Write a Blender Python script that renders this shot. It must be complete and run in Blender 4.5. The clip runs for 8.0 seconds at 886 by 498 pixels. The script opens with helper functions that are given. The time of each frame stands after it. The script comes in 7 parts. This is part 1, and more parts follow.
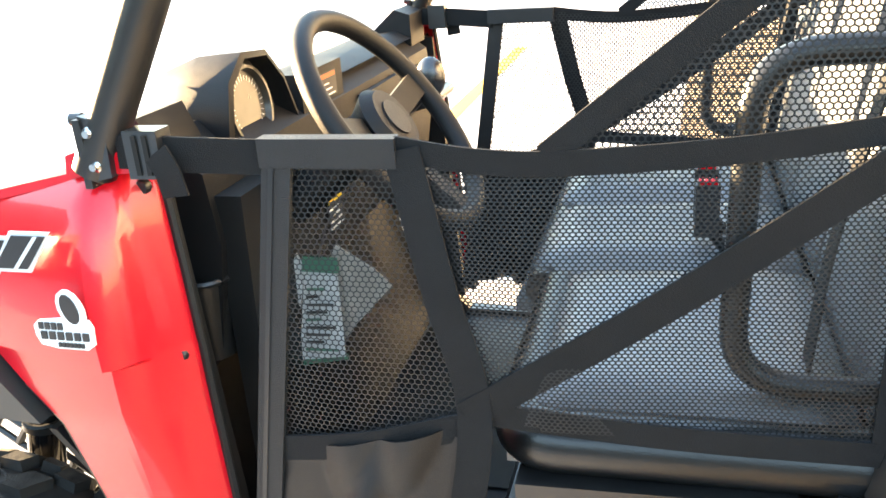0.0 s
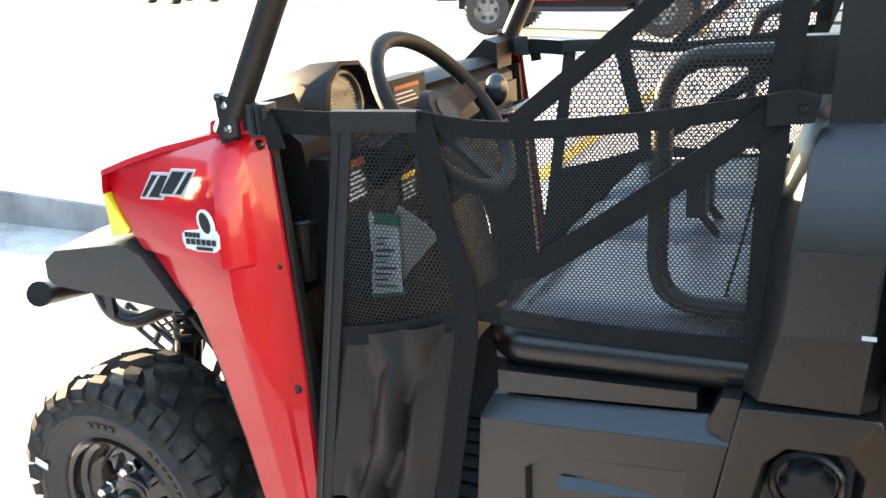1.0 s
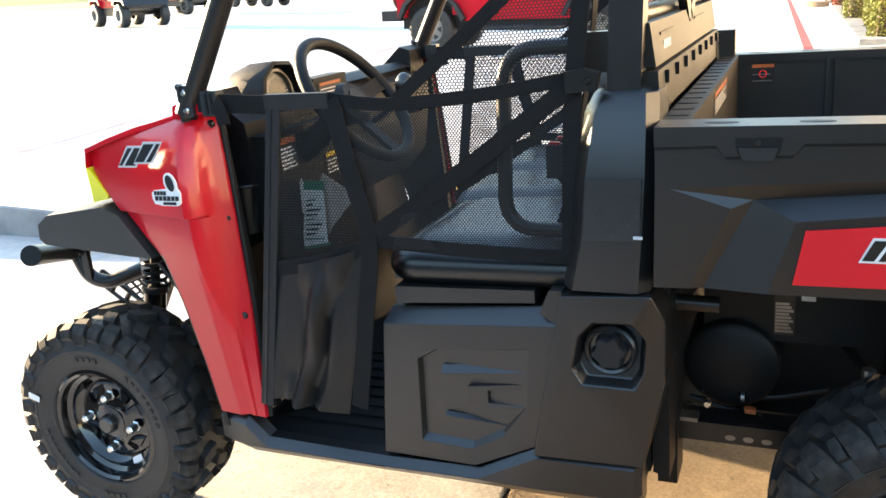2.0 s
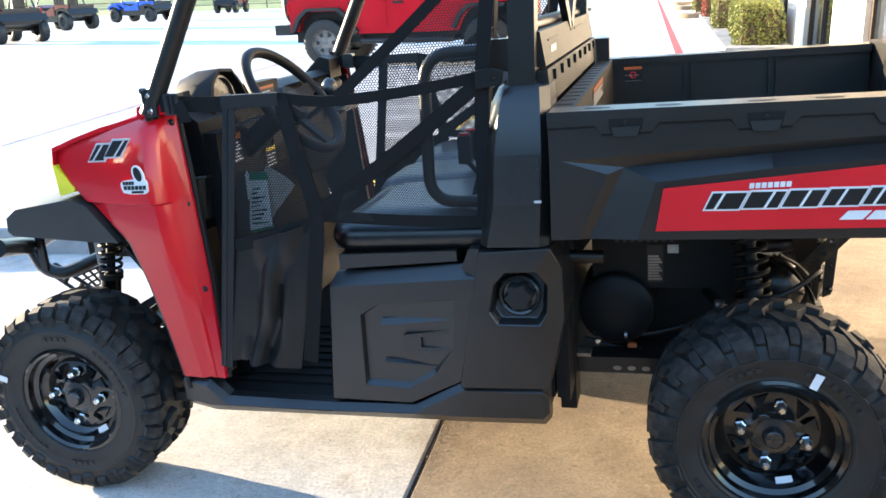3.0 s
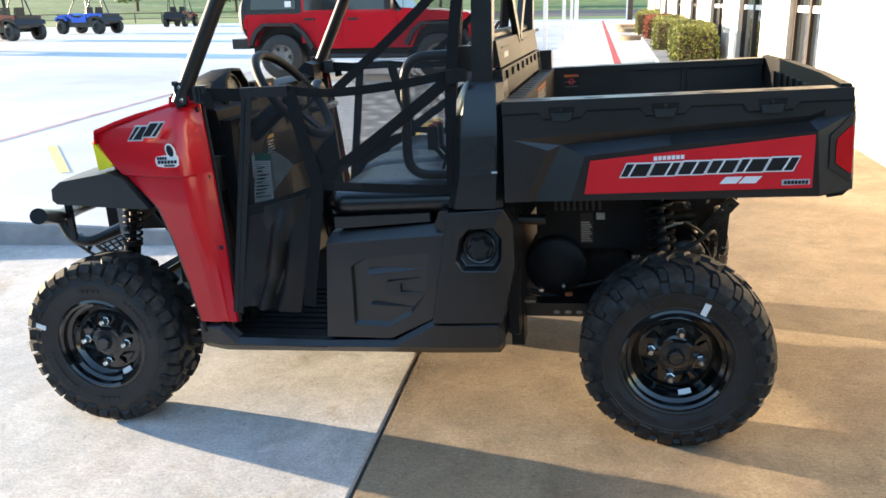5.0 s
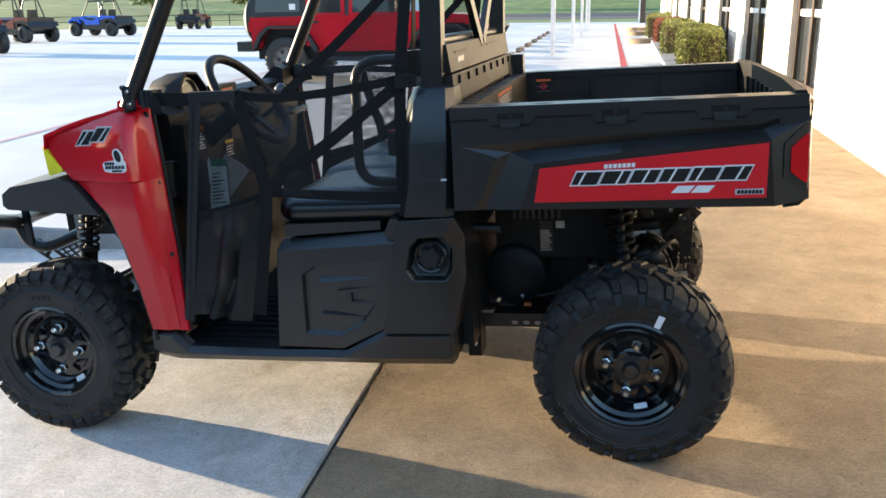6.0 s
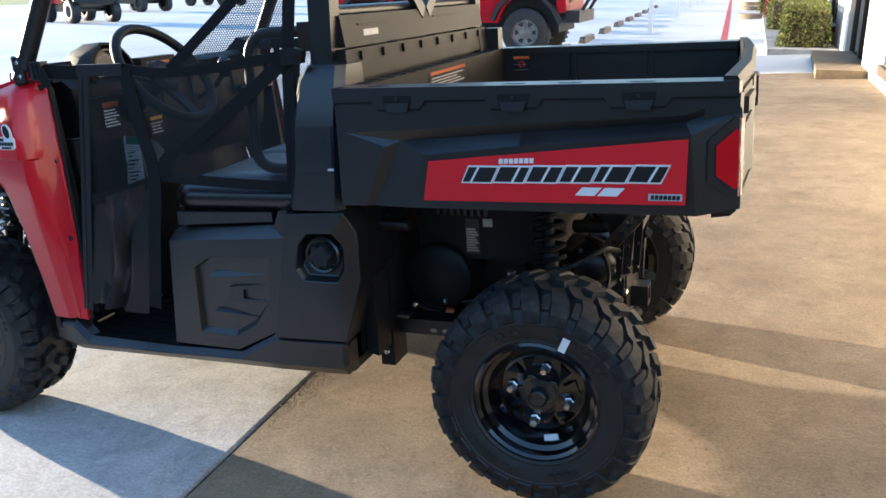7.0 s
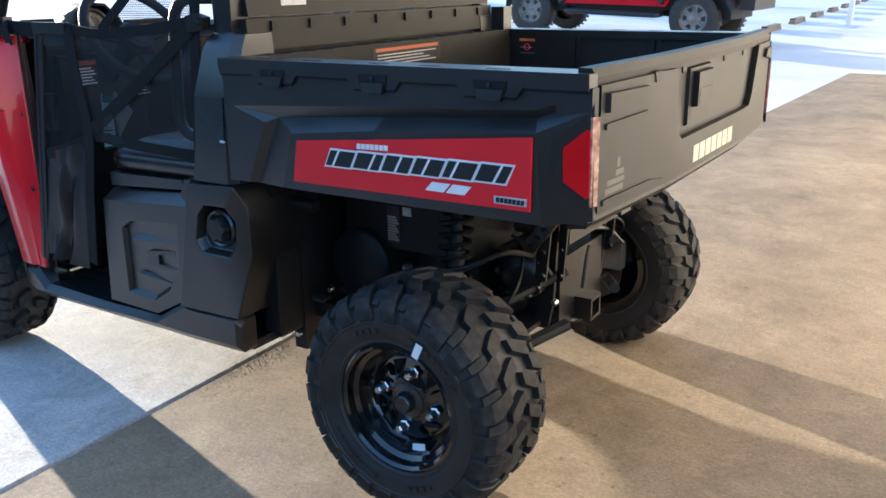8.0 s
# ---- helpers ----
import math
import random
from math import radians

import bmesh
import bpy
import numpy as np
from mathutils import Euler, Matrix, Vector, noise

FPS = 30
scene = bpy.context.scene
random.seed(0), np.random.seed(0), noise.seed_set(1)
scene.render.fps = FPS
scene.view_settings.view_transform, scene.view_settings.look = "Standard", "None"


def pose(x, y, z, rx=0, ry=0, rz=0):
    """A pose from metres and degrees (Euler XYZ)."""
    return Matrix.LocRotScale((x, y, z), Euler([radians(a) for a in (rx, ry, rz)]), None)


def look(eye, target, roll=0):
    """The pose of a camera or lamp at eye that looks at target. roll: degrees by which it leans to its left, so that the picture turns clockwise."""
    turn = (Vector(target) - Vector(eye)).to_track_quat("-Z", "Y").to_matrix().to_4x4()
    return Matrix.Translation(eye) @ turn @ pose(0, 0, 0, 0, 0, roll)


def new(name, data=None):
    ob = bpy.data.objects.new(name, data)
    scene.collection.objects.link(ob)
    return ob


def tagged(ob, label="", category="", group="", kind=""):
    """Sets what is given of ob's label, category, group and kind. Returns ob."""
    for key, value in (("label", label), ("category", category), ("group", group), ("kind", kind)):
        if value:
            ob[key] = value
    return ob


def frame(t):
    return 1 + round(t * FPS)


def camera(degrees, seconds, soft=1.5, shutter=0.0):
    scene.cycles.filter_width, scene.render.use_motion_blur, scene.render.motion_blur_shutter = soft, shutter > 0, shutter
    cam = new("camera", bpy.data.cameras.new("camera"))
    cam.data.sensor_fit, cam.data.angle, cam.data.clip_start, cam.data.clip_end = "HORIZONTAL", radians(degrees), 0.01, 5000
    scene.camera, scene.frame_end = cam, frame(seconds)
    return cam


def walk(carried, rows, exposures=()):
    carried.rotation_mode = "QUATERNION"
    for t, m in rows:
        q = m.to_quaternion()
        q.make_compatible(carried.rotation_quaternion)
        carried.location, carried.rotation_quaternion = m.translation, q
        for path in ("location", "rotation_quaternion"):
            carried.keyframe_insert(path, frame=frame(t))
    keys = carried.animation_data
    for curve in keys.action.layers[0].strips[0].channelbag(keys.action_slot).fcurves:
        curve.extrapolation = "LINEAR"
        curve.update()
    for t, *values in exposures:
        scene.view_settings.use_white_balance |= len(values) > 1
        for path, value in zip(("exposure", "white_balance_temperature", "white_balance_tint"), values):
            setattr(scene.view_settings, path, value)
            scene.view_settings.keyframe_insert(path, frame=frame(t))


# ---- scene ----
# ---- camera: rows in the frame of the sloping slab, laid into the level world ----
SLOPE = math.tan(radians(2.7))
TILT = pose(1.03, 0, 0) @ pose(0, 0, 0, 0, -2.7, 0) @ pose(-1.03, 0, 0)
cam = camera(55.6, 8.0, soft=1.6)
PATH = [
    (0, (1.156, -1.517, 1.426), (0.581, 0.255, 0.697), -4.1),
    (0.5, (1.382, -1.663, 1.436), (0.538, 0.025, 0.773), -3.1),
    (1, (1.507, -1.854, 1.410), (0.597, -0.182, 0.797), -4.1),
    (1.5, (1.637, -2.063, 1.416), (0.787, -0.354, 0.819), -4.3),
    (2, (1.836, -2.262, 1.392), (1.015, -0.531, 0.816), -4.6),
    (3.3, (1.930, -2.791, 1.405), (1.383, -0.951, 0.842), -4.3),
    (3.5, (1.966, -2.876, 1.402), (1.431, -1.031, 0.846), -3.8),
    (4, (2.008, -3.044, 1.405), (1.486, -1.193, 0.854), -3.1),
    (5.5, (1.975, -3.284, 1.397), (1.510, -1.412, 0.868), -4.0),
    (6, (2.161, -3.141, 1.389), (1.654, -1.279, 0.861), -3.6),
    (6.5, (2.386, -2.931, 1.367), (1.775, -1.109, 0.815), -2.9),
    (7, (2.641, -2.650, 1.343), (1.903, -0.882, 0.771), -3.2),
    (7.5, (2.984, -2.426, 1.322), (2.076, -0.744, 0.732), -2.3),
    (8, (3.249, -2.155, 1.303), (2.147, -0.599, 0.700), -1.0),
]
EXPOSURES = [(0, 4.32, 7200, 12), (0.5, 3.93, 7000, 12), (1, 3.50, 6750, 12), (2, 3.14, 6450, 12), (3.5, 2.84, 5250, 10), (5.5, 2.28, 5850, 10), (7, 2.15, 5150, 10), (8, 2.26, 4850, 10)]
walk(cam, [(t, TILT @ look(eye, target, roll)) for t, eye, target, roll in PATH], EXPOSURES)

# ---- light: low warm sun from ahead of the vehicle, clear sky ----
SUN_EL, SUN_AZ = 4.7, 167.0  # elevation; direction to the sun, degrees from +x towards +y
world = bpy.data.worlds.new("sky")
scene.world = world
world.use_nodes = True
wn = world.node_tree
sky = wn.nodes.new("ShaderNodeTexSky")
sky.sky_type = "NISHITA"
sky.sun_disc = False
sky.sun_elevation = radians(SUN_EL)
sky.sun_rotation = radians(90 - SUN_AZ)
sky.air_density, sky.dust_density, sky.ozone_density = 1.2, 0.2, 1.6
sky_lift = wn.nodes.new("ShaderNodeVectorMath")  # even blue added to the whole sky to lift the light from above
sky_lift.operation = "ADD"
sky_lift.inputs[1].default_value = (0.33, 0.56, 0.97)
wn.links.new(sky.outputs["Color"], sky_lift.inputs[0])
wn.links.new(sky_lift.outputs["Vector"], wn.nodes["Background"].inputs["Color"])
wn.nodes["Background"].inputs["Strength"].default_value = 0.115
sun = new("sun", bpy.data.lights.new("sun", "SUN"))
sun.data.energy, sun.data.angle, sun.data.color = 5.0, radians(0.6), (1.0, 0.74, 0.44)
az, el = radians(SUN_AZ), radians(SUN_EL)
sun_dir = Vector((math.cos(az) * math.cos(el), math.sin(az) * math.cos(el), math.sin(el)))
sun.matrix_world = look(sun_dir * 60, (0, 0, 0))


# ---- materials ----
def mat(name, color, rough=0.5, metal=0.0, var=0.12, scale=6.0, bump=0.0, bump_scale=200.0, coat=0.0, spec=0.5, tint=None, big=0.0, speck=0.0):
    """A surface with variation at two scales: blotches of a second tone, fine grain in the relief."""
    m = bpy.data.materials.new(name)
    m.use_nodes = True
    nt = m.node_tree
    b = nt.nodes["Principled BSDF"]
    tc = nt.nodes.new("ShaderNodeTexCoord")
    n1 = nt.nodes.new("ShaderNodeTexNoise")
    n1.inputs["Scale"].default_value, n1.inputs["Detail"].default_value = scale, 8
    nt.links.new(tc.outputs["Object"], n1.inputs["Vector"])
    ramp = nt.nodes.new("ShaderNodeValToRGB")
    lo = [c * (1 - var) for c in color]
    hi = [min(1, c * (1 + var)) for c in (tint or color)]
    ramp.color_ramp.elements[0].position, ramp.color_ramp.elements[1].position = 0.3, 0.7
    ramp.color_ramp.elements[0].color, ramp.color_ramp.elements[1].color = (*lo, 1), (*hi, 1)
    nt.links.new(n1.outputs["Fac"], ramp.inputs["Fac"])
    out = ramp.outputs["Color"]
    if big:
        n3 = nt.nodes.new("ShaderNodeTexNoise")
        n3.inputs["Scale"].default_value, n3.inputs["Detail"].default_value = scale * 0.12, 6
        nt.links.new(tc.outputs["Object"], n3.inputs["Vector"])
        mr = nt.nodes.new("ShaderNodeMapRange")
        mr.inputs["From Min"].default_value, mr.inputs["From Max"].default_value = 0.35, 0.65
        mr.inputs["To Min"].default_value, mr.inputs["To Max"].default_value = 1 - big, 1 + big * 0.4
        nt.links.new(n3.outputs["Fac"], mr.inputs["Value"])
        mul = nt.nodes.new("ShaderNodeVectorMath")
        mul.operation = "SCALE"
        nt.links.new(out, mul.inputs[0])
        nt.links.new(mr.outputs["Result"], mul.inputs["Scale"])
        out = mul.outputs["Vector"]
    n2 = nt.nodes.new("ShaderNodeTexNoise")
    n2.inputs["Scale"].default_value, n2.inputs["Detail"].default_value = bump_scale, 4
    nt.links.new(tc.outputs["Object"], n2.inputs["Vector"])
    if speck:
        n4 = nt.nodes.new("ShaderNodeTexNoise")
        n4.inputs["Scale"].default_value, n4.inputs["Detail"].default_value, n4.inputs["Roughness"].default_value = bump_scale * 0.9, 9, 0.75
        nt.links.new(tc.outputs["Object"], n4.inputs["Vector"])
        m4 = nt.nodes.new("ShaderNodeMapRange")
        m4.inputs["From Min"].default_value, m4.inputs["From Max"].default_value = 0.38, 0.62
        m4.inputs["To Min"].default_value, m4.inputs["To Max"].default_value = 1 - speck, 1 + speck * 0.6
        nt.links.new(n4.outputs["Fac"], m4.inputs["Value"])
        mu = nt.nodes.new("ShaderNodeVectorMath")
        mu.operation = "SCALE"
        nt.links.new(out, mu.inputs[0])
        nt.links.new(m4.outputs["Result"], mu.inputs["Scale"])
        out = mu.outputs["Vector"]
    nt.links.new(out, b.inputs["Base Color"])
    rr = nt.nodes.new("ShaderNodeMapRange")
    rr.inputs["To Min"].default_value, rr.inputs["To Max"].default_value = max(0.02, rough - 0.07), min(1, rough + 0.07)
    nt.links.new(n1.outputs["Fac"], rr.inputs["Value"])
    nt.links.new(rr.outputs["Result"], b.inputs["Roughness"])
    if bump:
        bp = nt.nodes.new("ShaderNodeBump")
        bp.inputs["Strength"].default_value, bp.inputs["Distance"].default_value = bump, 0.002
        nt.links.new(n2.outputs["Fac"], bp.inputs["Height"])
        nt.links.new(bp.outputs["Normal"], b.inputs["Normal"])
    b.inputs["Metallic"].default_value = metal
    b.inputs["Specular IOR Level"].default_value = spec
    b.inputs["Coat Weight"].default_value = coat
    b.inputs["Coat Roughness"].default_value = 0.04
    return m


def concrete(name, color, second, stain, mottle=0.22):
    """Weathered broom-finished slab: cloudy tone, brown stains with ragged edges, dark spots, sandy grain and shallow pits."""
    m = bpy.data.materials.new(name)
    m.use_nodes = True
    nt = m.node_tree
    b = nt.nodes["Principled BSDF"]
    tc = nt.nodes.new("ShaderNodeTexCoord")

    def tex(scale, detail, rough=0.6, stretch=(1, 1, 1), warp=0.0):
        n = nt.nodes.new("ShaderNodeTexNoise")
        n.inputs["Scale"].default_value, n.inputs["Detail"].default_value, n.inputs["Roughness"].default_value = scale, detail, rough
        n.inputs["Distortion"].default_value = warp
        mp = nt.nodes.new("ShaderNodeMapping")
        mp.inputs["Scale"].default_value = stretch
        nt.links.new(tc.outputs["Object"], mp.inputs["Vector"])
        nt.links.new(mp.outputs["Vector"], n.inputs["Vector"])
        return n.outputs["Fac"]

    def span(value, lo, hi, a, c):
        r = nt.nodes.new("ShaderNodeMapRange")
        for key, v in (("From Min", lo), ("From Max", hi), ("To Min", a), ("To Max", c)):
            r.inputs[key].default_value = v
        nt.links.new(value, r.inputs["Value"])
        return r.outputs["Result"]

    def blend(fac, a, c):
        x = nt.nodes.new("ShaderNodeMix")
        x.data_type = "RGBA"
        nt.links.new(fac, x.inputs["Factor"])
        for key, v in (("A", a), ("B", c)):
            slot = [q for q in x.inputs if q.name == key and q.type == "RGBA"][0]
            if isinstance(v, tuple):
                slot.default_value = (*v, 1)
            else:
                nt.links.new(v, slot)
        return [q for q in x.outputs if q.type == "RGBA"][0]

    def times(col, fac):
        x = nt.nodes.new("ShaderNodeVectorMath")
        x.operation = "SCALE"
        nt.links.new(col, x.inputs[0])
        nt.links.new(fac, x.inputs["Scale"])
        return x.outputs["Vector"]

    col = blend(span(tex(1.7, 8, 0.62, warp=0.4), 0.36, 0.64, 0, 1), color, second)
    col = blend(span(tex(2.6, 10, 0.72, (1.0, 0.8, 1), 0.5), 0.53, 0.70, 0, 0.75), col, stain)
    col = times(col, span(tex(0.55, 6), 0.34, 0.66, 1 - mottle, 1 + mottle * 0.4))
    spots = span(tex(26, 6, 0.7), 0.62, 0.70, 1.0, 0.55)
    col = times(col, spots)
    grain = tex(95, 5, 0.8)
    col = times(col, span(grain, 0.30, 0.70, 0.66, 1.32))
    broom = tex(60, 4, 0.7, (0.3, 1.3, 1))
    col = times(col, span(broom, 0.3, 0.7, 0.95, 1.05))
    scuff = tex(5.5, 9, 0.76, (1.0, 0.9, 1), 0.7)
    col = times(col, span(scuff, 0.40, 0.66, 1.08, 0.80))
    nt.links.new(col, b.inputs["Base Color"])
    b.inputs["Roughness"].default_value = 0.82
    b.inputs["Specular IOR Level"].default_value = 0.35
    add = nt.nodes.new("ShaderNodeMath")
    add.operation = "ADD"
    nt.links.new(grain, add.inputs[0])
    nt.links.new(broom, add.inputs[1])
    bp = nt.nodes.new("ShaderNodeBump")
    bp.inputs["Strength"].default_value, bp.inputs["Distance"].default_value = 0.7, 0.003
    nt.links.new(add.outputs["Value"], bp.inputs["Height"])
    nt.links.new(bp.outputs["Normal"], b.inputs["Normal"])
    return m


CONC_L = concrete("grey_broom_concrete", (0.46, 0.46, 0.45), (0.54, 0.52, 0.49), (0.36, 0.31, 0.24), 0.16)
CONC_R = concrete("tan_broom_concrete", (0.225, 0.168, 0.107), (0.295, 0.230, 0.150), (0.160, 0.108, 0.062), 0.24)
RED = mat("red_paint", (0.55, 0.005, 0.014), 0.30, var=0.05, scale=3, coat=0.5, spec=0.3)
RED_DECAL = mat("red_decal_film", (0.66, 0.014, 0.022), 0.42, var=0.06, scale=5, spec=0.35)
PLASTIC = mat("black_moulded_plastic", (0.0085, 0.0085, 0.0088), 0.33, var=0.2, scale=4, bump=0.18, bump_scale=800, spec=0.72)
PLASTIC_SOFT = mat("black_satin_plastic", (0.0125, 0.0128, 0.0135), 0.28, var=0.2, scale=4, bump=0.15, bump_scale=700, spec=0.9)
DARK = mat("black_dull_plastic", (0.0085, 0.0085, 0.0086), 0.5, var=0.25, scale=6, spec=0.28)
DASH = mat("black_grained_dash_plastic", (0.0075, 0.0075, 0.008), 0.55, var=0.2, scale=6, bump=0.3, bump_scale=600, spec=0.24)
# dulled copy of the black plastic for rear-facing parts, warm light in its colour
PLASTIC_WARM = mat("black_plastic_warm_light", (0.0145, 0.0128, 0.0108), 0.48, var=0.2, scale=5, bump=0.3, bump_scale=700, spec=0.26)
STEEL = mat("black_powder_coated_steel", (0.010, 0.0098, 0.0098), 0.32, var=0.2, scale=8, bump=0.1, bump_scale=500, spec=0.6)
RIM = mat("gloss_black_rim", (0.004, 0.004, 0.0045), 0.10, var=0.2, scale=5, coat=0.7, spec=0.5)
RUBBER = mat("tyre_rubber", (0.017, 0.0165, 0.016), 0.55, var=0.35, scale=14, bump=0.4, bump_scale=300, spec=0.5)
LUGTOP = mat("dusty_tread_rubber", (0.023, 0.021, 0.019), 0.75, var=0.75, scale=45, bump=0.6, bump_scale=250, spec=0.35)
SEATROLL = mat("black_gloss_vinyl", (0.006, 0.006, 0.006), 0.30, var=0.15, scale=8, bump=0.2, bump_scale=400, spec=0.6)
TAPE = mat("dark_grey_tape", (0.0125, 0.0125, 0.0132), 0.55, var=0.15, scale=20, bump=0.5, bump_scale=700, spec=0.35)
VINYL = mat("grey_black_vinyl", (0.115, 0.118, 0.122), 0.32, var=0.12, scale=8, bump=0.25, bump_scale=500, spec=0.95)
NETTING = mat("black_knitted_nylon", (0.009, 0.009, 0.0095), 0.55, var=0.2, scale=30, spec=0.4)
WEB = mat("black_webbing", (0.008, 0.008, 0.0085), 0.75, var=0.2, scale=20, bump=0.6, bump_scale=700, spec=0.2)
FABRIC = mat("black_nylon_cloth", (0.0075, 0.0075, 0.008), 0.40, var=0.25, scale=10, bump=0.3, bump_scale=600, spec=0.34)
ZINC = mat("zinc_plated_steel", (0.62, 0.62, 0.60), 0.28, metal=1.0, var=0.15, scale=30)
ALLOY = mat("bare_grey_alloy", (0.30, 0.30, 0.30), 0.4, metal=1.0, var=0.25, scale=20)
WHITE = mat("white_label_film", (0.80, 0.80, 0.80), 0.4, var=0.04)
SILVER = mat("silver_film", (0.55, 0.56, 0.57), 0.3, var=0.05)
INK = mat("black_ink_film", (0.012, 0.012, 0.013), 0.35, var=0.1)
ORANGE = mat("orange_label_film", (0.42, 0.11, 0.03), 0.4, var=0.05)
YELLOW = mat("yellow_label_film", (0.80, 0.55, 0.03), 0.4, var=0.05)
AMBER = mat("yellow_lamp_film", (0.95, 0.80, 0.01), 0.2, var=0.04, coat=0.5)
GREEN = mat("green_print", (0.02, 0.12, 0.07), 0.5, var=0.1)
PAPER = mat("printed_tag_paper", (0.55, 0.53, 0.50), 0.6, var=0.15, scale=60)
GAUGE = mat("gauge_face", (0.03, 0.027, 0.022), 0.3, var=0.3, scale=40, coat=0.3)
FASCIA = mat("dull_grey_bumper_plastic", (0.030, 0.029, 0.027), 0.45, var=0.15, scale=6, bump=0.2, bump_scale=600, spec=0.6)
TAIL = mat("red_lamp_lens", (0.42, 0.003, 0.008), 0.25, var=0.1, scale=10, spec=0.25)
CLEAR = mat("clear_reflector", (0.30, 0.12, 0.075), 0.35, var=0.5, scale=60, coat=0.2, tint=(0.42, 0.25, 0.18))
LOT = mat("pale_lot_concrete", (0.62, 0.62, 0.61), 0.8, var=0.10, scale=0.9, bump=0.4, bump_scale=60, big=0.22)
JOINT = mat("dirty_joint_filler", (0.055, 0.045, 0.035), 0.95, var=0.5, scale=40, bump=1.0, bump_scale=120)
GRIT = mat("joint_grit", (0.27, 0.215, 0.155), 0.95, var=0.6, scale=90)
KERB = mat("kerb_concrete", (0.36, 0.36, 0.35), 0.85, var=0.25, scale=5, bump=0.8, bump_scale=140, big=0.3)
STOP = mat("weathered_brown_stop", (0.20, 0.155, 0.11), 0.85, var=0.3, scale=6, bump=0.6, bump_scale=120)
GRASS = mat("far_grass", (0.075, 0.15, 0.022), 0.9, var=0.45, scale=0.35, tint=(0.13, 0.21, 0.035), big=0.3)
ASPHALT = mat("asphalt", (0.055, 0.055, 0.058), 0.9, var=0.2, scale=1.5)
FADED = mat("faded_pink_line_paint", (0.50, 0.23, 0.23), 0.75, var=0.2, scale=3, tint=(0.55, 0.36, 0.35))
REDLINE = mat("red_lane_paint", (0.42, 0.035, 0.035), 0.7, var=0.35, scale=3, bump=0.3)
FADED_Y = mat("faded_yellow_paint", (0.72, 0.60, 0.24), 0.75, var=0.2, scale=4)
YELLOWLINE = mat("worn_yellow_paint", (0.70, 0.47, 0.06), 0.7, var=0.35, scale=5)
BRICK = mat("white_painted_brick", (0.80, 0.74, 0.64), 0.8, var=0.10, scale=5, bump=0.5, bump_scale=80)
# colour of the added unseen walls, kept dark to dim reflections
UNSEEN_WALL = mat("dark_unseen_wall", (0.070, 0.060, 0.052), 0.7, var=0.2, scale=2)
BRONZE = mat("bronze_window_frame", (0.055, 0.036, 0.022), 0.45, var=0.2, scale=6)
PANE = mat("window_glass", (0.02, 0.025, 0.03), 0.04, var=0.2, scale=1, spec=0.9)
POLE = mat("white_painted_pole", (0.78, 0.78, 0.77), 0.5, var=0.06)
LEAF = mat("hedge_leaf", (0.055, 0.09, 0.016), 0.6, var=0.5, scale=14, tint=(0.19, 0.20, 0.035))
LEAF_RED = mat("red_shrub_leaf", (0.22, 0.055, 0.02), 0.6, var=0.4, scale=14)
TRUNK = mat("bark", (0.10, 0.07, 0.045), 0.9, var=0.3, scale=10)
JEEP_RED = mat("red_car_paint", (0.40, 0.006, 0.016), 0.3, var=0.05, scale=2, coat=0.3, spec=0.15)
JEEP_TOP = mat("black_hardtop", (0.014, 0.014, 0.015), 0.5, var=0.1, bump=0.2)
CARGLASS = mat("tinted_car_glass", (0.015, 0.02, 0.022), 0.03, var=0.1, spec=0.9)
BLUE = mat("blue_paint", (0.015, 0.10, 0.62), 0.25, var=0.05, coat=1.0)
MAROON = mat("maroon_paint", (0.22, 0.03, 0.02), 0.3, var=0.08, coat=0.8)
GOLD = mat("gold_wheel", (0.55, 0.36, 0.08), 0.35, metal=0.7, var=0.1)
CHROME = mat("dusty_alloy_wheel", (0.20, 0.19, 0.18), 0.5, metal=0.7, var=0.4, scale=9)


# ---- shaping helpers ----
def finish(bm, name, material, smooth=40):
    bmesh.ops.recalc_face_normals(bm, faces=bm.faces[:])
    me = bpy.data.meshes.new(name)
    bm.to_mesh(me)
    bm.free()
    for m in material if isinstance(material, (list, tuple)) else [material]:
        me.materials.append(m)
    if smooth:
        me.polygons.foreach_set("use_smooth", [True] * len(me.polygons))
        me.set_sharp_from_angle(angle=radians(smooth))
    return me


def part(name, bm, material, parent=None, label="", smooth=40):
    big_faces = smooth and len(bm.faces) < 900 and min((e.calc_length() for e in bm.edges), default=1) < 0.02
    ob = new(name, finish(bm, name, material, smooth))
    ob.parent = parent
    if big_faces:
        wn_mod = ob.modifiers.new("even_faces", "WEIGHTED_NORMAL")
        wn_mod.keep_sharp, wn_mod.weight = True, 90
    if label:
        tagged(ob, label)
    return ob


def thing(name, label, category, m=None, group="", kind=""):
    ob = new(name)
    ob.empty_display_size = 0.1
    if m is not None:
        ob.matrix_world = m
    return tagged(ob, label, category, group, kind)


def bev(bm, w, seg=2, angle=28):
    es = [e for e in bm.edges if len(e.link_faces) == 2 and e.calc_face_angle(0) > radians(angle)]
    bmesh.ops.bevel(bm, geom=es, offset=w, segments=seg, affect="EDGES", profile=0.5, clamp_overlap=True)
    return bm


def poly(bm, pts, mi=0):
    f = bm.faces.new([bm.verts.new(p) for p in pts])
    f.material_index = mi
    return f


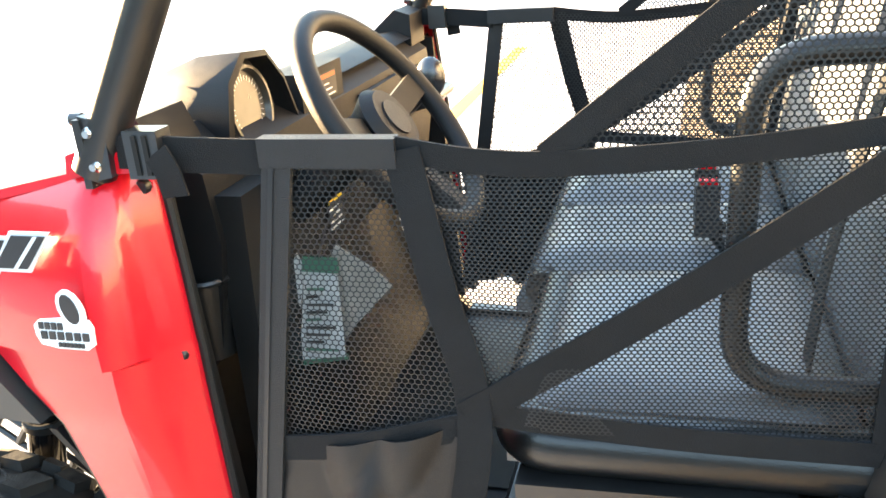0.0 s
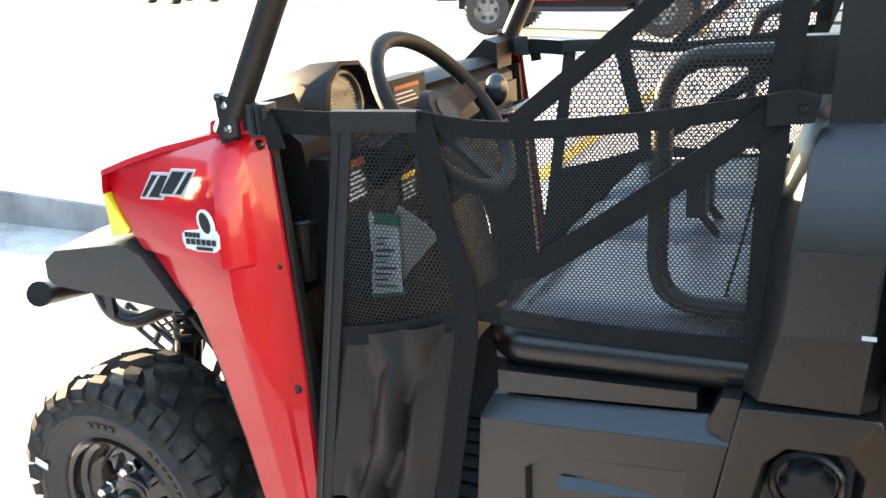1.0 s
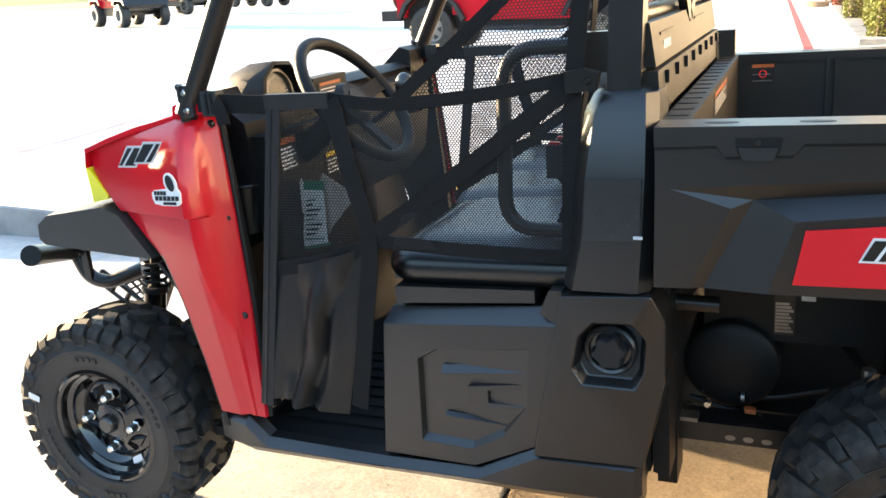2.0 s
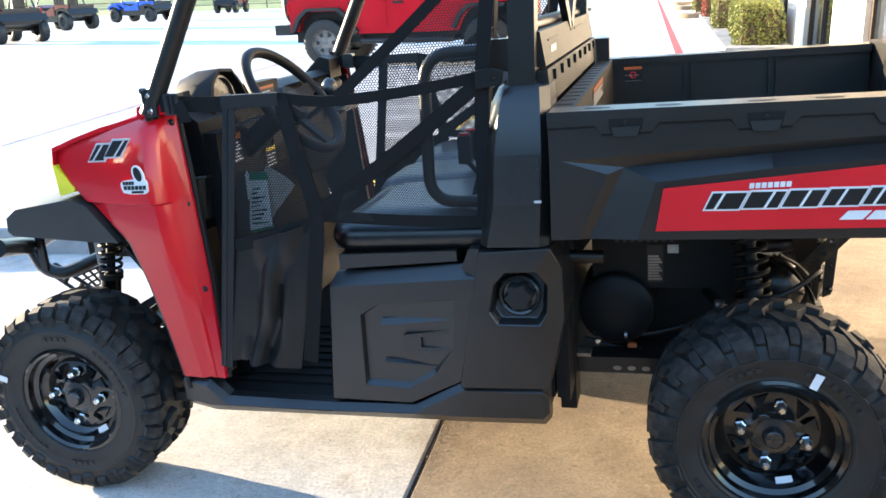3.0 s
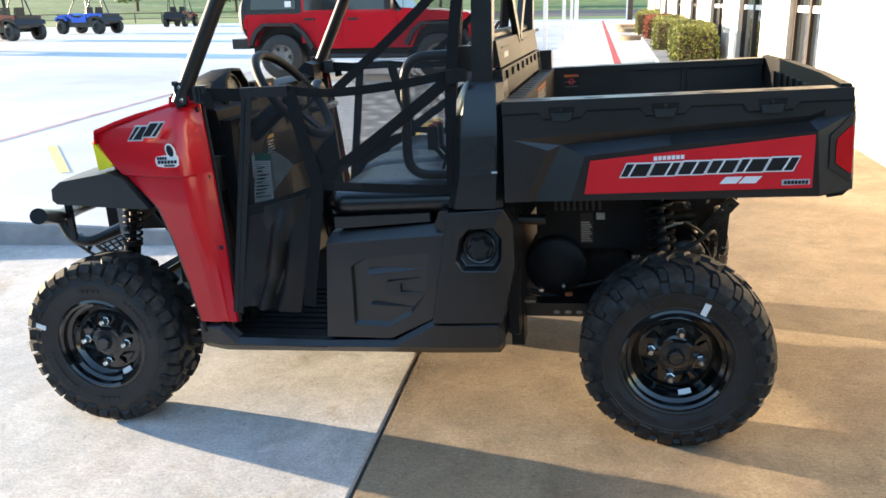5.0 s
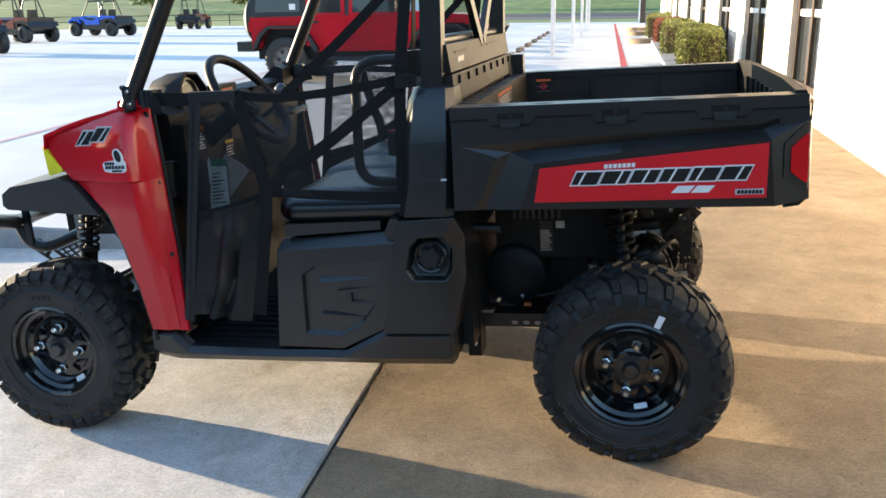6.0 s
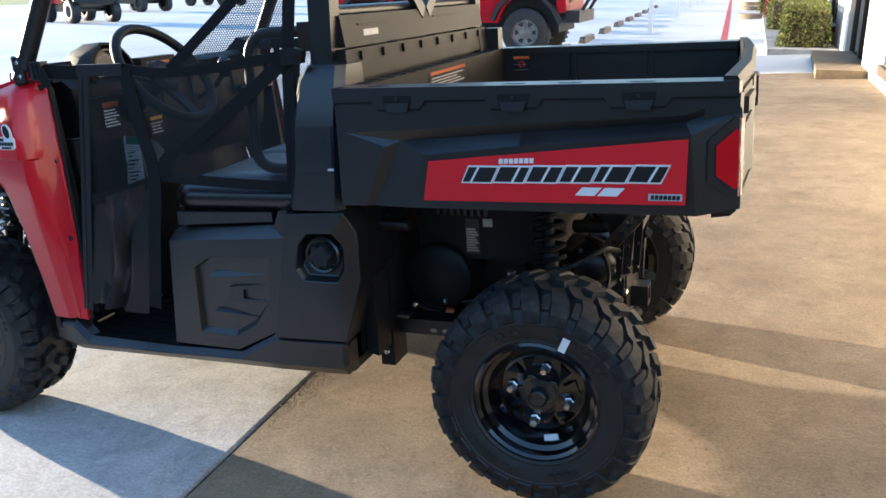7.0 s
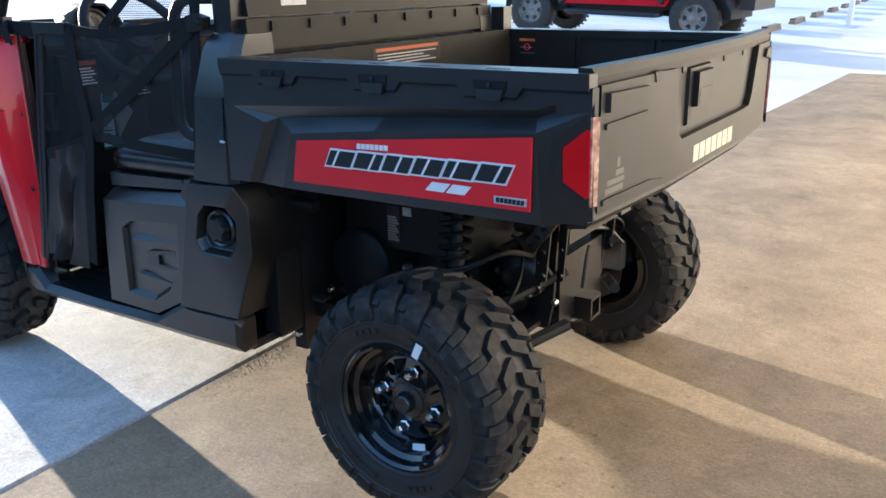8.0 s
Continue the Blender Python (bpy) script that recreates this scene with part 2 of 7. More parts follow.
def box(bm, x0, x1, y0, y1, z0, z1):
    v = [bm.verts.new((x, y, z)) for x in (x0, x1) for y in (y0, y1) for z in (z0, z1)]
    for q in ((0, 1, 3, 2), (4, 6, 7, 5), (0, 4, 5, 1), (2, 3, 7, 6), (0, 2, 6, 4), (1, 5, 7, 3)):
        bm.faces.new([v[i] for i in q])
    return bm


def boxb(x0, x1, y0, y1, z0, z1, w=0.004, seg=2):
    return bev(box(bmesh.new(), x0, x1, y0, y1, z0, z1), w, seg)


def prism(bm, pts, y0, y1):
    """A polygon in x and z, drawn out along y; y0 and y1 may be one number for each point."""
    ya = y0 if isinstance(y0, (list, tuple)) else [y0] * len(pts)
    yb = y1 if isinstance(y1, (list, tuple)) else [y1] * len(pts)
    a = [bm.verts.new((p[0], y, p[1])) for p, y in zip(pts, ya)]
    b = [bm.verts.new((p[0], y, p[1])) for p, y in zip(pts, yb)]
    bm.faces.new(a)
    bm.faces.new(b[::-1])
    n = len(pts)
    for i in range(n):
        j = (i + 1) % n
        bm.faces.new((a[j], a[i], b[i], b[j]))
    return bm


def prismb_plan(pts, z0, z1, S, w=0.004, seg=2):
    """A polygon in x and y, drawn out along z."""
    return bev(hull(bmesh.new(), [[(x, S(y), z) for x, y in pts] for z in (z0, z1)]), w, seg)


def prismb(pts, y0, y1, w=0.004, seg=2):
    return bev(prism(bmesh.new(), pts, y0, y1), w, seg)


def hull(bm, loops, closed=True):
    """Joins loops of equal length into a skin, with caps."""
    rings = [[bm.verts.new(p) for p in lp] for lp in loops]
    n = len(rings[0])
    for a, b in zip(rings, rings[1:]):
        for i in range(n if closed else n - 1):
            j = (i + 1) % n
            bm.faces.new((a[i], a[j], b[j], b[i]))
    if closed:
        bm.faces.new(rings[0][::-1])
        bm.faces.new(rings[-1])
    return bm


def sheet(bm, grid, thick):
    """A curved panel through rows of points, with thickness along a vector."""
    t = Vector(thick)
    A = [[bm.verts.new(p) for p in row] for row in grid]
    B = [[bm.verts.new(Vector(p) + t) for p in row] for row in grid]
    r, c = len(A), len(A[0])
    for i in range(r - 1):
        for j in range(c - 1):
            bm.faces.new((A[i][j], A[i][j + 1], A[i + 1][j + 1], A[i + 1][j]))
            bm.faces.new((B[i][j], B[i + 1][j], B[i + 1][j + 1], B[i][j + 1]))
    for i in range(r - 1):
        bm.faces.new((A[i][0], A[i + 1][0], B[i + 1][0], B[i][0]))
        bm.faces.new((A[i][-1], B[i][-1], B[i + 1][-1], A[i + 1][-1]))
    for j in range(c - 1):
        bm.faces.new((A[0][j], B[0][j], B[0][j + 1], A[0][j + 1]))
        bm.faces.new((A[-1][j], A[-1][j + 1], B[-1][j + 1], B[-1][j]))
    return bm


def smooth_path(pts, n=6):
    """A curve through the points."""
    P = [Vector(p) for p in pts]
    P = [P[0] * 2 - P[1]] + P + [P[-1] * 2 - P[-2]]
    out = []
    for i in range(1, len(P) - 2):
        a, b, c, d = P[i - 1:i + 3]
        for k in range(n):
            t = k / n
            out.append(0.5 * ((2 * b) + (c - a) * t + (2 * a - 5 * b + 4 * c - d) * t * t + (3 * b - a - 3 * c + d) * t ** 3))
    return out + [P[-2]]


def fillet(pts, r, n=5):
    """A polyline with its corners rounded."""
    P = [Vector(p) for p in pts]
    out = [P[0]]
    for a, b, c in zip(P, P[1:], P[2:]):
        u, v = (a - b), (c - b)
        d = min(r, u.length * 0.49, v.length * 0.49)
        s, e = b + u.normalized() * d, b + v.normalized() * d
        for k in range(n + 1):
            t = k / n
            out.append(s * (1 - t) ** 2 + b * 2 * t * (1 - t) + e * t * t)
    return out + [P[-1]]


def tube(bm, pts, r, n=10, caps=True):
    P = [Vector(p) for p in pts]
    rs = r if isinstance(r, (list, tuple)) else [r] * len(P)
    ref = None
    rings = []
    for i, p in enumerate(P):
        d = (P[min(i + 1, len(P) - 1)] - P[max(i - 1, 0)]).normalized()
        if ref is None:
            ref = d.orthogonal().normalized()
        ref = (ref - d * ref.dot(d)).normalized()
        s = d.cross(ref)
        rings.append([bm.verts.new(p + (ref * math.cos(2 * math.pi * k / n) + s * math.sin(2 * math.pi * k / n)) * rs[i]) for k in range(n)])
    for a, b in zip(rings, rings[1:]):
        for k in range(n):
            j = (k + 1) % n
            bm.faces.new((a[k], a[j], b[j], b[k]))
    if caps:
        bm.faces.new(rings[0][::-1])
        bm.faces.new(rings[-1])
    return bm


def strap(bm, pts, w, up=(0, 0, 1), t=0.003):
    """A flat band along a line; up: the way across its width."""
    P = [Vector(p) for p in pts]
    U = Vector(up)
    rings = []
    for i, p in enumerate(P):
        d = (P[min(i + 1, len(P) - 1)] - P[max(i - 1, 0)]).normalized()
        a = (U - d * U.dot(d)).normalized() * w / 2
        nrm = d.cross(a).normalized() * t / 2
        rings.append([bm.verts.new(p + q) for q in (a + nrm, a - nrm, -a - nrm, -a + nrm)])
    for a, b in zip(rings, rings[1:]):
        for k in range(4):
            j = (k + 1) % 4
            bm.faces.new((a[k], a[j], b[j], b[k]))
    bm.faces.new(rings[0][::-1])
    bm.faces.new(rings[-1])
    return bm


def lathe(bm, prof, n=48, centre=(0, 0, 0), closed=False):
    """Turns a profile of (radius, y) round the y axis."""
    cx, cy, cz = centre
    rings = []
    for k in range(n):
        a = 2 * math.pi * k / n
        rings.append([bm.verts.new((cx + r * math.cos(a), cy + y, cz + r * math.sin(a))) for r, y in prof])
    m = len(prof)
    for k in range(n):
        A, B = rings[k], rings[(k + 1) % n]
        for i in range(m if closed else m - 1):
            j = (i + 1) % m
            bm.faces.new((A[i], A[j], B[j], B[i]))
    bmesh.ops.remove_doubles(bm, verts=bm.verts[:], dist=1e-6)
    return bm


def lerp(a, b, t):
    return a + (b - a) * t


# ---- ground: the sloping slab, the kerb, the lot, grass and road beyond ----
def ground_z(x, y):
    s = SLOPE * (max(-7.0, min(4.6, x)) - 1.03)
    return s if y < 1.70 else max(0.0, s)


def rise(x, y):
    """The fields beyond the road and the lot climb gently to the skyline."""
    return min(16.0, 0.045 * max(0.0, y - 185, -x - 85))


def make_ground():
    bm = bmesh.new()
    xs = [-900, -500, -300, -180, -120, -85, -70, -54, -45, -30, -20, -12, -7, -5, -4, -3, -2, -1, 0, 0.5, 1.002, 1.009, 1.021, 1.030, 1.06, 1.5, 2, 3, 4, 4.6, 12, 60, 300, 900]
    ys = [-900, -200, -60, -20, -8, -4, -2.5, -1.5, -0.5, 0.5, 1.4, 1.685, 1.70, 1.715, 2.2, 3.5, 5, 8, 11.0, 14, 20, 30, 45, 62, 78, 94, 100, 140, 185, 230, 300, 420, 600, 900]
    V = {}
    for i, x in enumerate(xs):
        for j, y in enumerate(ys):
            shift = -0.07 * y if y < 1.7 and 0.4 < x < 2.1 and y > -4 else (0.28 if y <= -4 and 0.4 < x < 2.1 else 0)
            z = ground_z(x + shift, 1.60 if y == 1.685 else y)
            if y == 1.70 and x < 1.0:
                z = ground_z(x + shift, 2) - 0.012
            if xs[i] in (1.009, 1.021) and y < 1.7:
                z -= 0.014
            z += rise(x, y)
            V[i, j] = bm.verts.new((x + shift, y, z))
    for i in range(len(xs) - 1):
        for j in range(len(ys) - 1):
            f = bm.faces.new((V[i, j], V[i + 1, j], V[i + 1, j + 1], V[i, j + 1]))
            x, y = (xs[i] + xs[i + 1]) / 2, (ys[j] + ys[j + 1]) / 2
            m = 0
            if y < 1.69:
                m = 1 if x > 1.02 else 0
            elif 1.685 < y < 1.72 and x < 1.0:
                m = 4
            elif y < 11.0 and x > 1.02:
                m = 1
            else:
                m = 2
            if xs[i] == 1.009 and y < 1.7:
                m = 3
            if x < -54 or y > 78:
                m = 5
            if 94 < y < 185 and x > -45:
                m = 6
            f.material_index = m
    return part("ground", bm, [CONC_L, CONC_R, LOT, JOINT, KERB, GRASS, ASPHALT], smooth=0)


ground = make_ground()
tagged(ground, "sloping broom-finished concrete slab, pale concrete lot and far grass", "ground", kind="structure")


def laid_stripe(name, pts, w, material, label, lift=0.004):
    """Paint on the ground along a line."""
    bm = bmesh.new()
    P = [Vector(p) for p in pts]
    L, R = [], []
    for i, p in enumerate(P):
        d = (P[min(i + 1, len(P) - 1)] - P[max(i - 1, 0)]).normalized()
        s = Vector((-d.y, d.x)) * w / 2
        for q, side in ((p + s, L), (p - s, R)):
            side.append(bm.verts.new((q.x, q.y, ground_z(q.x, max(q.y, 1.8)) + lift)))
    for i in range(len(P) - 1):
        bm.faces.new((L[i], L[i + 1], R[i + 1], R[i]))
    return tagged(part(name, bm, material, smooth=0), label, "road marking", kind="structure")


def line_points(a, b, n=14):
    return [(lerp(a[0], b[0], k / n), lerp(a[1], b[1], k / n)) for k in range(n + 1)]


laid_stripe("lane_line", line_points((1.62, 11.3), (-1.82, 69), 30), 0.16, REDLINE, "faded red fire lane line along the walkway")
laid_stripe("lane_line", line_points((-5.10, 3.2), (-8.6, 24.0), 20), 0.09, FADED, "worn red line across the parking lot")
laid_stripe("parking_stripe", line_points((-4.52, 4.83), (-3.31, 3.43), 6), 0.10, FADED_Y, "worn yellow parking stripe on pale concrete")
laid_stripe("parking_stripe", line_points((-0.53, 2.6), (-0.74, 7.6), 8), 0.12, YELLOWLINE, "worn yellow parking stripe on pale concrete")


def building():
    """The shop front: a brick wall with tall bronze windows, a hair off the vehicle's axis."""
    m = pose(3.765, 6.0, 0, 0, 0, 1.9)
    b = thing("shop_building", "white-painted brick shop front with tall bronze-framed windows", "building", m, kind="structure")
    openings = [(0.95, 2.80, 0.42, 2.5), (5.0, 7.7, 0.13, 2.6), (10.2, 12.8, 0.5, 2.5), (16.6, 19.0, 0.5, 2.5), (23.3, 25.9, 0.5, 2.5), (32.3, 34.9, 0.5, 2.5), (38.6, 41.2, 0.5, 2.5), (45.0, 47.6, 0.5, 2.5), (51.4, 54.0, 0.5, 2.5)]
    # the unseen near stretch of wall, from y0 on, is added for warm bounced light
    y0, top, y_end = -7.2, 3.6, 60.0
    n = 0
    bm = bmesh.new()
    y = y0
    for (a, c, z0, z1) in openings:
        box(bm, 0, 0.3, y, a, -0.3, top)
        box(bm, 0, 0.3, a, c, -0.3, z0)
        box(bm, 0, 0.3, a, c, z1, top)
        y = c
    box(bm, 0, 0.3, y, y_end, -0.3, top)
    bmesh.ops.remove_doubles(bm, verts=bm.verts[:], dist=1e-5)
    part("wall", bm, BRICK, b, smooth=0)
    bm = bmesh.new()
    box(bm, -0.5, 9.0, y0, y_end, top, top + 0.35)
    part("roof", bm, BRONZE, b, smooth=0)
    # unseen overhang, added to keep skylight off the slab beside the wall
    part("porch_roof", boxb(-1.7, -0.5, y0, 6.5, top - 0.25, top + 0.2, 0.01, 1), BRONZE, b, smooth=0)
    bm = bmesh.new()
    box(bm, 8.7, 9.0, y0, y_end, -0.3, top)
    box(bm, 0.3, 8.7, y0, y0 + 0.3, -0.3, top)
    box(bm, 0.3, 8.7, y_end - 0.3, y_end, -0.3, top)
    part("wall", bm, BRICK, b, smooth=0)
    brick_mesh = finish(boxb(-0.005, 0.004, -0.098, 0.098, -0.03, 0.03, 0.003, 1), "brick", BRICK, 0)
    for row in range(30):
        for col in range(5):
            br = new("brick", brick_mesh)
            br.parent = b
            br.matrix_basis = pose(0, 3.92 + col * 0.21 + (0.105 if row % 2 else 0), 0.05 + row * 0.075)
    for k, (a, c, z0, z1) in enumerate(openings):
        bm = bmesh.new()
        mid = (a + c) / 2
        for p, q, r, s in ((a, a + 0.09, z0, z1), (c - 0.09, c, z0, z1), (mid - 0.06, mid + 0.06, z0, z1), (a, c, z0, z0 + 0.07), (a, c, z1 - 0.08, z1)):
            box(bm, 0.07, 0.17, p, q, r, s)
        f = part("window" if k != 1 else "door", bev(bm, 0.006, 1), BRONZE, b, "bronze-framed tall window" if k != 1 else "bronze-framed glazed double door")
        for p, q in ((a + 0.09, mid - 0.06), (mid + 0.06, c - 0.09)):
            part("pane", box(bmesh.new(), 0.11, 0.125, p, q, z0 + 0.07, z1 - 0.08), PANE, f, smooth=0)
            part("glazing_bar", boxb(0.09, 0.15, p, q, 1.28, 1.36, 0.004, 1), POLE if k < 3 else BRONZE, f)
        if k != 1:
            part("window_sill", boxb(-0.06, 0.10, a - 0.06, c + 0.06, z0 - 0.12, z0 - 0.002, 0.008, 1), TRUNK, f, "brown brick sill")
    return b


shop = building()
# unseen walls added to darken reflections and shade the ground behind the camera
dark_walls = thing("shop_wing", "added unseen dark walls behind and beside the camera", "building", kind="structure")
part("wall", boxb(-16, 12, -7.6, -7.2, -1.0, 2.5, 0.02, 1), UNSEEN_WALL, dark_walls, smooth=0)
part("wall", boxb(-9.4, -9.0, -7.195, -0.7, -1.0, 4.6, 0.02, 1), UNSEEN_WALL, dark_walls, smooth=0)
for k in range(28):
    part("siding_batten", boxb(-15.5 + k, -15.44 + k, -7.2, -7.17, -1.0, 2.5, 0.004, 1), UNSEEN_WALL, dark_walls, smooth=0)


def leaf_mass(name, x0, x1, y0, y1, z0, z1, count, size, material, seed, parent=None):
    """A clipped shrub: many small folded leaves, denser at the skin, with an uneven outline."""
    rnd = random.Random(seed)
    verts, faces = [], []
    for _ in range(count):
        u, v, w = rnd.random(), rnd.random(), rnd.random()
        k = rnd.random()
        if k < 0.35:
            w = 1 - rnd.random() ** 2 * 0.2
        elif k < 0.75:
            u = rnd.random() ** 2 * 0.25
        elif k < 0.9:
            v = rnd.random() ** 2 * 0.06
        x, y, z = lerp(x0, x1, u), lerp(y0, y1, v), lerp(z0, z1, w)
        bulge = 0.06 * noise.noise(Vector((x * 2.1, y * 1.3, z * 2.1)) + Vector((seed, 0, 0)))
        e = max(0, w - 0.75) * 0.5
        x = lerp(x, (x0 + x1) / 2, e) + bulge * 1.5
        z += bulge
        c = Vector((x, y, z))
        d = Vector((rnd.gauss(0, 1), rnd.gauss(0, 1), rnd.gauss(0, 0.8))).normalized()
        s = d.orthogonal().normalized()
        L, W = size * rnd.uniform(0.7, 1.4), size * rnd.uniform(0.3, 0.55)
        i = len(verts)
        fold = d.cross(s) * W * 0.35
        verts += [c - d * L * 0.5, c + s * W + fold, c + d * L * 0.5, c - s * W + fold]
        faces += [(i, i + 1, i + 2), (i, i + 2, i + 3)]
    me = bpy.data.meshes.new(name)
    me.from_pydata(verts, [], faces)
    me.materials.append(material)
    ob = new(name, me)
    ob.parent = parent
    return ob


def hedge_unit(y0, y1, x0, x1, h, material, seed, label, count):
    t = thing("hedge", label, "hedge", pose(0, y0, 0), group="hedges along the shop")
    core = boxb(x0 + 0.12, x1 - 0.1, 0.1, y1 - y0 - 0.1, 0.1, h - 0.12, 0.08, 2)
    part("twig_core", core, TRUNK, t)
    leaf_mass("crown", x0, x1, 0, y1 - y0, 0.16, h, count, 0.05, material, seed, t)
    return t


hedge_unit(14.9, 20.5, 2.42, 3.32, 0.95, LEAF, 3, "clipped green hedge in a planter bed", 9000)
hedge_unit(21.0, 28.0, 2.05, 3.0, 0.98, LEAF, 5, "clipped green hedge in a planter bed", 6000)
hedge_unit(28.4, 33.0, 1.75, 2.75, 0.95, LEAF_RED, 7, "red-leaved low shrubs beside the shop", 3500)
hedge_unit(33.3, 44.0, 1.35, 2.4, 1.05, LEAF, 9, "clipped green hedge in a planter bed", 5000)

bed_kerb = thing("planter_kerb", "pale concrete planter edging along the hedge", "planter", kind="structure")
bm = bmesh.new()
hull(bm, [[(2.24, 14.4, -0.1), (3.46, 14.4, -0.1), (3.46, 14.4, 0.17), (2.24, 14.4, 0.17)], [(1.1, 46, -0.1), (2.4, 46, -0.1), (2.4, 46, 0.15), (1.1, 46, 0.15)]])
part("edging", bev(bm, 0.02, 2), KERB, bed_kerb)

step = thing("door_step", "low concrete step before the glazed door", "step", kind="structure")
part("tread", boxb(2.98, 3.62, 10.1, 13.6, 0.0, 0.22, 0.015, 2), CONC_R, step)

for x, y in ((2.05, 22.9), (2.17, 21.9)):
    b = thing("bollard", "short dark post beside the planter", "post", pose(x, y, ground_z(x, y)), group="posts at the planter")
    part("shaft", tube(bmesh.new(), [(0, 0, -0.02), (0, 0, 0.62)], 0.035, 10), BRONZE, b)

for k, (x, y, r) in enumerate(((1.42, 31.4, 0.62), (0.95, 41.0, 0.6), (0.55, 49.0, 0.6))):
    bm = bmesh.new()
    bmesh.ops.create_cone(bm, cap_ends=True, segments=28, radius1=r, radius2=r, depth=0.2, matrix=pose(x, y, 0.08))
    pad = thing("round_pad", "low round concrete pad on the walkway", "concrete pad", kind="structure")
    part("slab", bev(bm, 0.02), CONC_R, pad)

for x, y in ((-1.02, 22.0), (-1.25, 30.0), (-1.75, 39.0), (-2.3, 48.0), (-2.9, 57.0), (0.05, 71.0)):
    p = thing("canopy_post", "slim white-painted steel post on the walkway", "post", pose(x, y, 0), group="walkway posts")
    part("shaft", boxb(-0.06, 0.06, -0.06, 0.06, 0.0, 3.3, 0.01, 2), POLE, p)
    part("base_plate", boxb(-0.11, 0.11, -0.11, 0.11, 0.0, 0.015, 0.003, 1), POLE, p)
p = thing("brown_column", "dark brown column at the end of the walkway", "column", pose(0.3, 72, 0))
part("shaft", boxb(-0.22, 0.22, -0.22, 0.22, 0, 3.3, 0.02, 1), BRONZE, p)

for k in range(9):
    y = 14.6 + k * 3.7
    x = -1.72 - (y - 15) * 0.080
    w = thing("wheel_stop", "weathered concrete parking wheel stop", "wheel stop", pose(x, y, 0, 0, 0, 4.7), group="wheel stops")
    bm = bmesh.new()
    hull(bm, [[(-0.09, yy, 0), (0.09, yy, 0), (0.06, yy, hh), (-0.06, yy, hh)] for yy, hh in ((-0.9, 0.07), (-0.82, 0.13), (0.82, 0.13), (0.9, 0.07))])
    part("block", bev(bm, 0.012), STOP, w)
    part("dark_end", boxb(-0.064, 0.064, -0.84, -0.62, 0.02, 0.136, 0.004, 1), RUBBER, w)

rnd = random.Random(11)
verts, faces = [], []
for k in range(2600):
    y = rnd.uniform(-2.4, 1.2) if k < 700 else rnd.gauss(-0.12, 0.22)
    x = 1.015 - 0.07 * y + (rnd.gauss(0, 0.018 if rnd.random() < 0.7 else 0.05) if k < 700 else abs(rnd.gauss(0.0, 0.045)) * (1.2 if rnd.random() < 0.8 else -0.5))
    s = rnd.uniform(0.0008, 0.0021) * (1.0 if k < 700 else rnd.uniform(0.7, 1.7))
    z = ground_z(x, 0) + (-0.010 if abs(x - 1.015 + 0.07 * y) < 0.006 else 0)
    i = len(verts)
    a = rnd.uniform(0, 6)
    verts += [(x + s * math.cos(a), y + s * math.sin(a), z), (x + s * math.cos(a + 2.1), y + s * math.sin(a + 2.1), z), (x + s * math.cos(a + 4.2), y + s * math.sin(a + 4.2), z), (x, y, z + s * rnd.uniform(0.4, 1.0))]
    faces += [(i, i + 1, i + 3), (i + 1, i + 2, i + 3), (i + 2, i, i + 3)]
me = bpy.data.meshes.new("joint_grit")
me.from_pydata(verts, [], faces)
me.materials.append(GRIT)
tagged(new("joint_grit", me), "loose grit along the slab joint", "grit", kind="stuff")


# ---- the utility vehicle; its frame: x to the rear, near side at minus y ----
YC = 0.017


def far(y):
    return 2 * YC - y



utv = thing("utility_vehicle", "red and black side-by-side utility vehicle with a cargo bed", "utility vehicle", TILT @ pose(1.03, -0.70, 0, 0, 0, 1.8) @ pose(-1.03, 0.70, 0))


# wheels: rim, tyre with lugs, nuts, hub cap, labels
def tyre_mesh(R, w, rim_r):
    """The carcass below the tread: bead, bulging wall with a moulded rib, low crown."""
    bm = bmesh.new()
    h = w / 2
    half = [(rim_r, 0.80), (rim_r + 0.010, 0.88), (rim_r + 0.016, 0.925), (rim_r + 0.022, 0.915), (rim_r + 0.045, 0.985), (R * 0.745, 1.0), (R * 0.752, 1.018), (R * 0.768, 1.018), (R * 0.775, 1.0), (R * 0.83, 0.975), (R * 0.89, 0.91), (R * 0.925, 0.80), (R * 0.940, 0.60), (R * 0.947, 0.3)]
    prof = [(r, -h * k) for r, k in half] + [(R * 0.948, 0)] + [(r, h * k) for r, k in reversed(half)]
    lathe(bm, prof, 72)
    # moulded marks on the wall: low ridges
    for k in range(60):
        if k % 30 in (3, 4, 5, 6, 7, 8, 9, 10, 15, 16, 17, 18):
            a = 2 * math.pi * k / 60
            r0, r1 = R * 0.665, R * 0.705
            loop = [[(math.cos(aa) * rr, -h * d, math.sin(aa) * rr) for aa, rr in ((a - 0.034, r0), (a + 0.034, r0), (a + 0.028, r1), (a - 0.028, r1))] for d in (0.98, 1.012)]
            hull(bm, loop)
    return finish(bm, "tyre", RUBBER, 35)


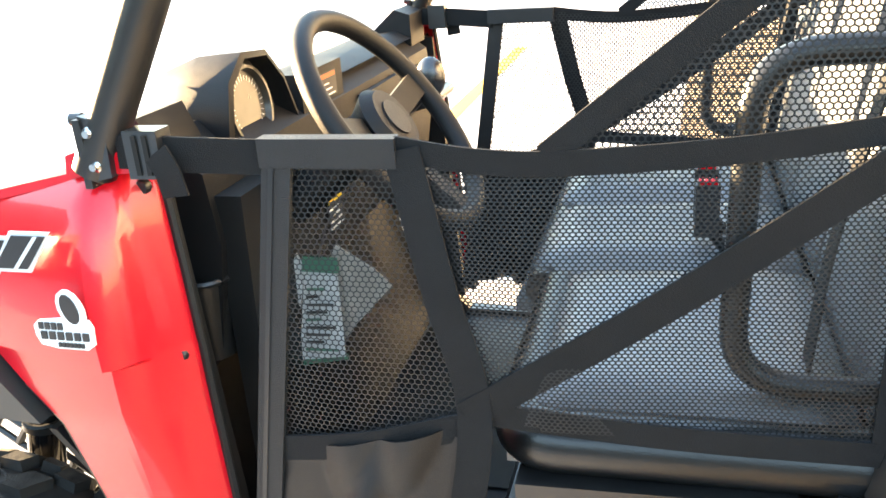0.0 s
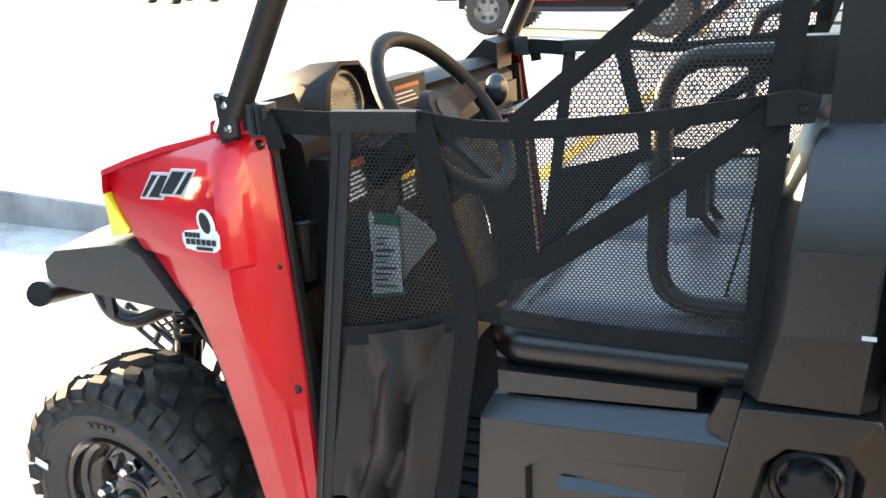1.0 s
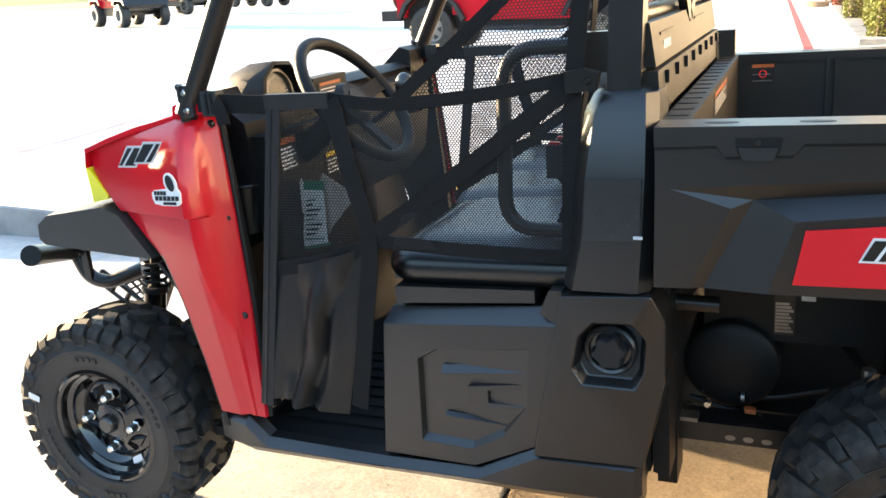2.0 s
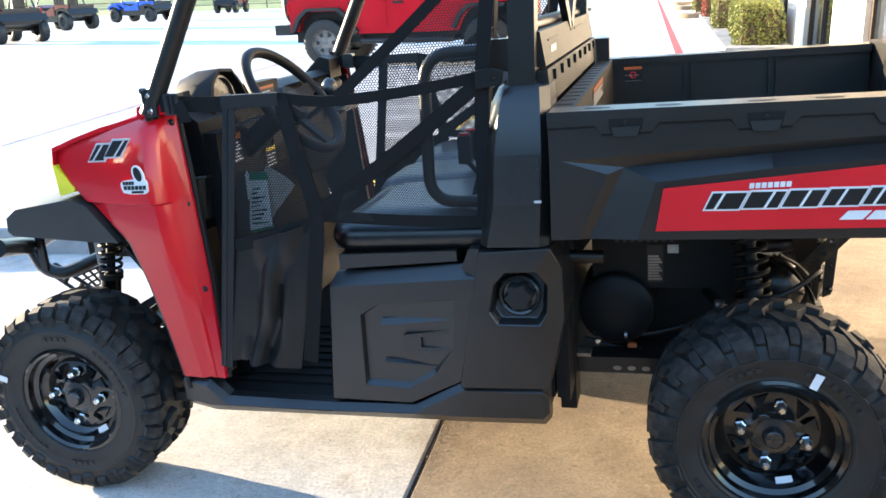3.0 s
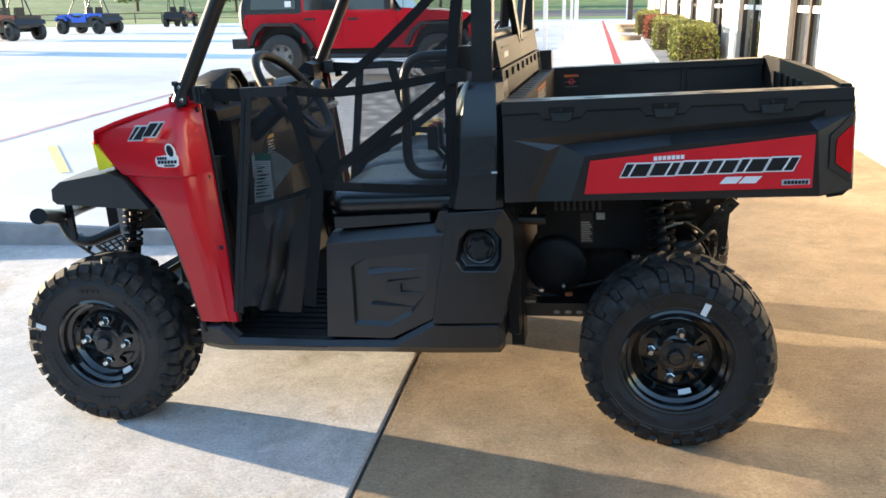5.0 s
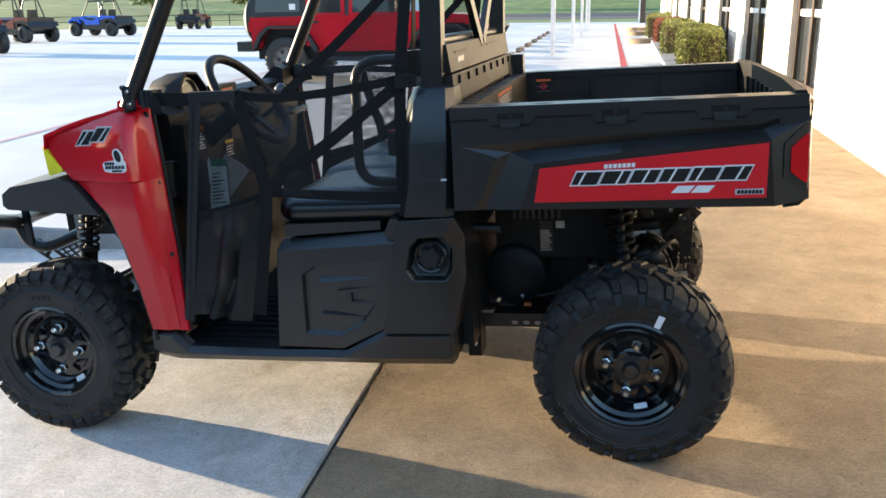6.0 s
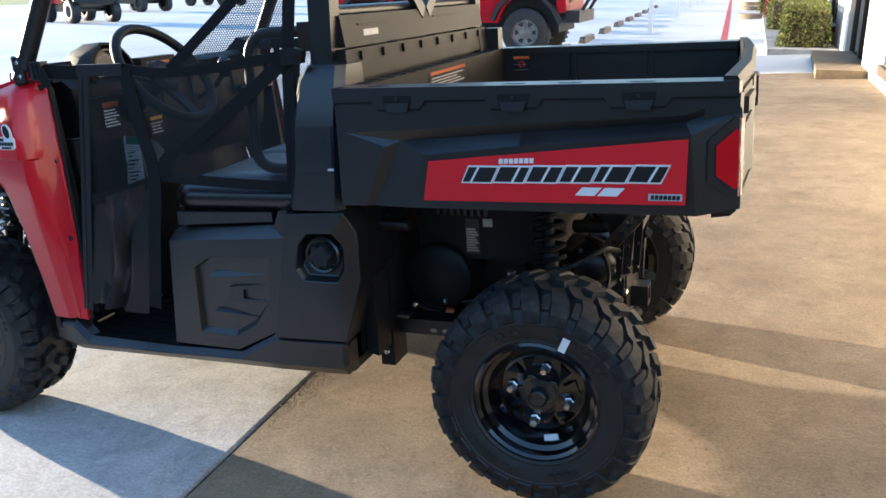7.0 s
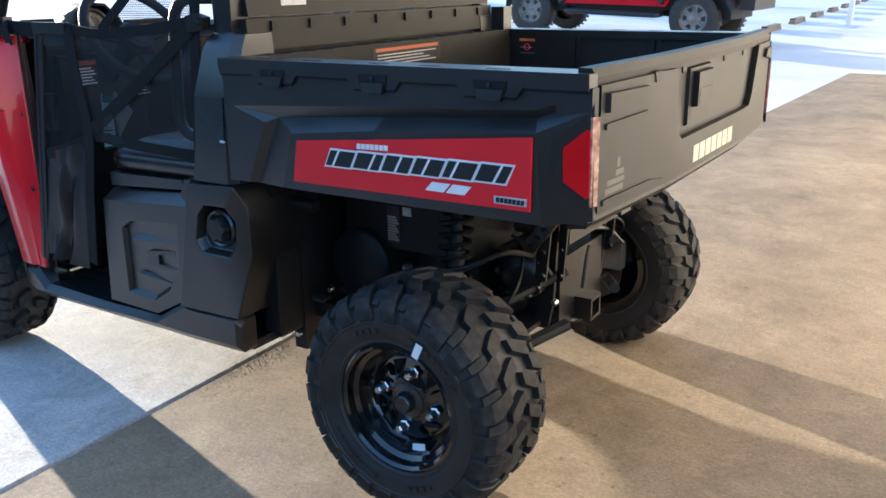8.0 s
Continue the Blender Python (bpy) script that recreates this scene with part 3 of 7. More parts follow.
def lug_mesh(R, h, stations):
    """One tread block over stations of (angle, y / half width, foot radius, top radius, width); its crown is worn and dusty."""
    bm = bmesh.new()
    top, bot = [], []
    for a, k, r0, r1, wd in stations:
        out = max(0.0, abs(k) - 0.80)
        for s in (-1, 1):
            aa, ab = a + s * wd / r1 / 2, a + s * (wd + 0.006) / r0 / 2
            top.append(bm.verts.new((math.cos(aa) * r1, h * (k + math.copysign(out * 0.22, k)), math.sin(aa) * r1)))
            bot.append(bm.verts.new((math.cos(ab) * r0, h * k * 0.97, math.sin(ab) * r0)))
    n = len(stations)
    for i in range(n - 1):
        b = 2 * i
        bm.faces.new((top[b], top[b + 1], top[b + 3], top[b + 2])).material_index = 1
        bm.faces.new((top[b], top[b + 2], bot[b + 2], bot[b]))
        bm.faces.new((top[b + 1], bot[b + 1], bot[b + 3], top[b + 3]))
    bm.faces.new((top[0], bot[0], bot[1], top[1]))
    bm.faces.new((top[-2], top[-1], bot[-1], bot[-2]))
    return finish(bm, "tread_block", [RUBBER, LUGTOP], 24)


def tread(R, h, lugs, rear):
    """The kinds of tread block of a tyre, as (side, offset in pitches, mesh)."""
    p = 2 * math.pi / lugs
    kinds = []
    for g in (-1, 1):
        if rear:  # long bars from the wall over the shoulder, and slanting bars on the crown
            kinds.append((g, 0.0, lug_mesh(R, h, [(0, g * 1.0, R * 0.76, R * 0.785, p * R * 0.50), (p * 0.02, g * 0.985, R * 0.84, R * 0.875, p * R * 0.54), (p * 0.06, g * 0.90, R * 0.90, R * 0.950, p * R * 0.56), (p * 0.16, g * 0.74, R * 0.925, R * 0.992, p * R * 0.52), (p * 0.34, g * 0.44, R * 0.94, R * 1.003, p * R * 0.44)])))
            kinds.append((g, 0.62, lug_mesh(R, h, [(0, g * 0.52, R * 0.93, R * 1.0, p * R * 0.40), (p * 0.20, g * 0.30, R * 0.94, R * 1.005, p * R * 0.44), (p * 0.40, g * 0.05, R * 0.945, R * 1.005, p * R * 0.36)])))
            kinds.append((g, 0.52, lug_mesh(R, h, [(0, g * 0.95, R * 0.865, R * 0.905, p * R * 0.24), (p * 0.03, g * 0.80, R * 0.91, R * 0.965, p * R * 0.28), (p * 0.06, g * 0.66, R * 0.93, R * 0.985, p * R * 0.24)])))
        else:  # chunky separate blocks
            kinds.append((g, 0.0, lug_mesh(R, h, [(0, g * 1.0, R * 0.80, R * 0.825, p * R * 0.26), (0, g * 0.98, R * 0.87, R * 0.925, p * R * 0.36), (p * 0.04, g * 0.82, R * 0.915, R * 1.0, p * R * 0.40), (p * 0.14, g * 0.58, R * 0.935, R * 1.01, p * R * 0.36)])))
            kinds.append((g, 0.50, lug_mesh(R, h, [(0, g * 0.99, R * 0.855, R * 0.895, p * R * 0.28), (0, g * 0.92, R * 0.89, R * 0.965, p * R * 0.34), (-p * 0.02, g * 0.74, R * 0.925, R * 1.005, p * R * 0.32)])))
            kinds.append((g, 0.46, lug_mesh(R, h, [(0, g * 0.50, R * 0.935, R * 1.005, p * R * 0.34), (p * 0.14, g * 0.30, R * 0.94, R * 1.012, p * R * 0.40), (p * 0.24, g * 0.08, R * 0.945, R * 1.012, p * R * 0.34)])))
    return kinds


def rim_mesh(r, depth, face):
    """A steel wheel: flange, drop, dished disc with pressed slots. face: the disc's place behind the flange."""
    bm = bmesh.new()
    prof = [(r + 0.010, -0.002), (r + 0.012, -0.010), (r + 0.002, -0.014), (r - 0.006, -0.008), (r - 0.010, 0.012), (r - 0.022, 0.020), (r - 0.026, face * 0.7), (r - 0.040, face), (r - 0.055, face - 0.006), (r - 0.075, face - 0.004), (0.060, face - 0.016), (0.045, face - 0.022), (0.0, face - 0.022)]
    lathe(bm, prof, 56)
    back = [(r + 0.010, -0.002), (r + 0.004, depth), (r - 0.02, depth), (0.05, depth * 0.6), (0.0, depth * 0.6)]
    lathe(bm, back, 32)
    return finish(bm, "rim", RIM, 30)


def nut_mesh():
    bm = bmesh.new()
    lathe(bm, [(0.0, -0.030), (0.008, -0.030), (0.0115, -0.025), (0.012, -0.003), (0.016, 0.0), (0.0, 0.001)], 6)
    return finish(bm, "lug_nut", ZINC, 30)


NUT = nut_mesh()


def wheel(x, y_out, z, R, w, face, turn, seed, side, rim_tag, tyre_tag, lugs, nuts, tag_r=0.2, rear=False):
    """side: -1 near, +1 far. y_out: the tyre's outer wall."""
    spin = pose(x, y_out - side * w / 2, z, 0, turn, 0) @ (Matrix.Identity(4) if side < 0 else pose(0, 0, 0, 0, 0, 180))
    r = 0.163
    rim = new("wheel", rim_mesh(r, w * 0.8, face))
    rim.parent = utv
    rim.matrix_basis = spin @ pose(0, -w / 2 * 0.80, 0)
    tagged(rim, "gloss black steel wheel with a knobbly tyre")
    rnd = random.Random(seed)
    # pressed three-sided ribs, two between each pair of nuts, and the raised centre with its four lobes
    r_in, r_out = 0.050, r - 0.050
    for k in range(4):
        for g in (-1, 1):
            a = radians(nuts + turn) + math.pi / 2 * k + math.pi / 4 + g * 0.27
            pts = [Vector((math.cos(a + da) * rr, face + dy, math.sin(a + da) * rr)) for da, rr, dy in ((-g * 0.20, r_in + 0.020, -0.016), (g * 0.24, r_out, -0.002), (-g * 0.20, r_out - 0.002, -0.002))]
            c = sum(pts, Vector()) / 3
            bm = bmesh.new()
            foot = [bm.verts.new(v + Vector((0, 0.004, 0))) for v in pts]
            crest = [bm.verts.new(v.lerp(c, 0.30) + Vector((0, -0.010, 0))) for v in pts]
            bm.faces.new(crest)
            for i in range(3):
                j = (i + 1) % 3
                bm.faces.new((foot[i], foot[j], crest[j], crest[i]))
            part("pressed_rib", bev(bm, 0.0015, 1), RIM, rim)
    ring = []
    for d, q in ((0.002, 1.06), (-0.018, 1.0), (-0.022, 0.90)):
        ring.append([(math.cos(a) * q * lob, face + d, math.sin(a) * q * lob) for a, lob in ((2 * math.pi * i / 48, 0.052 + 0.008 * math.cos(4 * (2 * math.pi * i / 48 - radians(nuts + turn + 45)))) for i in range(48))])
    part("centre_boss", hull(bmesh.new(), ring), RIM, rim)
    h, step = w / 2, 2 * math.pi / lugs
    kinds = tread(R, h, lugs, rear)
    for k in range(lugs):
        for sgn, off, me in kinds:
            a = (k + off + (0.5 if sgn > 0 else 0)) * step + rnd.uniform(-0.008, 0.008)
            lg = new("tread_block", me)
            lg.parent = rim
            lg.matrix_basis = pose(0, w / 2 * 0.80, 0, 0, -math.degrees(a), 0)
    ty = new("tyre", tyre_mesh(R, w, r))
    ty.parent = rim
    ty.matrix_basis = pose(0, w / 2 * 0.80, 0)
    tagged(ty, "knobbly black all-terrain tyre")
    for k in range(4):
        a = math.pi / 2 * k + radians(nuts + turn)
        n = new("lug_nut", NUT)
        n.parent = rim
        n.matrix_basis = pose(math.cos(a) * 0.080, face - 0.016, math.sin(a) * 0.080)
    bm = bmesh.new()
    lathe(bm, [(0.0, face - 0.050), (0.020, face - 0.050), (0.026, face - 0.044), (0.028, face - 0.028), (0.046, face - 0.024), (0.047, face - 0.014)], 24)
    part("hub_cap", bm, PLASTIC_SOFT, rim)
    if rim_tag is not None:
        a = radians(rim_tag + turn)
        bm = bmesh.new()
        lab = []
        for da, rr in ((-0.16, 0.122), (0.16, 0.122), (0.15, 0.142), (-0.15, 0.142)):
            lab.append((math.cos(a + da) * rr, face * 0.72 - 0.012 + (0.006 if rr > 0.13 else 0.012), math.sin(a + da) * rr))
        poly(bm, lab)
        part("rim_label", bm, WHITE, rim, "white paper barcode label", smooth=0)
    if tyre_tag is not None:
        a = radians(tyre_tag + turn)
        ca, sa = math.cos(a), math.sin(a)
        bm = bmesh.new()
        pts = []
        for u, v in ((-0.020, -0.010), (0.021, -0.010), (0.020, 0.010), (-0.020, 0.009)):
            rr = tag_r + u
            pts.append((ca * rr - sa * v, -w / 2 * 0.2 - 0.004, sa * rr + ca * v))
        poly(bm, pts)
        part("tyre_label", bm, WHITE, rim, "white paper tyre label", smooth=0)
    return rim


FW, RW = 0.230, 0.272
wheel(0.029, -0.740, 0.312, 0.308, FW, 0.044, 8, 1, -1, -62, 162, 18, 85, 0.236)
wheel(2.068, -0.752, 0.299, 0.307, RW, 0.062, -12, 2, -1, -77, 65.5, 23, 78, 0.200, True)
wheel(0.029, far(-0.740), 0.312, 0.308, FW, 0.044, 25, 3, 1, None, None, 18, 85)
wheel(2.068, far(-0.752), 0.299, 0.307, RW, 0.062, 40, 4, 1, None, -40, 23, 78, 0.200, True)


# ---- front bodywork ----
def fender(side):
    S = (lambda y: y + 0.022) if side < 0 else (lambda y: far(y + 0.022))
    rows = [  # z, front x, crease x, rear x, y front, y crease, y rear
        (1.172, 0.415, 0.458, 0.510, -0.690, -0.700, -0.661),
        (1.135, 0.275, 0.461, 0.513, -0.690, -0.735, -0.664),
        (1.090, 0.108, 0.464, 0.517, -0.680, -0.758, -0.666),
        (1.030, 0.122, 0.468, 0.523, -0.690, -0.772, -0.670),
        (0.985, 0.160, 0.471, 0.527, -0.705, -0.778, -0.673),
        (0.935, 0.212, 0.474, 0.531, -0.718, -0.780, -0.676),
        (0.928, 0.218, 0.474, 0.532, -0.704, -0.764, -0.676),
        (0.870, 0.283, 0.478, 0.536, -0.722, -0.768, -0.680),
        (0.815, 0.335, 0.481, 0.540, -0.728, -0.762, -0.683),
        (0.700, 0.375, 0.488, 0.549, -0.730, -0.752, -0.690),
        (0.550, 0.408, 0.499, 0.560, -0.728, -0.740, -0.704),
        (0.400, 0.430, 0.510, 0.572, -0.722, -0.728, -0.720),
    ]
    grid = []
    rolled = [(1.181, 0.432, 0.468, 0.505, -0.640, -0.645, -0.620), (1.179, 0.424, 0.462, 0.508, -0.672, -0.682, -0.645)]
    for z, xf, xc, xr, yf, yc, yr in rolled + rows:
        row = [(xf + 0.010, S(yf + 0.034), z), (xf + 0.002, S(yf + 0.008), z)]
        for t in (0, 0.12, 0.35, 0.6, 0.85, 0.97):
            row.append((lerp(xf, xc - 0.012, t / 0.97), S(lerp(yf, yc, 0.85 * t / 0.97 + 0.15 * math.sin(t / 0.97 * math.pi / 2))), z))
        row.append((xc + 0.004, S(yc + 0.010), z))
        row.append((lerp(xc, xr, 0.42), S(lerp(yc, yr, 0.40)), z))
        row.append((lerp(xc, xr, 0.50), S(lerp(yc, yr, 0.66)), z))
        row.append((lerp(xc, xr, 0.93), S(yr - 0.006), z))
        row.append((xr, S(yr + 0.004), z))
        grid.append(row)
    bm = sheet(bmesh.new(), grid, (0, 0.012 if side < 0 else -0.012, 0))
    f = part("front_fender", bm, RED, utv, "glossy red moulded fender", smooth=42)
    # black edge seal down the door opening
    bm = tube(bmesh.new(), [(r[3] + 0.004, S(r[6] + 0.006), r[0]) for r in rows], 0.006, 6)
    part("edge_seal", bm, DARK, f)
    bm = tube(bmesh.new(), [(r[1] - 0.003, S(r[4] + 0.01), r[0]) for r in rows[7:]], 0.008, 6)
    part("arch_trim", bm, PLASTIC, f)
    for z in (1.142, 0.915, 0.668):
        t = (1.172 - z) / 0.772
        x, y = lerp(0.494, 0.552, t), lerp(-0.668, -0.716, t)
        bm = lathe(bmesh.new(), [(0.0, -0.005), (0.008, -0.005), (0.011, -0.001), (0.011, 0.006)], 12, (x, S(y - 0.004) if side < 0 else S(y), z))
        part("push_rivet", bm, INK, f)
    return f


near_fender = fender(-1)
far_fender = fender(1)


def slanted_blocks(x0, x1, z0, z1, y, n, skew, parent, name, rise=0.0, border=0.006, inner=INK, outer=WHITE, gap=0.12, y_end=None, label="", slit=False):
    """A row of slanting blocks: a dark face on a light border."""
    w = (x1 - x0) / n
    for k in range(n):
        a, b = x0 + w * (k + gap / 2), x0 + w * (k + 1 - gap / 2)
        lift = rise * (k + 0.5) / n
        yy = y if y_end is None else lerp(y, y_end, (k + 0.5) / n)
        h = z1 - z0
        bm = prism(bmesh.new(), [(a, z0 + lift), (b, z0 + lift), (b + skew * h, z1 + lift), (a + skew * h, z1 + lift)], yy, yy - 0.002)
        o = part(name, bm, outer, parent, label, smooth=0)
        if inner is not None:
            e = border
            bm = prism(bmesh.new(), [(a + e * 1.2, z0 + lift + e), (b - e * 0.6, z0 + lift + e), (b + skew * h - e * 1.2, z1 + lift - e), (a + skew * h + e * 0.6, z1 + lift - e)], yy - 0.002, yy - 0.0035)
            part("block_face", bm, inner, o, smooth=0)
            if slit:
                c0 = lerp(a, b, 0.30 + 0.4 * ((k * 3) % 4) / 4)
                bm = prism(bmesh.new(), [(c0, z0 + lift + e), (c0 + 0.006, z0 + lift + e), (c0 + 0.006 + skew * h, z1 + lift - e), (c0 + skew * h, z1 + lift - e)], yy - 0.0035, yy - 0.0040)
                part("block_slit", bm, outer, o, smooth=0)


for S in (lambda y: y, far):
    part("door_jamb", prismb([(0.40, 0.40), (0.558, 0.40), (0.512, 1.14), (0.43, 1.15), (0.36, 0.95)], *sorted((S(-0.640), S(-0.615))), 0.004), DARK, utv)
# badge on the fender, set along its surface
slanted_blocks(0.282, 0.402, 1.052, 1.104, -0.744, 2, 0.75, near_fender, "badge_block", rise=0.022, border=0.005, inner=INK, outer=SILVER, gap=0.06, y_end=-0.765, label="dark badge block with a silver outline", slit=True)
def oval(cx, cz, rx, rz, lean=0.0, n=14):
    return [(cx + rx * math.cos(a) + lean * rz * math.sin(a), cz + rz * math.sin(a)) for a in (2 * math.pi * k / n for k in range(n))]


def spot(pts):
    return [(0.383 + (x - 0.35) * 0.83, 0.968 + (z - 0.95) * 0.76) for x, z in pts]


bm = bmesh.new()
for k, pts in enumerate(([(0.350, 0.972), (0.356, 0.956), (0.385, 0.950), (0.436, 0.950), (0.447, 0.958), (0.450, 0.990), (0.444, 1.002), (0.400, 1.004), (0.358, 0.998), (0.350, 0.990)], oval(0.420, 1.020, 0.021, 0.034, -0.15))):
    prism(bm, spot(pts), -0.757, -0.7620 - 0.0001 * k)
decal = part("fender_sticker", bm, WHITE, near_fender, "white die-cut sticker with dark print", smooth=0)
part("print_blob", prism(bmesh.new(), spot(oval(0.420, 1.022, 0.014, 0.026, -0.15)), -0.7623, -0.7633), INK, decal, smooth=0)
for x0, x1, z0, z1, n in ((0.358, 0.402, 0.985, 0.997, 4), (0.358, 0.444, 0.967, 0.981, 6), (0.386, 0.432, 0.954, 0.962, 7)):
    (x0, z0), (x1, z1) = spot([(x0, z0), (x1, z1)])
    slanted_blocks(x0, x1, z0, z1, -0.7621, n, 0.1, decal, "print_bar", inner=None, outer=INK, gap=0.28)

# hood, lamps, bumper, guard
grid = []
for x, z, c in ((0.112, 1.052, 0.0), (0.118, 1.090, 0.006), (0.20, 1.117, 0.014), (0.29, 1.142, 0.02), (0.38, 1.160, 0.022), (0.44, 1.172, 0.02)):
    row = []
    for k in range(13):
        t = k / 12
        y = lerp(-0.683, far(-0.683), t)
        crown = -1.6 * c * (1 - (2 * t - 1) ** 6)
        nose = -0.025 * (1 - (2 * t - 1) ** 4) * (1 if x < 0.3 else 0.4)
        row.append((x + nose, y, z + crown))
    grid.append(row)
hood = part("hood", sheet(bmesh.new(), grid, (0, 0, -0.012)), RED, utv, "glossy red front hood", smooth=30)
for S in (lambda y: y, far):
    bm = prism(bmesh.new(), [(0.098, 1.050), (0.174, 0.972), (0.170, 0.962), (0.106, 0.948)], [S(-0.672), S(-0.690), S(-0.690), S(-0.674)], [S(-0.60)] * 4)
    part("headlight", bev(bm, 0.004, 2), AMBER, utv, "headlight covered with yellow film")
    bm = prism(bmesh.new(), [(0.42, 1.165), (0.425, 1.192), (0.445, 1.198), (0.50, 1.196), (0.528, 1.172)], S(-0.690), S(-0.60))
    part("cowl_corner", bev(bm, 0.006, 2), RED, utv)

bm = bmesh.new()
loops = []
for t in (0, 0.04, 0.1, 0.3, 0.5, 0.7, 0.9, 0.96, 1):
    y = lerp(-0.712, far(-0.712), t)
    e = (1 - (2 * t - 1) ** 8)
    f = -0.06 * (1 - (2 * t - 1) ** 4)
    loops.append([(-0.068 + f - 0.01 * e, y, 0.892), (-0.030 + f, y, 0.918), (0.16, y, 0.945), (0.215, y, 0.925), (0.300, y, 0.815), (0.22, y, 0.818), (-0.055 + f, y, 0.838), (-0.072 + f - 0.012 * e, y, 0.852)])
bumper = part("front_bumper", bev(hull(bm, loops), 0.006, 2), FASCIA, utv, "dull dark grey plastic front bumper")
bm = bmesh.new()
box(bm, 0.12, 0.20, -0.60, far(-0.60), 0.92, 1.03)
part("grille_panel", bev(bm, 0.01), DARK, utv)

guard = part("brush_guard", tube(bmesh.new(), fillet([(-0.187, -0.650, 0.781), (-0.262, -0.42, 0.724), (-0.34, -0.26, 0.715), (-0.34, far(-0.26), 0.715), (-0.262, far(-0.42), 0.724), (-0.187, far(-0.650), 0.781)], 0.10, 6), 0.029, 14), STEEL, utv, "black steel tube front guard")
for S in (lambda y: y, far):
    part("guard_cap", tube(bmesh.new(), [(-0.183, S(-0.660), 0.784), (-0.187, S(-0.651), 0.781)], 0.030, 14), DARK, guard)
    part("guard_tube", tube(bmesh.new(), fillet([(-0.26, S(-0.43), 0.71), (-0.23, S(-0.43), 0.640), (-0.17, S(-0.415), 0.618), (-0.03, S(-0.37), 0.67), (0.10, S(-0.31), 0.75)], 0.05, 6), 0.022, 10), STEEL, guard)
    rungs = bmesh.new()
    for off in (0.0, 0.045):
        tube(rungs, [(-0.27 + off * 0.6, S(-0.36), 0.60 + off * 0.8), (0.02 + off * 0.6, S(-0.36), 0.40 + off * 0.8)], 0.007, 6)
    for k in range(7):
        x, z = lerp(-0.27, 0.02, k / 6), lerp(0.60, 0.40, k / 6)
        tube(rungs, [(x, S(-0.36), z), (x + 0.027, S(-0.36), z + 0.036)], 0.009, 6)
    part("pierced_bracket", rungs, STEEL, guard)
for S in (lambda y: y, far):
    part("guard_bracket", boxb(-0.225, -0.20, *sorted((S(-0.45), S(-0.435))), 0.64, 0.82, 0.003), STEEL, guard)

# skid plate with slots, front frame
bm = bmesh.new()
hull(bm, [[(-0.06, y, 0.43), (0.02, y, 0.38), (0.5, y, 0.315), (0.5, y, 0.302), (0.02, y, 0.366), (-0.07, y, 0.42)] for y in (-0.24, far(-0.24))])
part("skid_plate", bm, STEEL, utv, "black front skid plate")
for S in (lambda y: y, far):  # pierced side guard: a leaning lattice of flat bars
    c00, c10, c11, c01 = ((-0.222, 0.570), (-0.100, 0.614), (-0.064, 0.560), (-0.150, 0.505))
    at = lambda u, v: (lerp(lerp(c00[0], c10[0], u), lerp(c01[0], c11[0], u), v), S(-0.30), lerp(lerp(c00[1], c10[1], u), lerp(c01[1], c11[1], u), v))
    lattice = part("pierced_guard", strap(bmesh.new(), [at(0, 0), at(0, 1)], 0.007, (1, 0, 0.3), 0.006), STEEL, utv)
    for k in range(5):
        if k:
            part("lattice_bar", strap(bmesh.new(), [at(k / 4, 0), at(k / 4, 1)], 0.007, (1, 0, 0.3), 0.006), STEEL, lattice)
        part("lattice_bar", strap(bmesh.new(), [at(0, k / 4), at(1, k / 4)], 0.007, (0, 0, 1), 0.006), STEEL, lattice)
part("radiator_shroud", boxb(-0.17, 0.125, -0.27, far(-0.27), 0.635, 0.80, 0.012, 2), DARK, utv)
bm = box(bmesh.new(), 0.12, 0.42, -0.26, far(-0.26), 0.40, 0.80)
part("front_frame_box", bev(bm, 0.02), DARK, utv)
for S in (lambda y: y, far):
    for p, q, r in (((0.30, -0.20, 0.40), (0.06, -0.52, 0.30), 0.016), ((-0.12, -0.20, 0.40), (0.03, -0.52, 0.30), 0.016), ((0.27, -0.20, 0.56), (0.06, -0.52, 0.44), 0.014), ((-0.10, -0.22, 0.56), (0.03, -0.52, 0.44), 0.014)):
        part("control_arm", tube(bmesh.new(), [(p[0], S(p[1]), p[2]), (q[0], S(q[1]), q[2])], r, 8), STEEL, utv)
    part("axle_shaft", tube(bmesh.new(), [(0.13, S(-0.10), 0.34), (0.05, S(-0.52), 0.33)], 0.018, 8), STEEL, utv)


def shock(p, q, r, parent_name, turns=8):
    P, Q = Vector(p), Vector(q)
    d = Q - P
    body = part(parent_name, tube(bmesh.new(), [P, P + d * 0.45, P + d * 0.46, Q], [r * 0.42, r * 0.42, r * 0.62, r * 0.62], 12), DARK, utv, "black coil-over shock absorber")
    u = d.orthogonal().normalized()
    v = d.normalized().cross(u)
    pts = []
    reach = 0.40 if "front" in parent_name else 0.62
    for k in range(turns * 10 + 1):
        a = 2 * math.pi * k / 10
        pts.append(P + d * (0.08 + reach * k / (turns * 10)) + (u * math.cos(a) + v * math.sin(a)) * r)
    part("spring", tube(bmesh.new(), pts, r * 0.17, 6), DARK, body)
    part("spring_seat", tube(bmesh.new(), [P + d * (reach + 0.07), P + d * (reach + 0.10)], r * 1.15, 14), STEEL, body)
    part("shock_rod", tube(bmesh.new(), [P + d * (reach + 0.10), P + d * 0.97], r * (0.95 if "front" in parent_name else 0.72), 16), RIM if "front" in parent_name else DARK, body)
    return body


shock((0.075, -0.44, 0.81), (0.015, -0.465, 0.43), 0.034, "front_shock", 6)
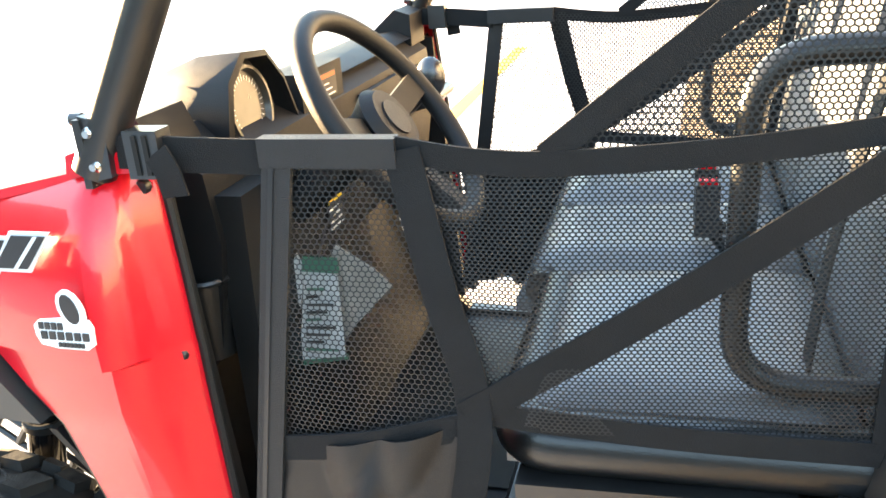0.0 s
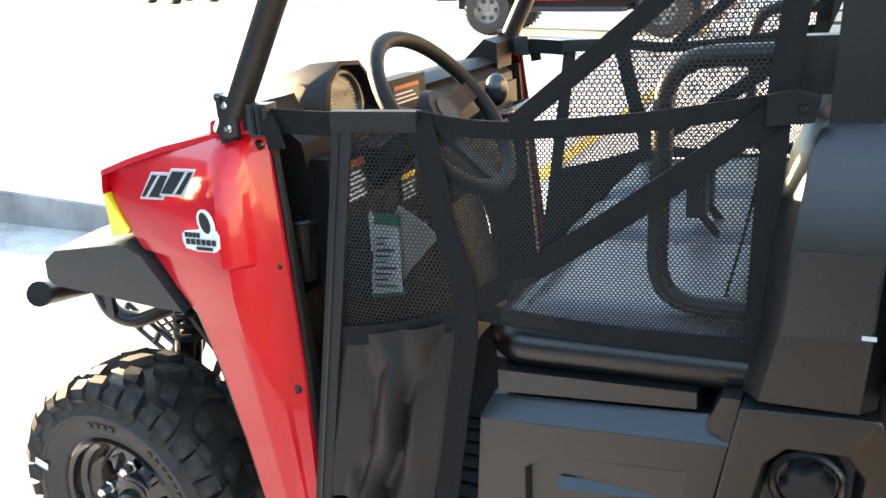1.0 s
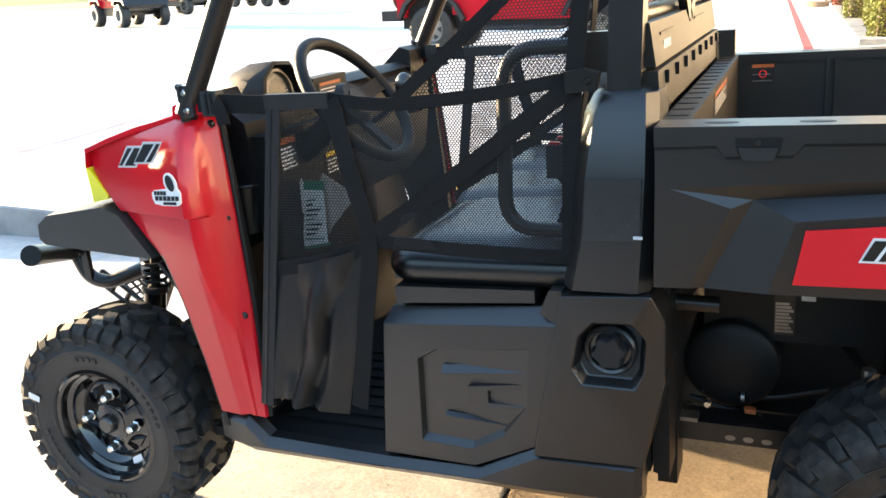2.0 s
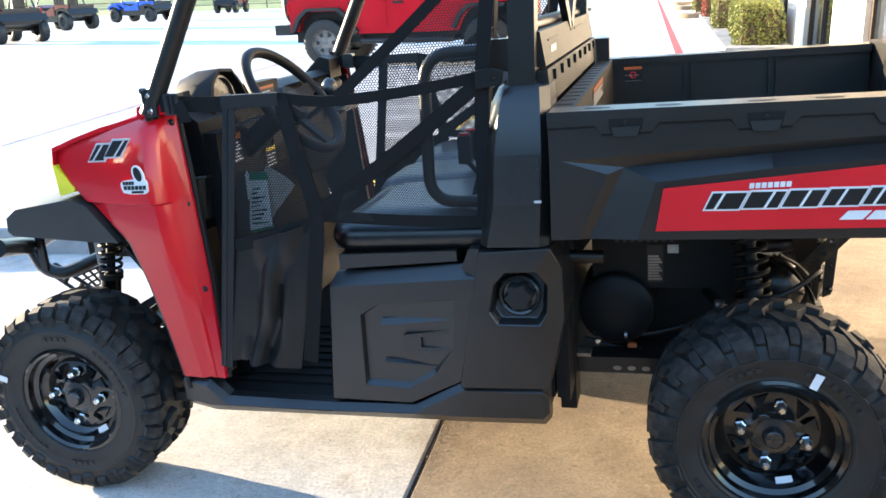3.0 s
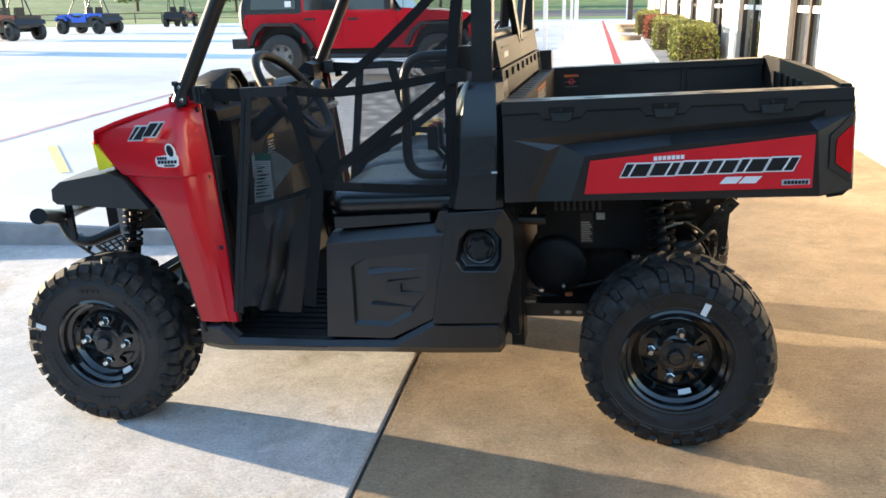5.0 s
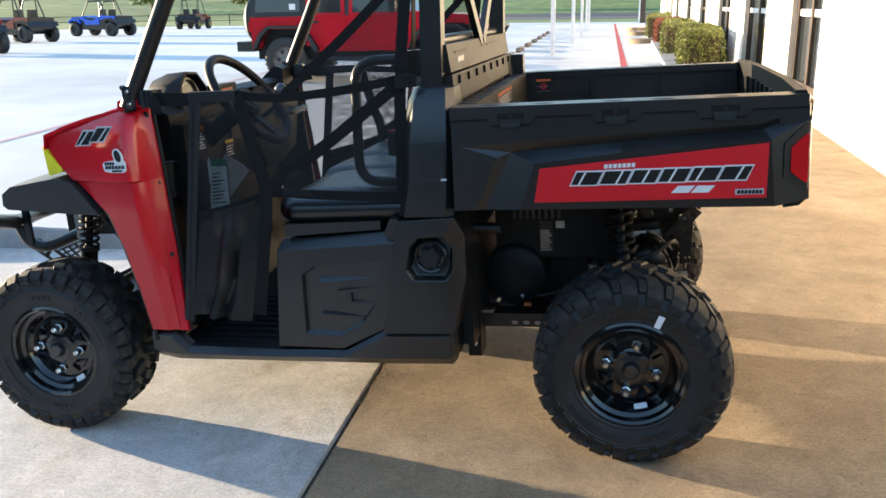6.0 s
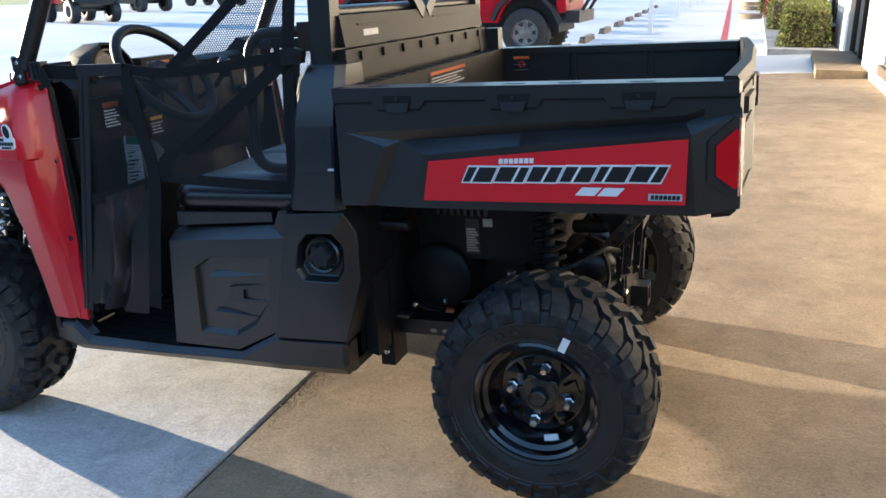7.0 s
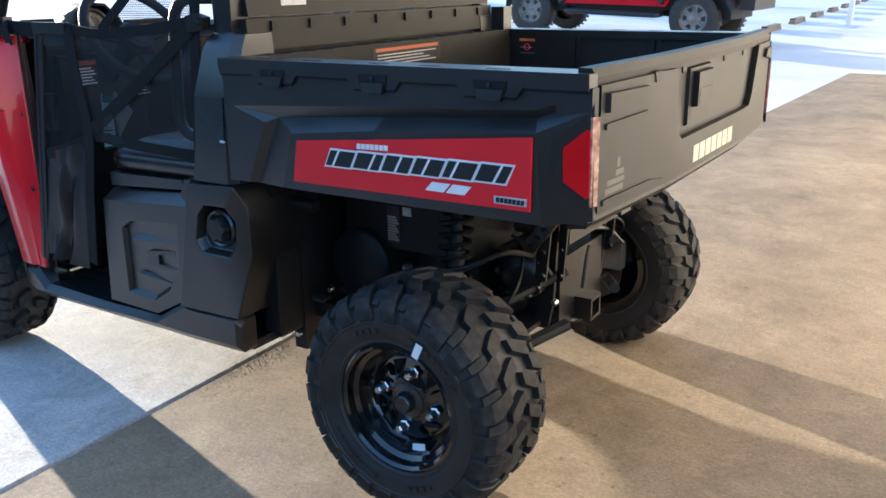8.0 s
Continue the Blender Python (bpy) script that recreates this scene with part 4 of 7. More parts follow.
shock((0.075, far(-0.44), 0.81), (0.015, far(-0.465), 0.43), 0.034, "front_shock", 6)
part("tie_bracket", boxb(-0.01, 0.022, -0.435, -0.427, 0.66, 0.80, 0.004), ALLOY, utv, "bare metal bracket")

# inner wheel arches
for S in (lambda y: y, far):
    bm = bmesh.new()
    grid = [[(x, S(y), z) for y in (-0.70, -0.66, -0.60)] for x, z in ((0.30, 0.80), (0.36, 0.72), (0.41, 0.55), (0.435, 0.36))]
    sheet(bm, grid, (0.012, 0, 0))
    part("wheel_arch", bm, DARK, utv)

# ---- rocker sill, floor, seat base, filler panel ----
bm = bmesh.new()
loops = []
sill = [(0.415, 0.398, 0.29), (0.505, 0.392, 0.285), (0.56, 0.338, 0.285), (0.9, 0.333, 0.288), (1.14, 0.340, 0.29), (1.285, 0.420, 0.295), (1.50, 0.422, 0.30), (1.515, 0.405, 0.315)]
for x, zt, zb in sill:
    yo = -0.722 if 1.2 < x < 1.51 else -0.712
    yo = -0.690 if x < 0.45 else yo
    loops.append([(x, yo + 0.022, zt), (x, yo, zt - 0.018), (x, yo, zb + 0.03), (x, yo + 0.03, zb), (x, -0.655, zb), (x, -0.655, zt)])
part("rocker_panel", bev(hull(bm, loops), 0.004, 2), PLASTIC, utv, "matt black plastic rocker panel", smooth=30)
loops = [[(p[0], far(p[1]), p[2]) for p in lp] for lp in loops]
part("rocker_panel", bev(hull(bmesh.new(), loops), 0.004, 2), PLASTIC, utv, "matt black plastic rocker panel", smooth=30)
part("floor_pan", boxb(0.36, 1.5, -0.656, far(-0.656), 0.295, 0.322, 0.005), DARK, utv)
for k in range(9):
    part("floor_rib", box(bmesh.new(), 0.50, 0.98, -0.56 + k * 0.055, -0.53 + k * 0.055, 0.322, 0.328), DARK, utv, smooth=0)
part("firewall", prismb([(0.40, 0.33), (0.46, 0.33), (0.33, 1.0), (0.27, 1.0)], -0.56, far(-0.56), 0.01), DARK, utv)


def base_side(S, name):
    """The panel below the seat: a sloping top edge and a recessed field whose lower lips catch the sky."""
    face = [(0.895, 0.345, -0.690), (1.13, 0.345, -0.695), (1.28, 0.42, -0.703), (1.338, 0.712, -0.702), (0.925, 0.682, -0.690)]
    top = [(1.322, 0.744, -0.668), (0.938, 0.714, -0.656)]
    field = [(1.000, 0.393, 0.014), (1.128, 0.390, 0.014), (1.208, 0.436, 0.010), (1.262, 0.510, 0.001), (1.276, 0.655, 0.001), (1.055, 0.632, 0.014), (1.006, 0.602, 0.014)]
    bm = bmesh.new()
    front = [bm.verts.new((x, S(y), z)) for x, z, y in face]
    crest = [bm.verts.new((x, S(y), z)) for x, z, y in top]
    edge = front[:4] + crest + front[4:]
    back = [bm.verts.new((v.co.x, S(-0.48), v.co.z)) for v in edge]
    lip = [-0.6905 - 0.032 * (x - 0.91) for x, z, d in field]
    rim = [bm.verts.new((x, S(y), z)) for (x, z, d), y in zip(field, lip)]
    floor = [bm.verts.new((lerp(x, 1.15, 0.05), S(y + d), z + (0.014 if z < 0.5 else -0.002))) for (x, z, d), y in zip(field, lip)]
    for loop in (front, rim):
        for i in range(len(loop)):
            bm.edges.new((loop[i], loop[(i + 1) % len(loop)]))
    bmesh.ops.triangle_fill(bm, use_beauty=True, edges=bm.edges[:])
    bm.faces.new((front[3], crest[0], crest[1], front[4]))
    bm.faces.new(back)
    bm.faces.new(floor)
    for lo, hi in ((edge, back), (rim, floor)):
        for i in range(len(lo)):
            j = (i + 1) % len(lo)
            bm.faces.new((lo[i], lo[j], hi[j], hi[i]))
    arm = prismb([(1.302, 0.738), (1.338, 0.714), (1.352, 0.79), (1.324, 0.79)], *sorted((S(-0.698), S(-0.60))), 0.004, 2)
    part("panel_arm", arm, PLASTIC, utv)
    return part(name, bev(bm, 0.003, 2, 20), PLASTIC, utv, "matt black moulded panel below the seat", smooth=12)


base = base_side(lambda y: y, "seat_base_panel")
base_side(far, "seat_base_panel")


def ridge(pts, w, y, parent, name, proud=0.006, material=PLASTIC):
    """A raised moulding along a line on a side panel."""
    bm = bmesh.new()
    P = [Vector((a, 0, b)) for a, b in pts]
    rings = []
    for i, p in enumerate(P):
        d = (P[min(i + 1, len(P) - 1)] - P[max(i - 1, 0)]).normalized()
        nn = Vector((-d.z, 0, d.x))
        rings.append([(p + nn * k * w + Vector((0, yy, 0))) for k, yy in ((-0.5, y + 0.004), (-0.42, y - proud), (-0.30, y - proud), (0.5, y + 0.004))])
    hull(bm, rings)
    return part(name, bm, material, parent, smooth=20)


ridge([(1.065, 0.582), (1.27, 0.604)], 0.020, -0.6900, base, "moulded_rib", 0.012)
ridge([(1.165, 0.512), (1.262, 0.520)], 0.016, -0.6905, base, "moulded_rib", 0.012)
ridge([(1.065, 0.470), (1.235, 0.462)], 0.009, -0.6890, base, "moulded_rib", 0.007)
bm = prism(bmesh.new(), [(1.125, 0.505), (1.128, 0.55), (1.255, 0.568), (1.252, 0.555), (1.175, 0.545), (1.175, 0.515), (1.245, 0.515), (1.235, 0.505)], -0.680, -0.701)
part("pull_handle", bev(bm, 0.002, 1), PLASTIC, base)
part("under_seat_ledge", prismb([(0.955, 0.728), (1.285, 0.750), (1.285, 0.778), (0.955, 0.768)], -0.672, -0.45, 0.006), PLASTIC, utv)


CAP_EDGE = [(1.392, 0.592), (1.502, 0.592), (1.520, 0.625), (1.524, 0.695), (1.498, 0.735), (1.418, 0.732), (1.388, 0.70), (1.372, 0.625)]
CAP_X, CAP_Z = 1.448, 0.660


def filler(S, near):
    outer = [(1.352, 0.786, -0.715), (1.535, 0.796, -0.715), (1.560, 0.735, -0.690), (1.562, 0.60, -0.690), (1.518, 0.415, -0.722), (1.282, 0.412, -0.728)]
    if near:
        bm = bmesh.new()
        front = [bm.verts.new((x, S(y), z)) for x, z, y in outer]
        back = [bm.verts.new((x, S(-0.45), z)) for x, z, y in outer]
        rim = [bm.verts.new((x, S(-0.718 if x < 1.51 else -0.706), z)) for x, z in CAP_EDGE]
        floor = [bm.verts.new((lerp(x, CAP_X, 0.16), S(-0.668 if z > CAP_Z else -0.690), lerp(z, CAP_Z, 0.16))) for x, z in CAP_EDGE]
        for loop in (front, rim):
            for i in range(len(loop)):
                bm.edges.new((loop[i], loop[(i + 1) % len(loop)]))
        bmesh.ops.triangle_fill(bm, use_beauty=True, edges=bm.edges[:])
        bm.faces.new(back)
        bm.faces.new(floor)
        for i in range(6):
            j = (i + 1) % 6
            bm.faces.new((front[i], front[j], back[j], back[i]))
        for i in range(8):
            j = (i + 1) % 8
            bm.faces.new((rim[i], rim[j], floor[j], floor[i]))
        bmesh.ops.recalc_face_normals(bm, faces=bm.faces[:])
        bm = bev(bm, 0.004, 2)
    else:
        bm = bev(prism(bmesh.new(), [(x, z) for x, z, y in outer], [S(y) for x, z, y in outer], S(-0.45)), 0.014, 3)
    p = part("filler_panel", bm, PLASTIC, utv, "matt black moulded panel round the fuel cap")
    loops = []
    for z, x0, x1, y in ((0.797, 1.350, 1.530, -0.706), (0.90, 1.372, 1.538, -0.706), (1.03, 1.382, 1.545, -0.701), (1.15, 1.396, 1.543, -0.668), (1.185, 1.412, 1.540, -0.648), (1.206, 1.436, 1.505, -0.618)):
        loops.append([(x0, S(-0.53), z), (x0, S(y + 0.032), z), (x0 + 0.026, S(y), z), (x1 - 0.022, S(y), z), (x1, S(y + 0.024), z), (x1, S(-0.53), z)])
    bm = hull(bmesh.new(), loops)
    u = part("pillar_cover", bev(bm, 0.005, 2), PLASTIC, utv, "matt black moulded pillar cover")
    bm = prism(bmesh.new(), [(1.402, 0.905), (1.513, 0.908), (1.518, 1.030), (1.412, 1.028)], [S(-0.7095), S(-0.7095), S(-0.7045), S(-0.7045)], S(-0.66))
    part("cover_inset", bev(bm, 0.006, 2), PLASTIC_SOFT, u)
    return p, u


fill, cover = filler(lambda y: y, True)
filler(far, False)
# knobbed cap standing in its pocket
bm = bmesh.new()
lathe(bm, [(0.056, -0.668), (0.055, -0.692), (0.050, -0.697), (0.044, -0.694), (0.042, -0.684), (0.0, -0.684)], 32, (CAP_X, 0, CAP_Z + 0.004))
ring = part("cap_collar", bm, PLASTIC_SOFT, fill)
bm = bmesh.new()
loops = []
for d, k in ((-0.684, 1.0), (-0.706, 0.97), (-0.713, 0.86)):
    loops.append([(CAP_X + math.cos(a) * k * (0.039 if i % 4 < 2 else 0.031), d, CAP_Z + 0.004 + math.sin(a) * k * (0.039 if i % 4 < 2 else 0.031)) for i, a in ((i, 2 * math.pi * i / 24) for i in range(24))])
part("fuel_cap", bev(hull(bm, loops), 0.003, 1), TAPE, fill, "black knobbed fuel cap")
part("cover_mark", box(bmesh.new(), 1.502, 1.520, -0.7125, -0.710, 0.912, 0.918), SILVER, cover, smooth=0)


# ---- cargo bed ----
def bed_side(S, name):
    P = {}

    def v(k, x, y, z):
        P[k] = bm.verts.new((x, S(y), z))

    bm = bmesh.new()
    v("a0", 1.545, -0.722, 1.110); v("a1", 2.540, -0.704, 1.110)
    v("l0", 1.545, -0.722, 1.018); v("u0", 1.572, -0.7219, 1.016); v("u1", 2.043, -0.713, 1.039); v("u2", 2.425, -0.706, 1.056); v("u3", 2.545, -0.700, 1.098)
    v("b1", 1.719, -0.708, 0.994); v("b2", 2.043, -0.703, 1.016); v("b3", 2.428, -0.698, 1.040); v("b4", 2.547, -0.694, 1.086)
    v("c1", 1.792, -0.742, 0.964); v("c2", 2.043, -0.744, 0.990); v("c3", 2.446, -0.742, 1.017); v("c4", 2.552, -0.702, 1.064)
    v("q0", 1.681, -0.720, 0.980); v("q1", 1.608, -0.720, 0.821); v("r1", 1.632, -0.709, 0.820)
    v("e0", 1.542, -0.722, 0.820); v("e2", 1.748, -0.742, 0.826); v("e3", 2.460, -0.740, 0.828); v("e4", 2.556, -0.701, 0.840)
    v("g0", 1.542, -0.65, 0.813); v("g4", 2.548, -0.64, 0.833)
    v("t0", 1.545, -0.65, 1.110); v("t1", 2.540, -0.63, 1.110)
    for f in (("a0", "a1", "u3", "u2", "u1", "u0", "l0"), ("l0", "u0", "q0", "q1", "e0"), ("u0", "b1", "q0"), ("u0", "u1", "b2", "b1"), ("u1", "u2", "b3", "b2"), ("u2", "u3", "b4", "b3"),
              ("q0", "b1", "r1", "q1"), ("b1", "c1", "e2", "r1"), ("b1", "b2", "c2", "c1"), ("b2", "b3", "c3", "c2"), ("b3", "b4", "c4", "c3"), ("c1", "c2", "c3", "e3", "e2"), ("c3", "c4", "e4", "e3"),
              ("e0", "q1", "r1", "e2", "e3", "e4", "g4", "g0"), ("a0", "a1", "t1", "t0")):
        bm.faces.new([P[k] for k in f])
    bev(bm, 0.0035, 2, 9)
    p = part(name, bm, PLASTIC, utv, "matt black moulded cargo bed side", smooth=6)
    part("inner_wall", boxb(1.55, 2.506, *sorted((S(-0.682), S(-0.650))), 0.84, 1.112, 0.006), PLASTIC, p)
    part("top_rail", prismb_plan([(1.545, -0.733), (2.543, -0.712), (2.549, -0.686), (2.506, -0.686), (2.506, -0.626), (1.545, -0.645)], 1.106, 1.133, S, 0.008, 3), PLASTIC, p)
    # dull dark ovals laid on the rail stand for the shade inside its sockets
    for k, x in enumerate((1.66, 1.82, 2.02, 2.16, 2.33)):
        bm = bmesh.new()
        loops = [[(x + 0.030 * math.cos(a) * s, S(-0.688) + 0.011 * math.sin(a) * s, z) for a in (2 * math.pi * i / 16 for i in range(16))] for s, z in ((1.0, 1.1325), (1.0, 1.1337))]
        part("rail_socket", hull(bm, loops), DARK, p, smooth=0)
    # stepped skirt below the rail, with the three tie-down latches
    q = [(1.545, 1.107), (1.545, 1.096), (1.655, 1.098), (1.668, 1.078), (1.785, 1.080), (1.800, 1.100), (1.955, 1.100), (1.968, 1.078), (2.085, 1.080), (2.100, 1.100), (2.245, 1.100), (2.258, 1.078), (2.385, 1.080), (2.400, 1.100), (2.542, 1.100), (2.544, 1.112)]
    ys = [S(lerp(-0.731, -0.712, (a - 1.545) / 0.98)) for a, _ in q]
    # dark strip peeping out below the skirt, drawn as its shadow line
    low = [(a, b) if b > 1.105 else (a + (0.004 if k in (3, 7, 11) else -0.004 if k in (4, 8, 12) else 0), b - 0.006) for k, (a, b) in enumerate(q)]
    part("skirt_gap", prism(bmesh.new(), low, [S(lerp(-0.7265, -0.7075, (a - 1.545) / 0.98)) for a, _ in low], S(-0.69)), DARK, p, smooth=0)
    bm = prism(bmesh.new(), q, ys, S(-0.69))
    part("rail_skirt", bev(bm, 0.0025, 1), PLASTIC, p)
    for x in (1.725, 2.027, 2.325):
        y = lerp(-0.731, -0.712, (x - 1.545) / 0.98) - 0.0015
        tr = [(x - 0.040, 1.112), (x + 0.040, 1.112), (x + 0.036, 1.088), (x + 0.026, 1.070), (x - 0.026, 1.070), (x - 0.036, 1.088)]
        # dull dark plate in place of the shade in the latch's recess
        bm = prism(bmesh.new(), tr, S(y - 0.001), S(y + 0.01))
        k = part("latch_pocket", bm, DARK, p, smooth=0)
        bm = prism(bmesh.new(), [(x - 0.033, 1.094), (x + 0.033, 1.094), (x + 0.026, 1.071), (x - 0.026, 1.071)], [S(y - 0.004), S(y - 0.004), S(y - 0.0055), S(y - 0.0055)], S(y + 0.004))
        part("latch", bev(bm, 0.002, 1), PLASTIC, k)
        part("latch_pin", lathe(bmesh.new(), [(0, -0.006), (0.005, -0.005), (0.006, 0.002)], 10, (x, S(y), 1.103)), STEEL, k)
    return p


near_bed = bed_side(lambda y: y, "bed_side")
far_bed = bed_side(far, "bed_side")


# coloured panel with its row of slanting blocks
def panel(S, parent):
    bm = prism(bmesh.new(), [(1.790, 0.848), (2.437, 0.855), (2.440, 1.008), (1.808, 0.949)], S(-0.7465), S(-0.7380))
    return part("side_panel", bev(bm, 0.0015, 1), RED_DECAL, parent, "red printed side panel")


red_panel = panel(lambda y: y, near_bed)
panel(far, far_bed)
slanted_blocks(1.893, 2.384, 0.895, 0.940, -0.7465, 6, 0.46, red_panel, "wordmark_block", rise=0.010, border=0.0042, gap=0.02, label="black block with a white outline", slit=True)
slanted_blocks(1.992, 2.082, 0.946, 0.958, -0.7465, 7, 0.1, red_panel, "maker_mark_block", rise=0.003, inner=None, gap=0.22)
slanted_blocks(2.178, 2.285, 0.872, 0.892, -0.7465, 2, 0.9, red_panel, "suffix_block", inner=None, gap=0.12)
bm = prism(bmesh.new(), [(2.354, 0.864), (2.430, 0.865), (2.430, 0.881), (2.354, 0.880)], -0.7460, -0.7477)
tag = part("model_plate", bm, SILVER, red_panel, "small silver plate", smooth=0)
slanted_blocks(2.358, 2.426, 0.8675, 0.8775, -0.7477, 7, 0.1, tag, "plate_bar", inner=None, outer=INK, gap=0.25)

# tail lamps on the drawn-in rear corner
def corner_y(x):
    return -0.742 + 0.385 * (x - 2.450)


for S in (lambda y: y, far):
    bed = near_bed if S(1) == 1 else far_bed
    part("corner_post", prismb_plan([(2.470, -0.704), (2.547, -0.703), (2.553, -0.686), (2.470, -0.686)], 0.836, 1.1055, S, 0.002, 1), PLASTIC, bed)
    lamp = [(2.482, 1.003), (2.540, 1.056), (2.547, 1.054), (2.549, 0.868), (2.544, 0.862), (2.482, 0.908)]
    bm = prism(bmesh.new(), lamp, [S(corner_y(x) - 0.003) for x, z in lamp], S(-0.66))
    bz = part("tail_light", bev(bm, 0.003, 2), INK, utv, "tail light with a red wraparound lens")
    lens = [(2.500, 0.990), (2.541, 1.026), (2.5475, 1.024), (2.549, 0.892), (2.543, 0.888), (2.501, 0.922)]
    bm = prism(bmesh.new(), lens, [S(corner_y(x) - 0.006) for x, z in lens], S(-0.66))
    part("lens", bev(bm, 0.002, 2), TAIL, bz, "red lens")
    bm = prismb_plan([(2.530, -0.7075), (2.5515, -0.7065), (2.5585, -0.687), (2.530, -0.687)], 0.870, 1.050, S, 0.003, 2)
    part("reflector", bm, CLEAR, bz, "pale reflector strip")

# floor, front wall with slotted top, tailgate
part("bed_floor", boxb(1.55, 2.54, -0.69, far(-0.67), 0.825, 0.855, 0.004), PLASTIC, utv)
bm = bmesh.new()
for k in range(14):
    y = lerp(-0.58, far(-0.58), k / 13)
    box(bm, 1.60, 2.52, y - 0.02, y + 0.02, 0.855, 0.863)
part("floor_rib", bm, PLASTIC, utv)
hw = part("bed_front_wall", boxb(1.545, 1.600, -0.70, far(-0.70), 0.83, 1.131, 0.006), PLASTIC_WARM, utv, "matt black bed front wall with a slotted top")
# dark pads on the top edge, drawn for the shade within its slots
for k in range(15):
    y = lerp(-0.57, far(-0.57), k / 14)
    part("top_slot", boxb(1.548, 1.590, y - 0.016, y + 0.016, 1.1305, 1.1325, 0.001, 1), DARK, hw)
for x in (1.87, 1.895, 2.17, 2.195):
    part("wall_rib", boxb(x - 0.006, x + 0.006, far(-0.650) - 0.012, far(-0.650) + 0.001, 0.86, 1.112, 0.003, 1), PLASTIC, far_bed)


def warning_label(x0, x1, z0, z1, y, parent, sgn=-1, top=ORANGE, rows=5, plane="y", bars=WHITE):
    """A printed label: backing, coloured head, bars of small print."""
    def slab(u0, u1, v0, v1, d):
        bm = bmesh.new()
        if plane == "y":
            box(bm, u0, u1, *sorted((y + sgn * (d - 0.0006), y + sgn * d)), v0, v1)
        else:
            box(bm, *sorted((y + sgn * (d - 0.0006), y + sgn * d)), u0, u1, v0, v1)
        return bm
    lab = part("warning_label", slab(x0, x1, z0, z1, 0.001), INK, parent, "printed warning label", smooth=0)
    h = z1 - z0
    w = x1 - x0
    part("label_head", slab(x0 + w * 0.04, x1 - w * 0.04, z1 - h * 0.22, z1 - h * 0.04, 0.0018), top, lab, smooth=0)
    for k in range(rows):
        a = z0 + h * (0.06 + 0.68 * k / rows)
        part("print_bar", slab(x0 + w * 0.06, x1 - w * (0.08 + 0.3 * ((k * 7) % 3) / 3), a, a + h * 0.055, 0.0018), bars, lab, smooth=0)
    return lab


bed_label = warning_label(1.640, 1.712, 1.040, 1.102, far(-0.650), far_bed, -1, rows=2, bars=VINYL)
ring = [(1.676 + 0.011 * math.cos(a), far(-0.650) - 0.0024, 1.068 + 0.011 * math.sin(a)) for a in (2 * math.pi * k / 20 for k in range(21))]
part("red_ring", tube(bmesh.new(), ring, 0.0018, 5, caps=False), RED_DECAL, bed_label)
warning_label(-0.17, 0.20, 1.062, 1.118, 1.600, hw, 1, rows=4, plane="x", bars=PAPER)



def folded(bm):
    """Cuts a gate part where the gate's ends begin to turn forward."""
    for y in (-0.290, far(-0.290)):
        bmesh.ops.bisect_plane(bm, geom=bm.verts[:] + bm.edges[:] + bm.faces[:], plane_co=(0, y, 0), plane_no=(0, 1, 0))
    return bm


gate = part("tailgate", folded(boxb(2.548, 2.5715, -0.684, far(-0.684), 0.835, 1.130, 0.008, 2)), PLASTIC_WARM, utv, "matt black moulded tailgate with a latch handle")
part("gate_cap", folded(prismb([(2.5475, 1.112), (2.582, 1.106), (2.586, 1.124), (2.576, 1.142), (2.5475, 1.1425)], -0.690, far(-0.690), 0.004, 2)), PLASTIC_WARM, gate)
part("gate_foot", folded(prismb([(2.530, 0.812), (2.572, 0.818), (2.592, 0.838), (2.586, 0.856), (2.530, 0.856)], -0.686, far(-0.686), 0.008, 3)), PLASTIC_WARM, gate)


def gate_block(pts, x0, x1, name, w=0.006, material=PLASTIC_WARM, parent=gate):
    """A raised form on the gate's outer face: pts in y and z."""
    bm = bmesh.new()
    a = [bm.verts.new((x0, y, z)) for y, z in pts]
    b = [bm.verts.new((x1, lerp(y, sum(p[0] for p in pts) / len(pts), 0.04), lerp(z, sum(p[1] for p in pts) / len(pts), 0.06))) for y, z in pts]
    n = len(pts)
    bm.faces.new(a)
    bm.faces.new(b[::-1])
    for i in range(n):
        j = (i + 1) % n
        bm.faces.new((a[i], b[i], b[j], a[j]))
    return part(name, bev(bm, w, 2), material, parent)


# outer skin with the sunk field round the latch
skin = [(-0.672, 0.842), (far(-0.672), 0.842), (far(-0.672), 1.108), (0.515, 1.108), (0.455, 0.965), (0.425, 0.935), (-0.225, 0.935), (-0.250, 0.950), (-0.290, 1.108), (-0.672, 1.108)]
bm = hull(bmesh.new(), [[(x, y, z) for y, z in skin] for x in (2.569, 2.5895)])
part("gate_skin", folded(bev(bm, 0.006, 2)), PLASTIC_WARM, gate)
gate_block([(-0.655, 1.092), (-0.46, 1.088), (-0.43, 1.075), (-0.43, 1.066), (-0.655, 1.052)], 2.588, 2.600, "gate_moulding")
gate_block([(-0.655, 1.030), (-0.45, 1.034), (-0.655, 1.018)], 2.588, 2.595, "gate_moulding", 0.002)
gate_block([(far(-0.655), 1.092), (far(-0.58), 1.090), (far(-0.56), 1.066), (far(-0.655), 1.052)], 2.588, 2.600, "gate_moulding")
gate_block([(-0.66, 0.862), (-0.34, 0.862), (-0.42, 0.874), (-0.66, 0.874)], 2.588, 2.594, "gate_moulding", 0.002)
gate_block([(-0.165, 1.100), (-0.165, 0.955), (0.010, 0.955), (0.010, 1.100)], 2.570, 2.580, "latch_frame", 0.002, DARK)
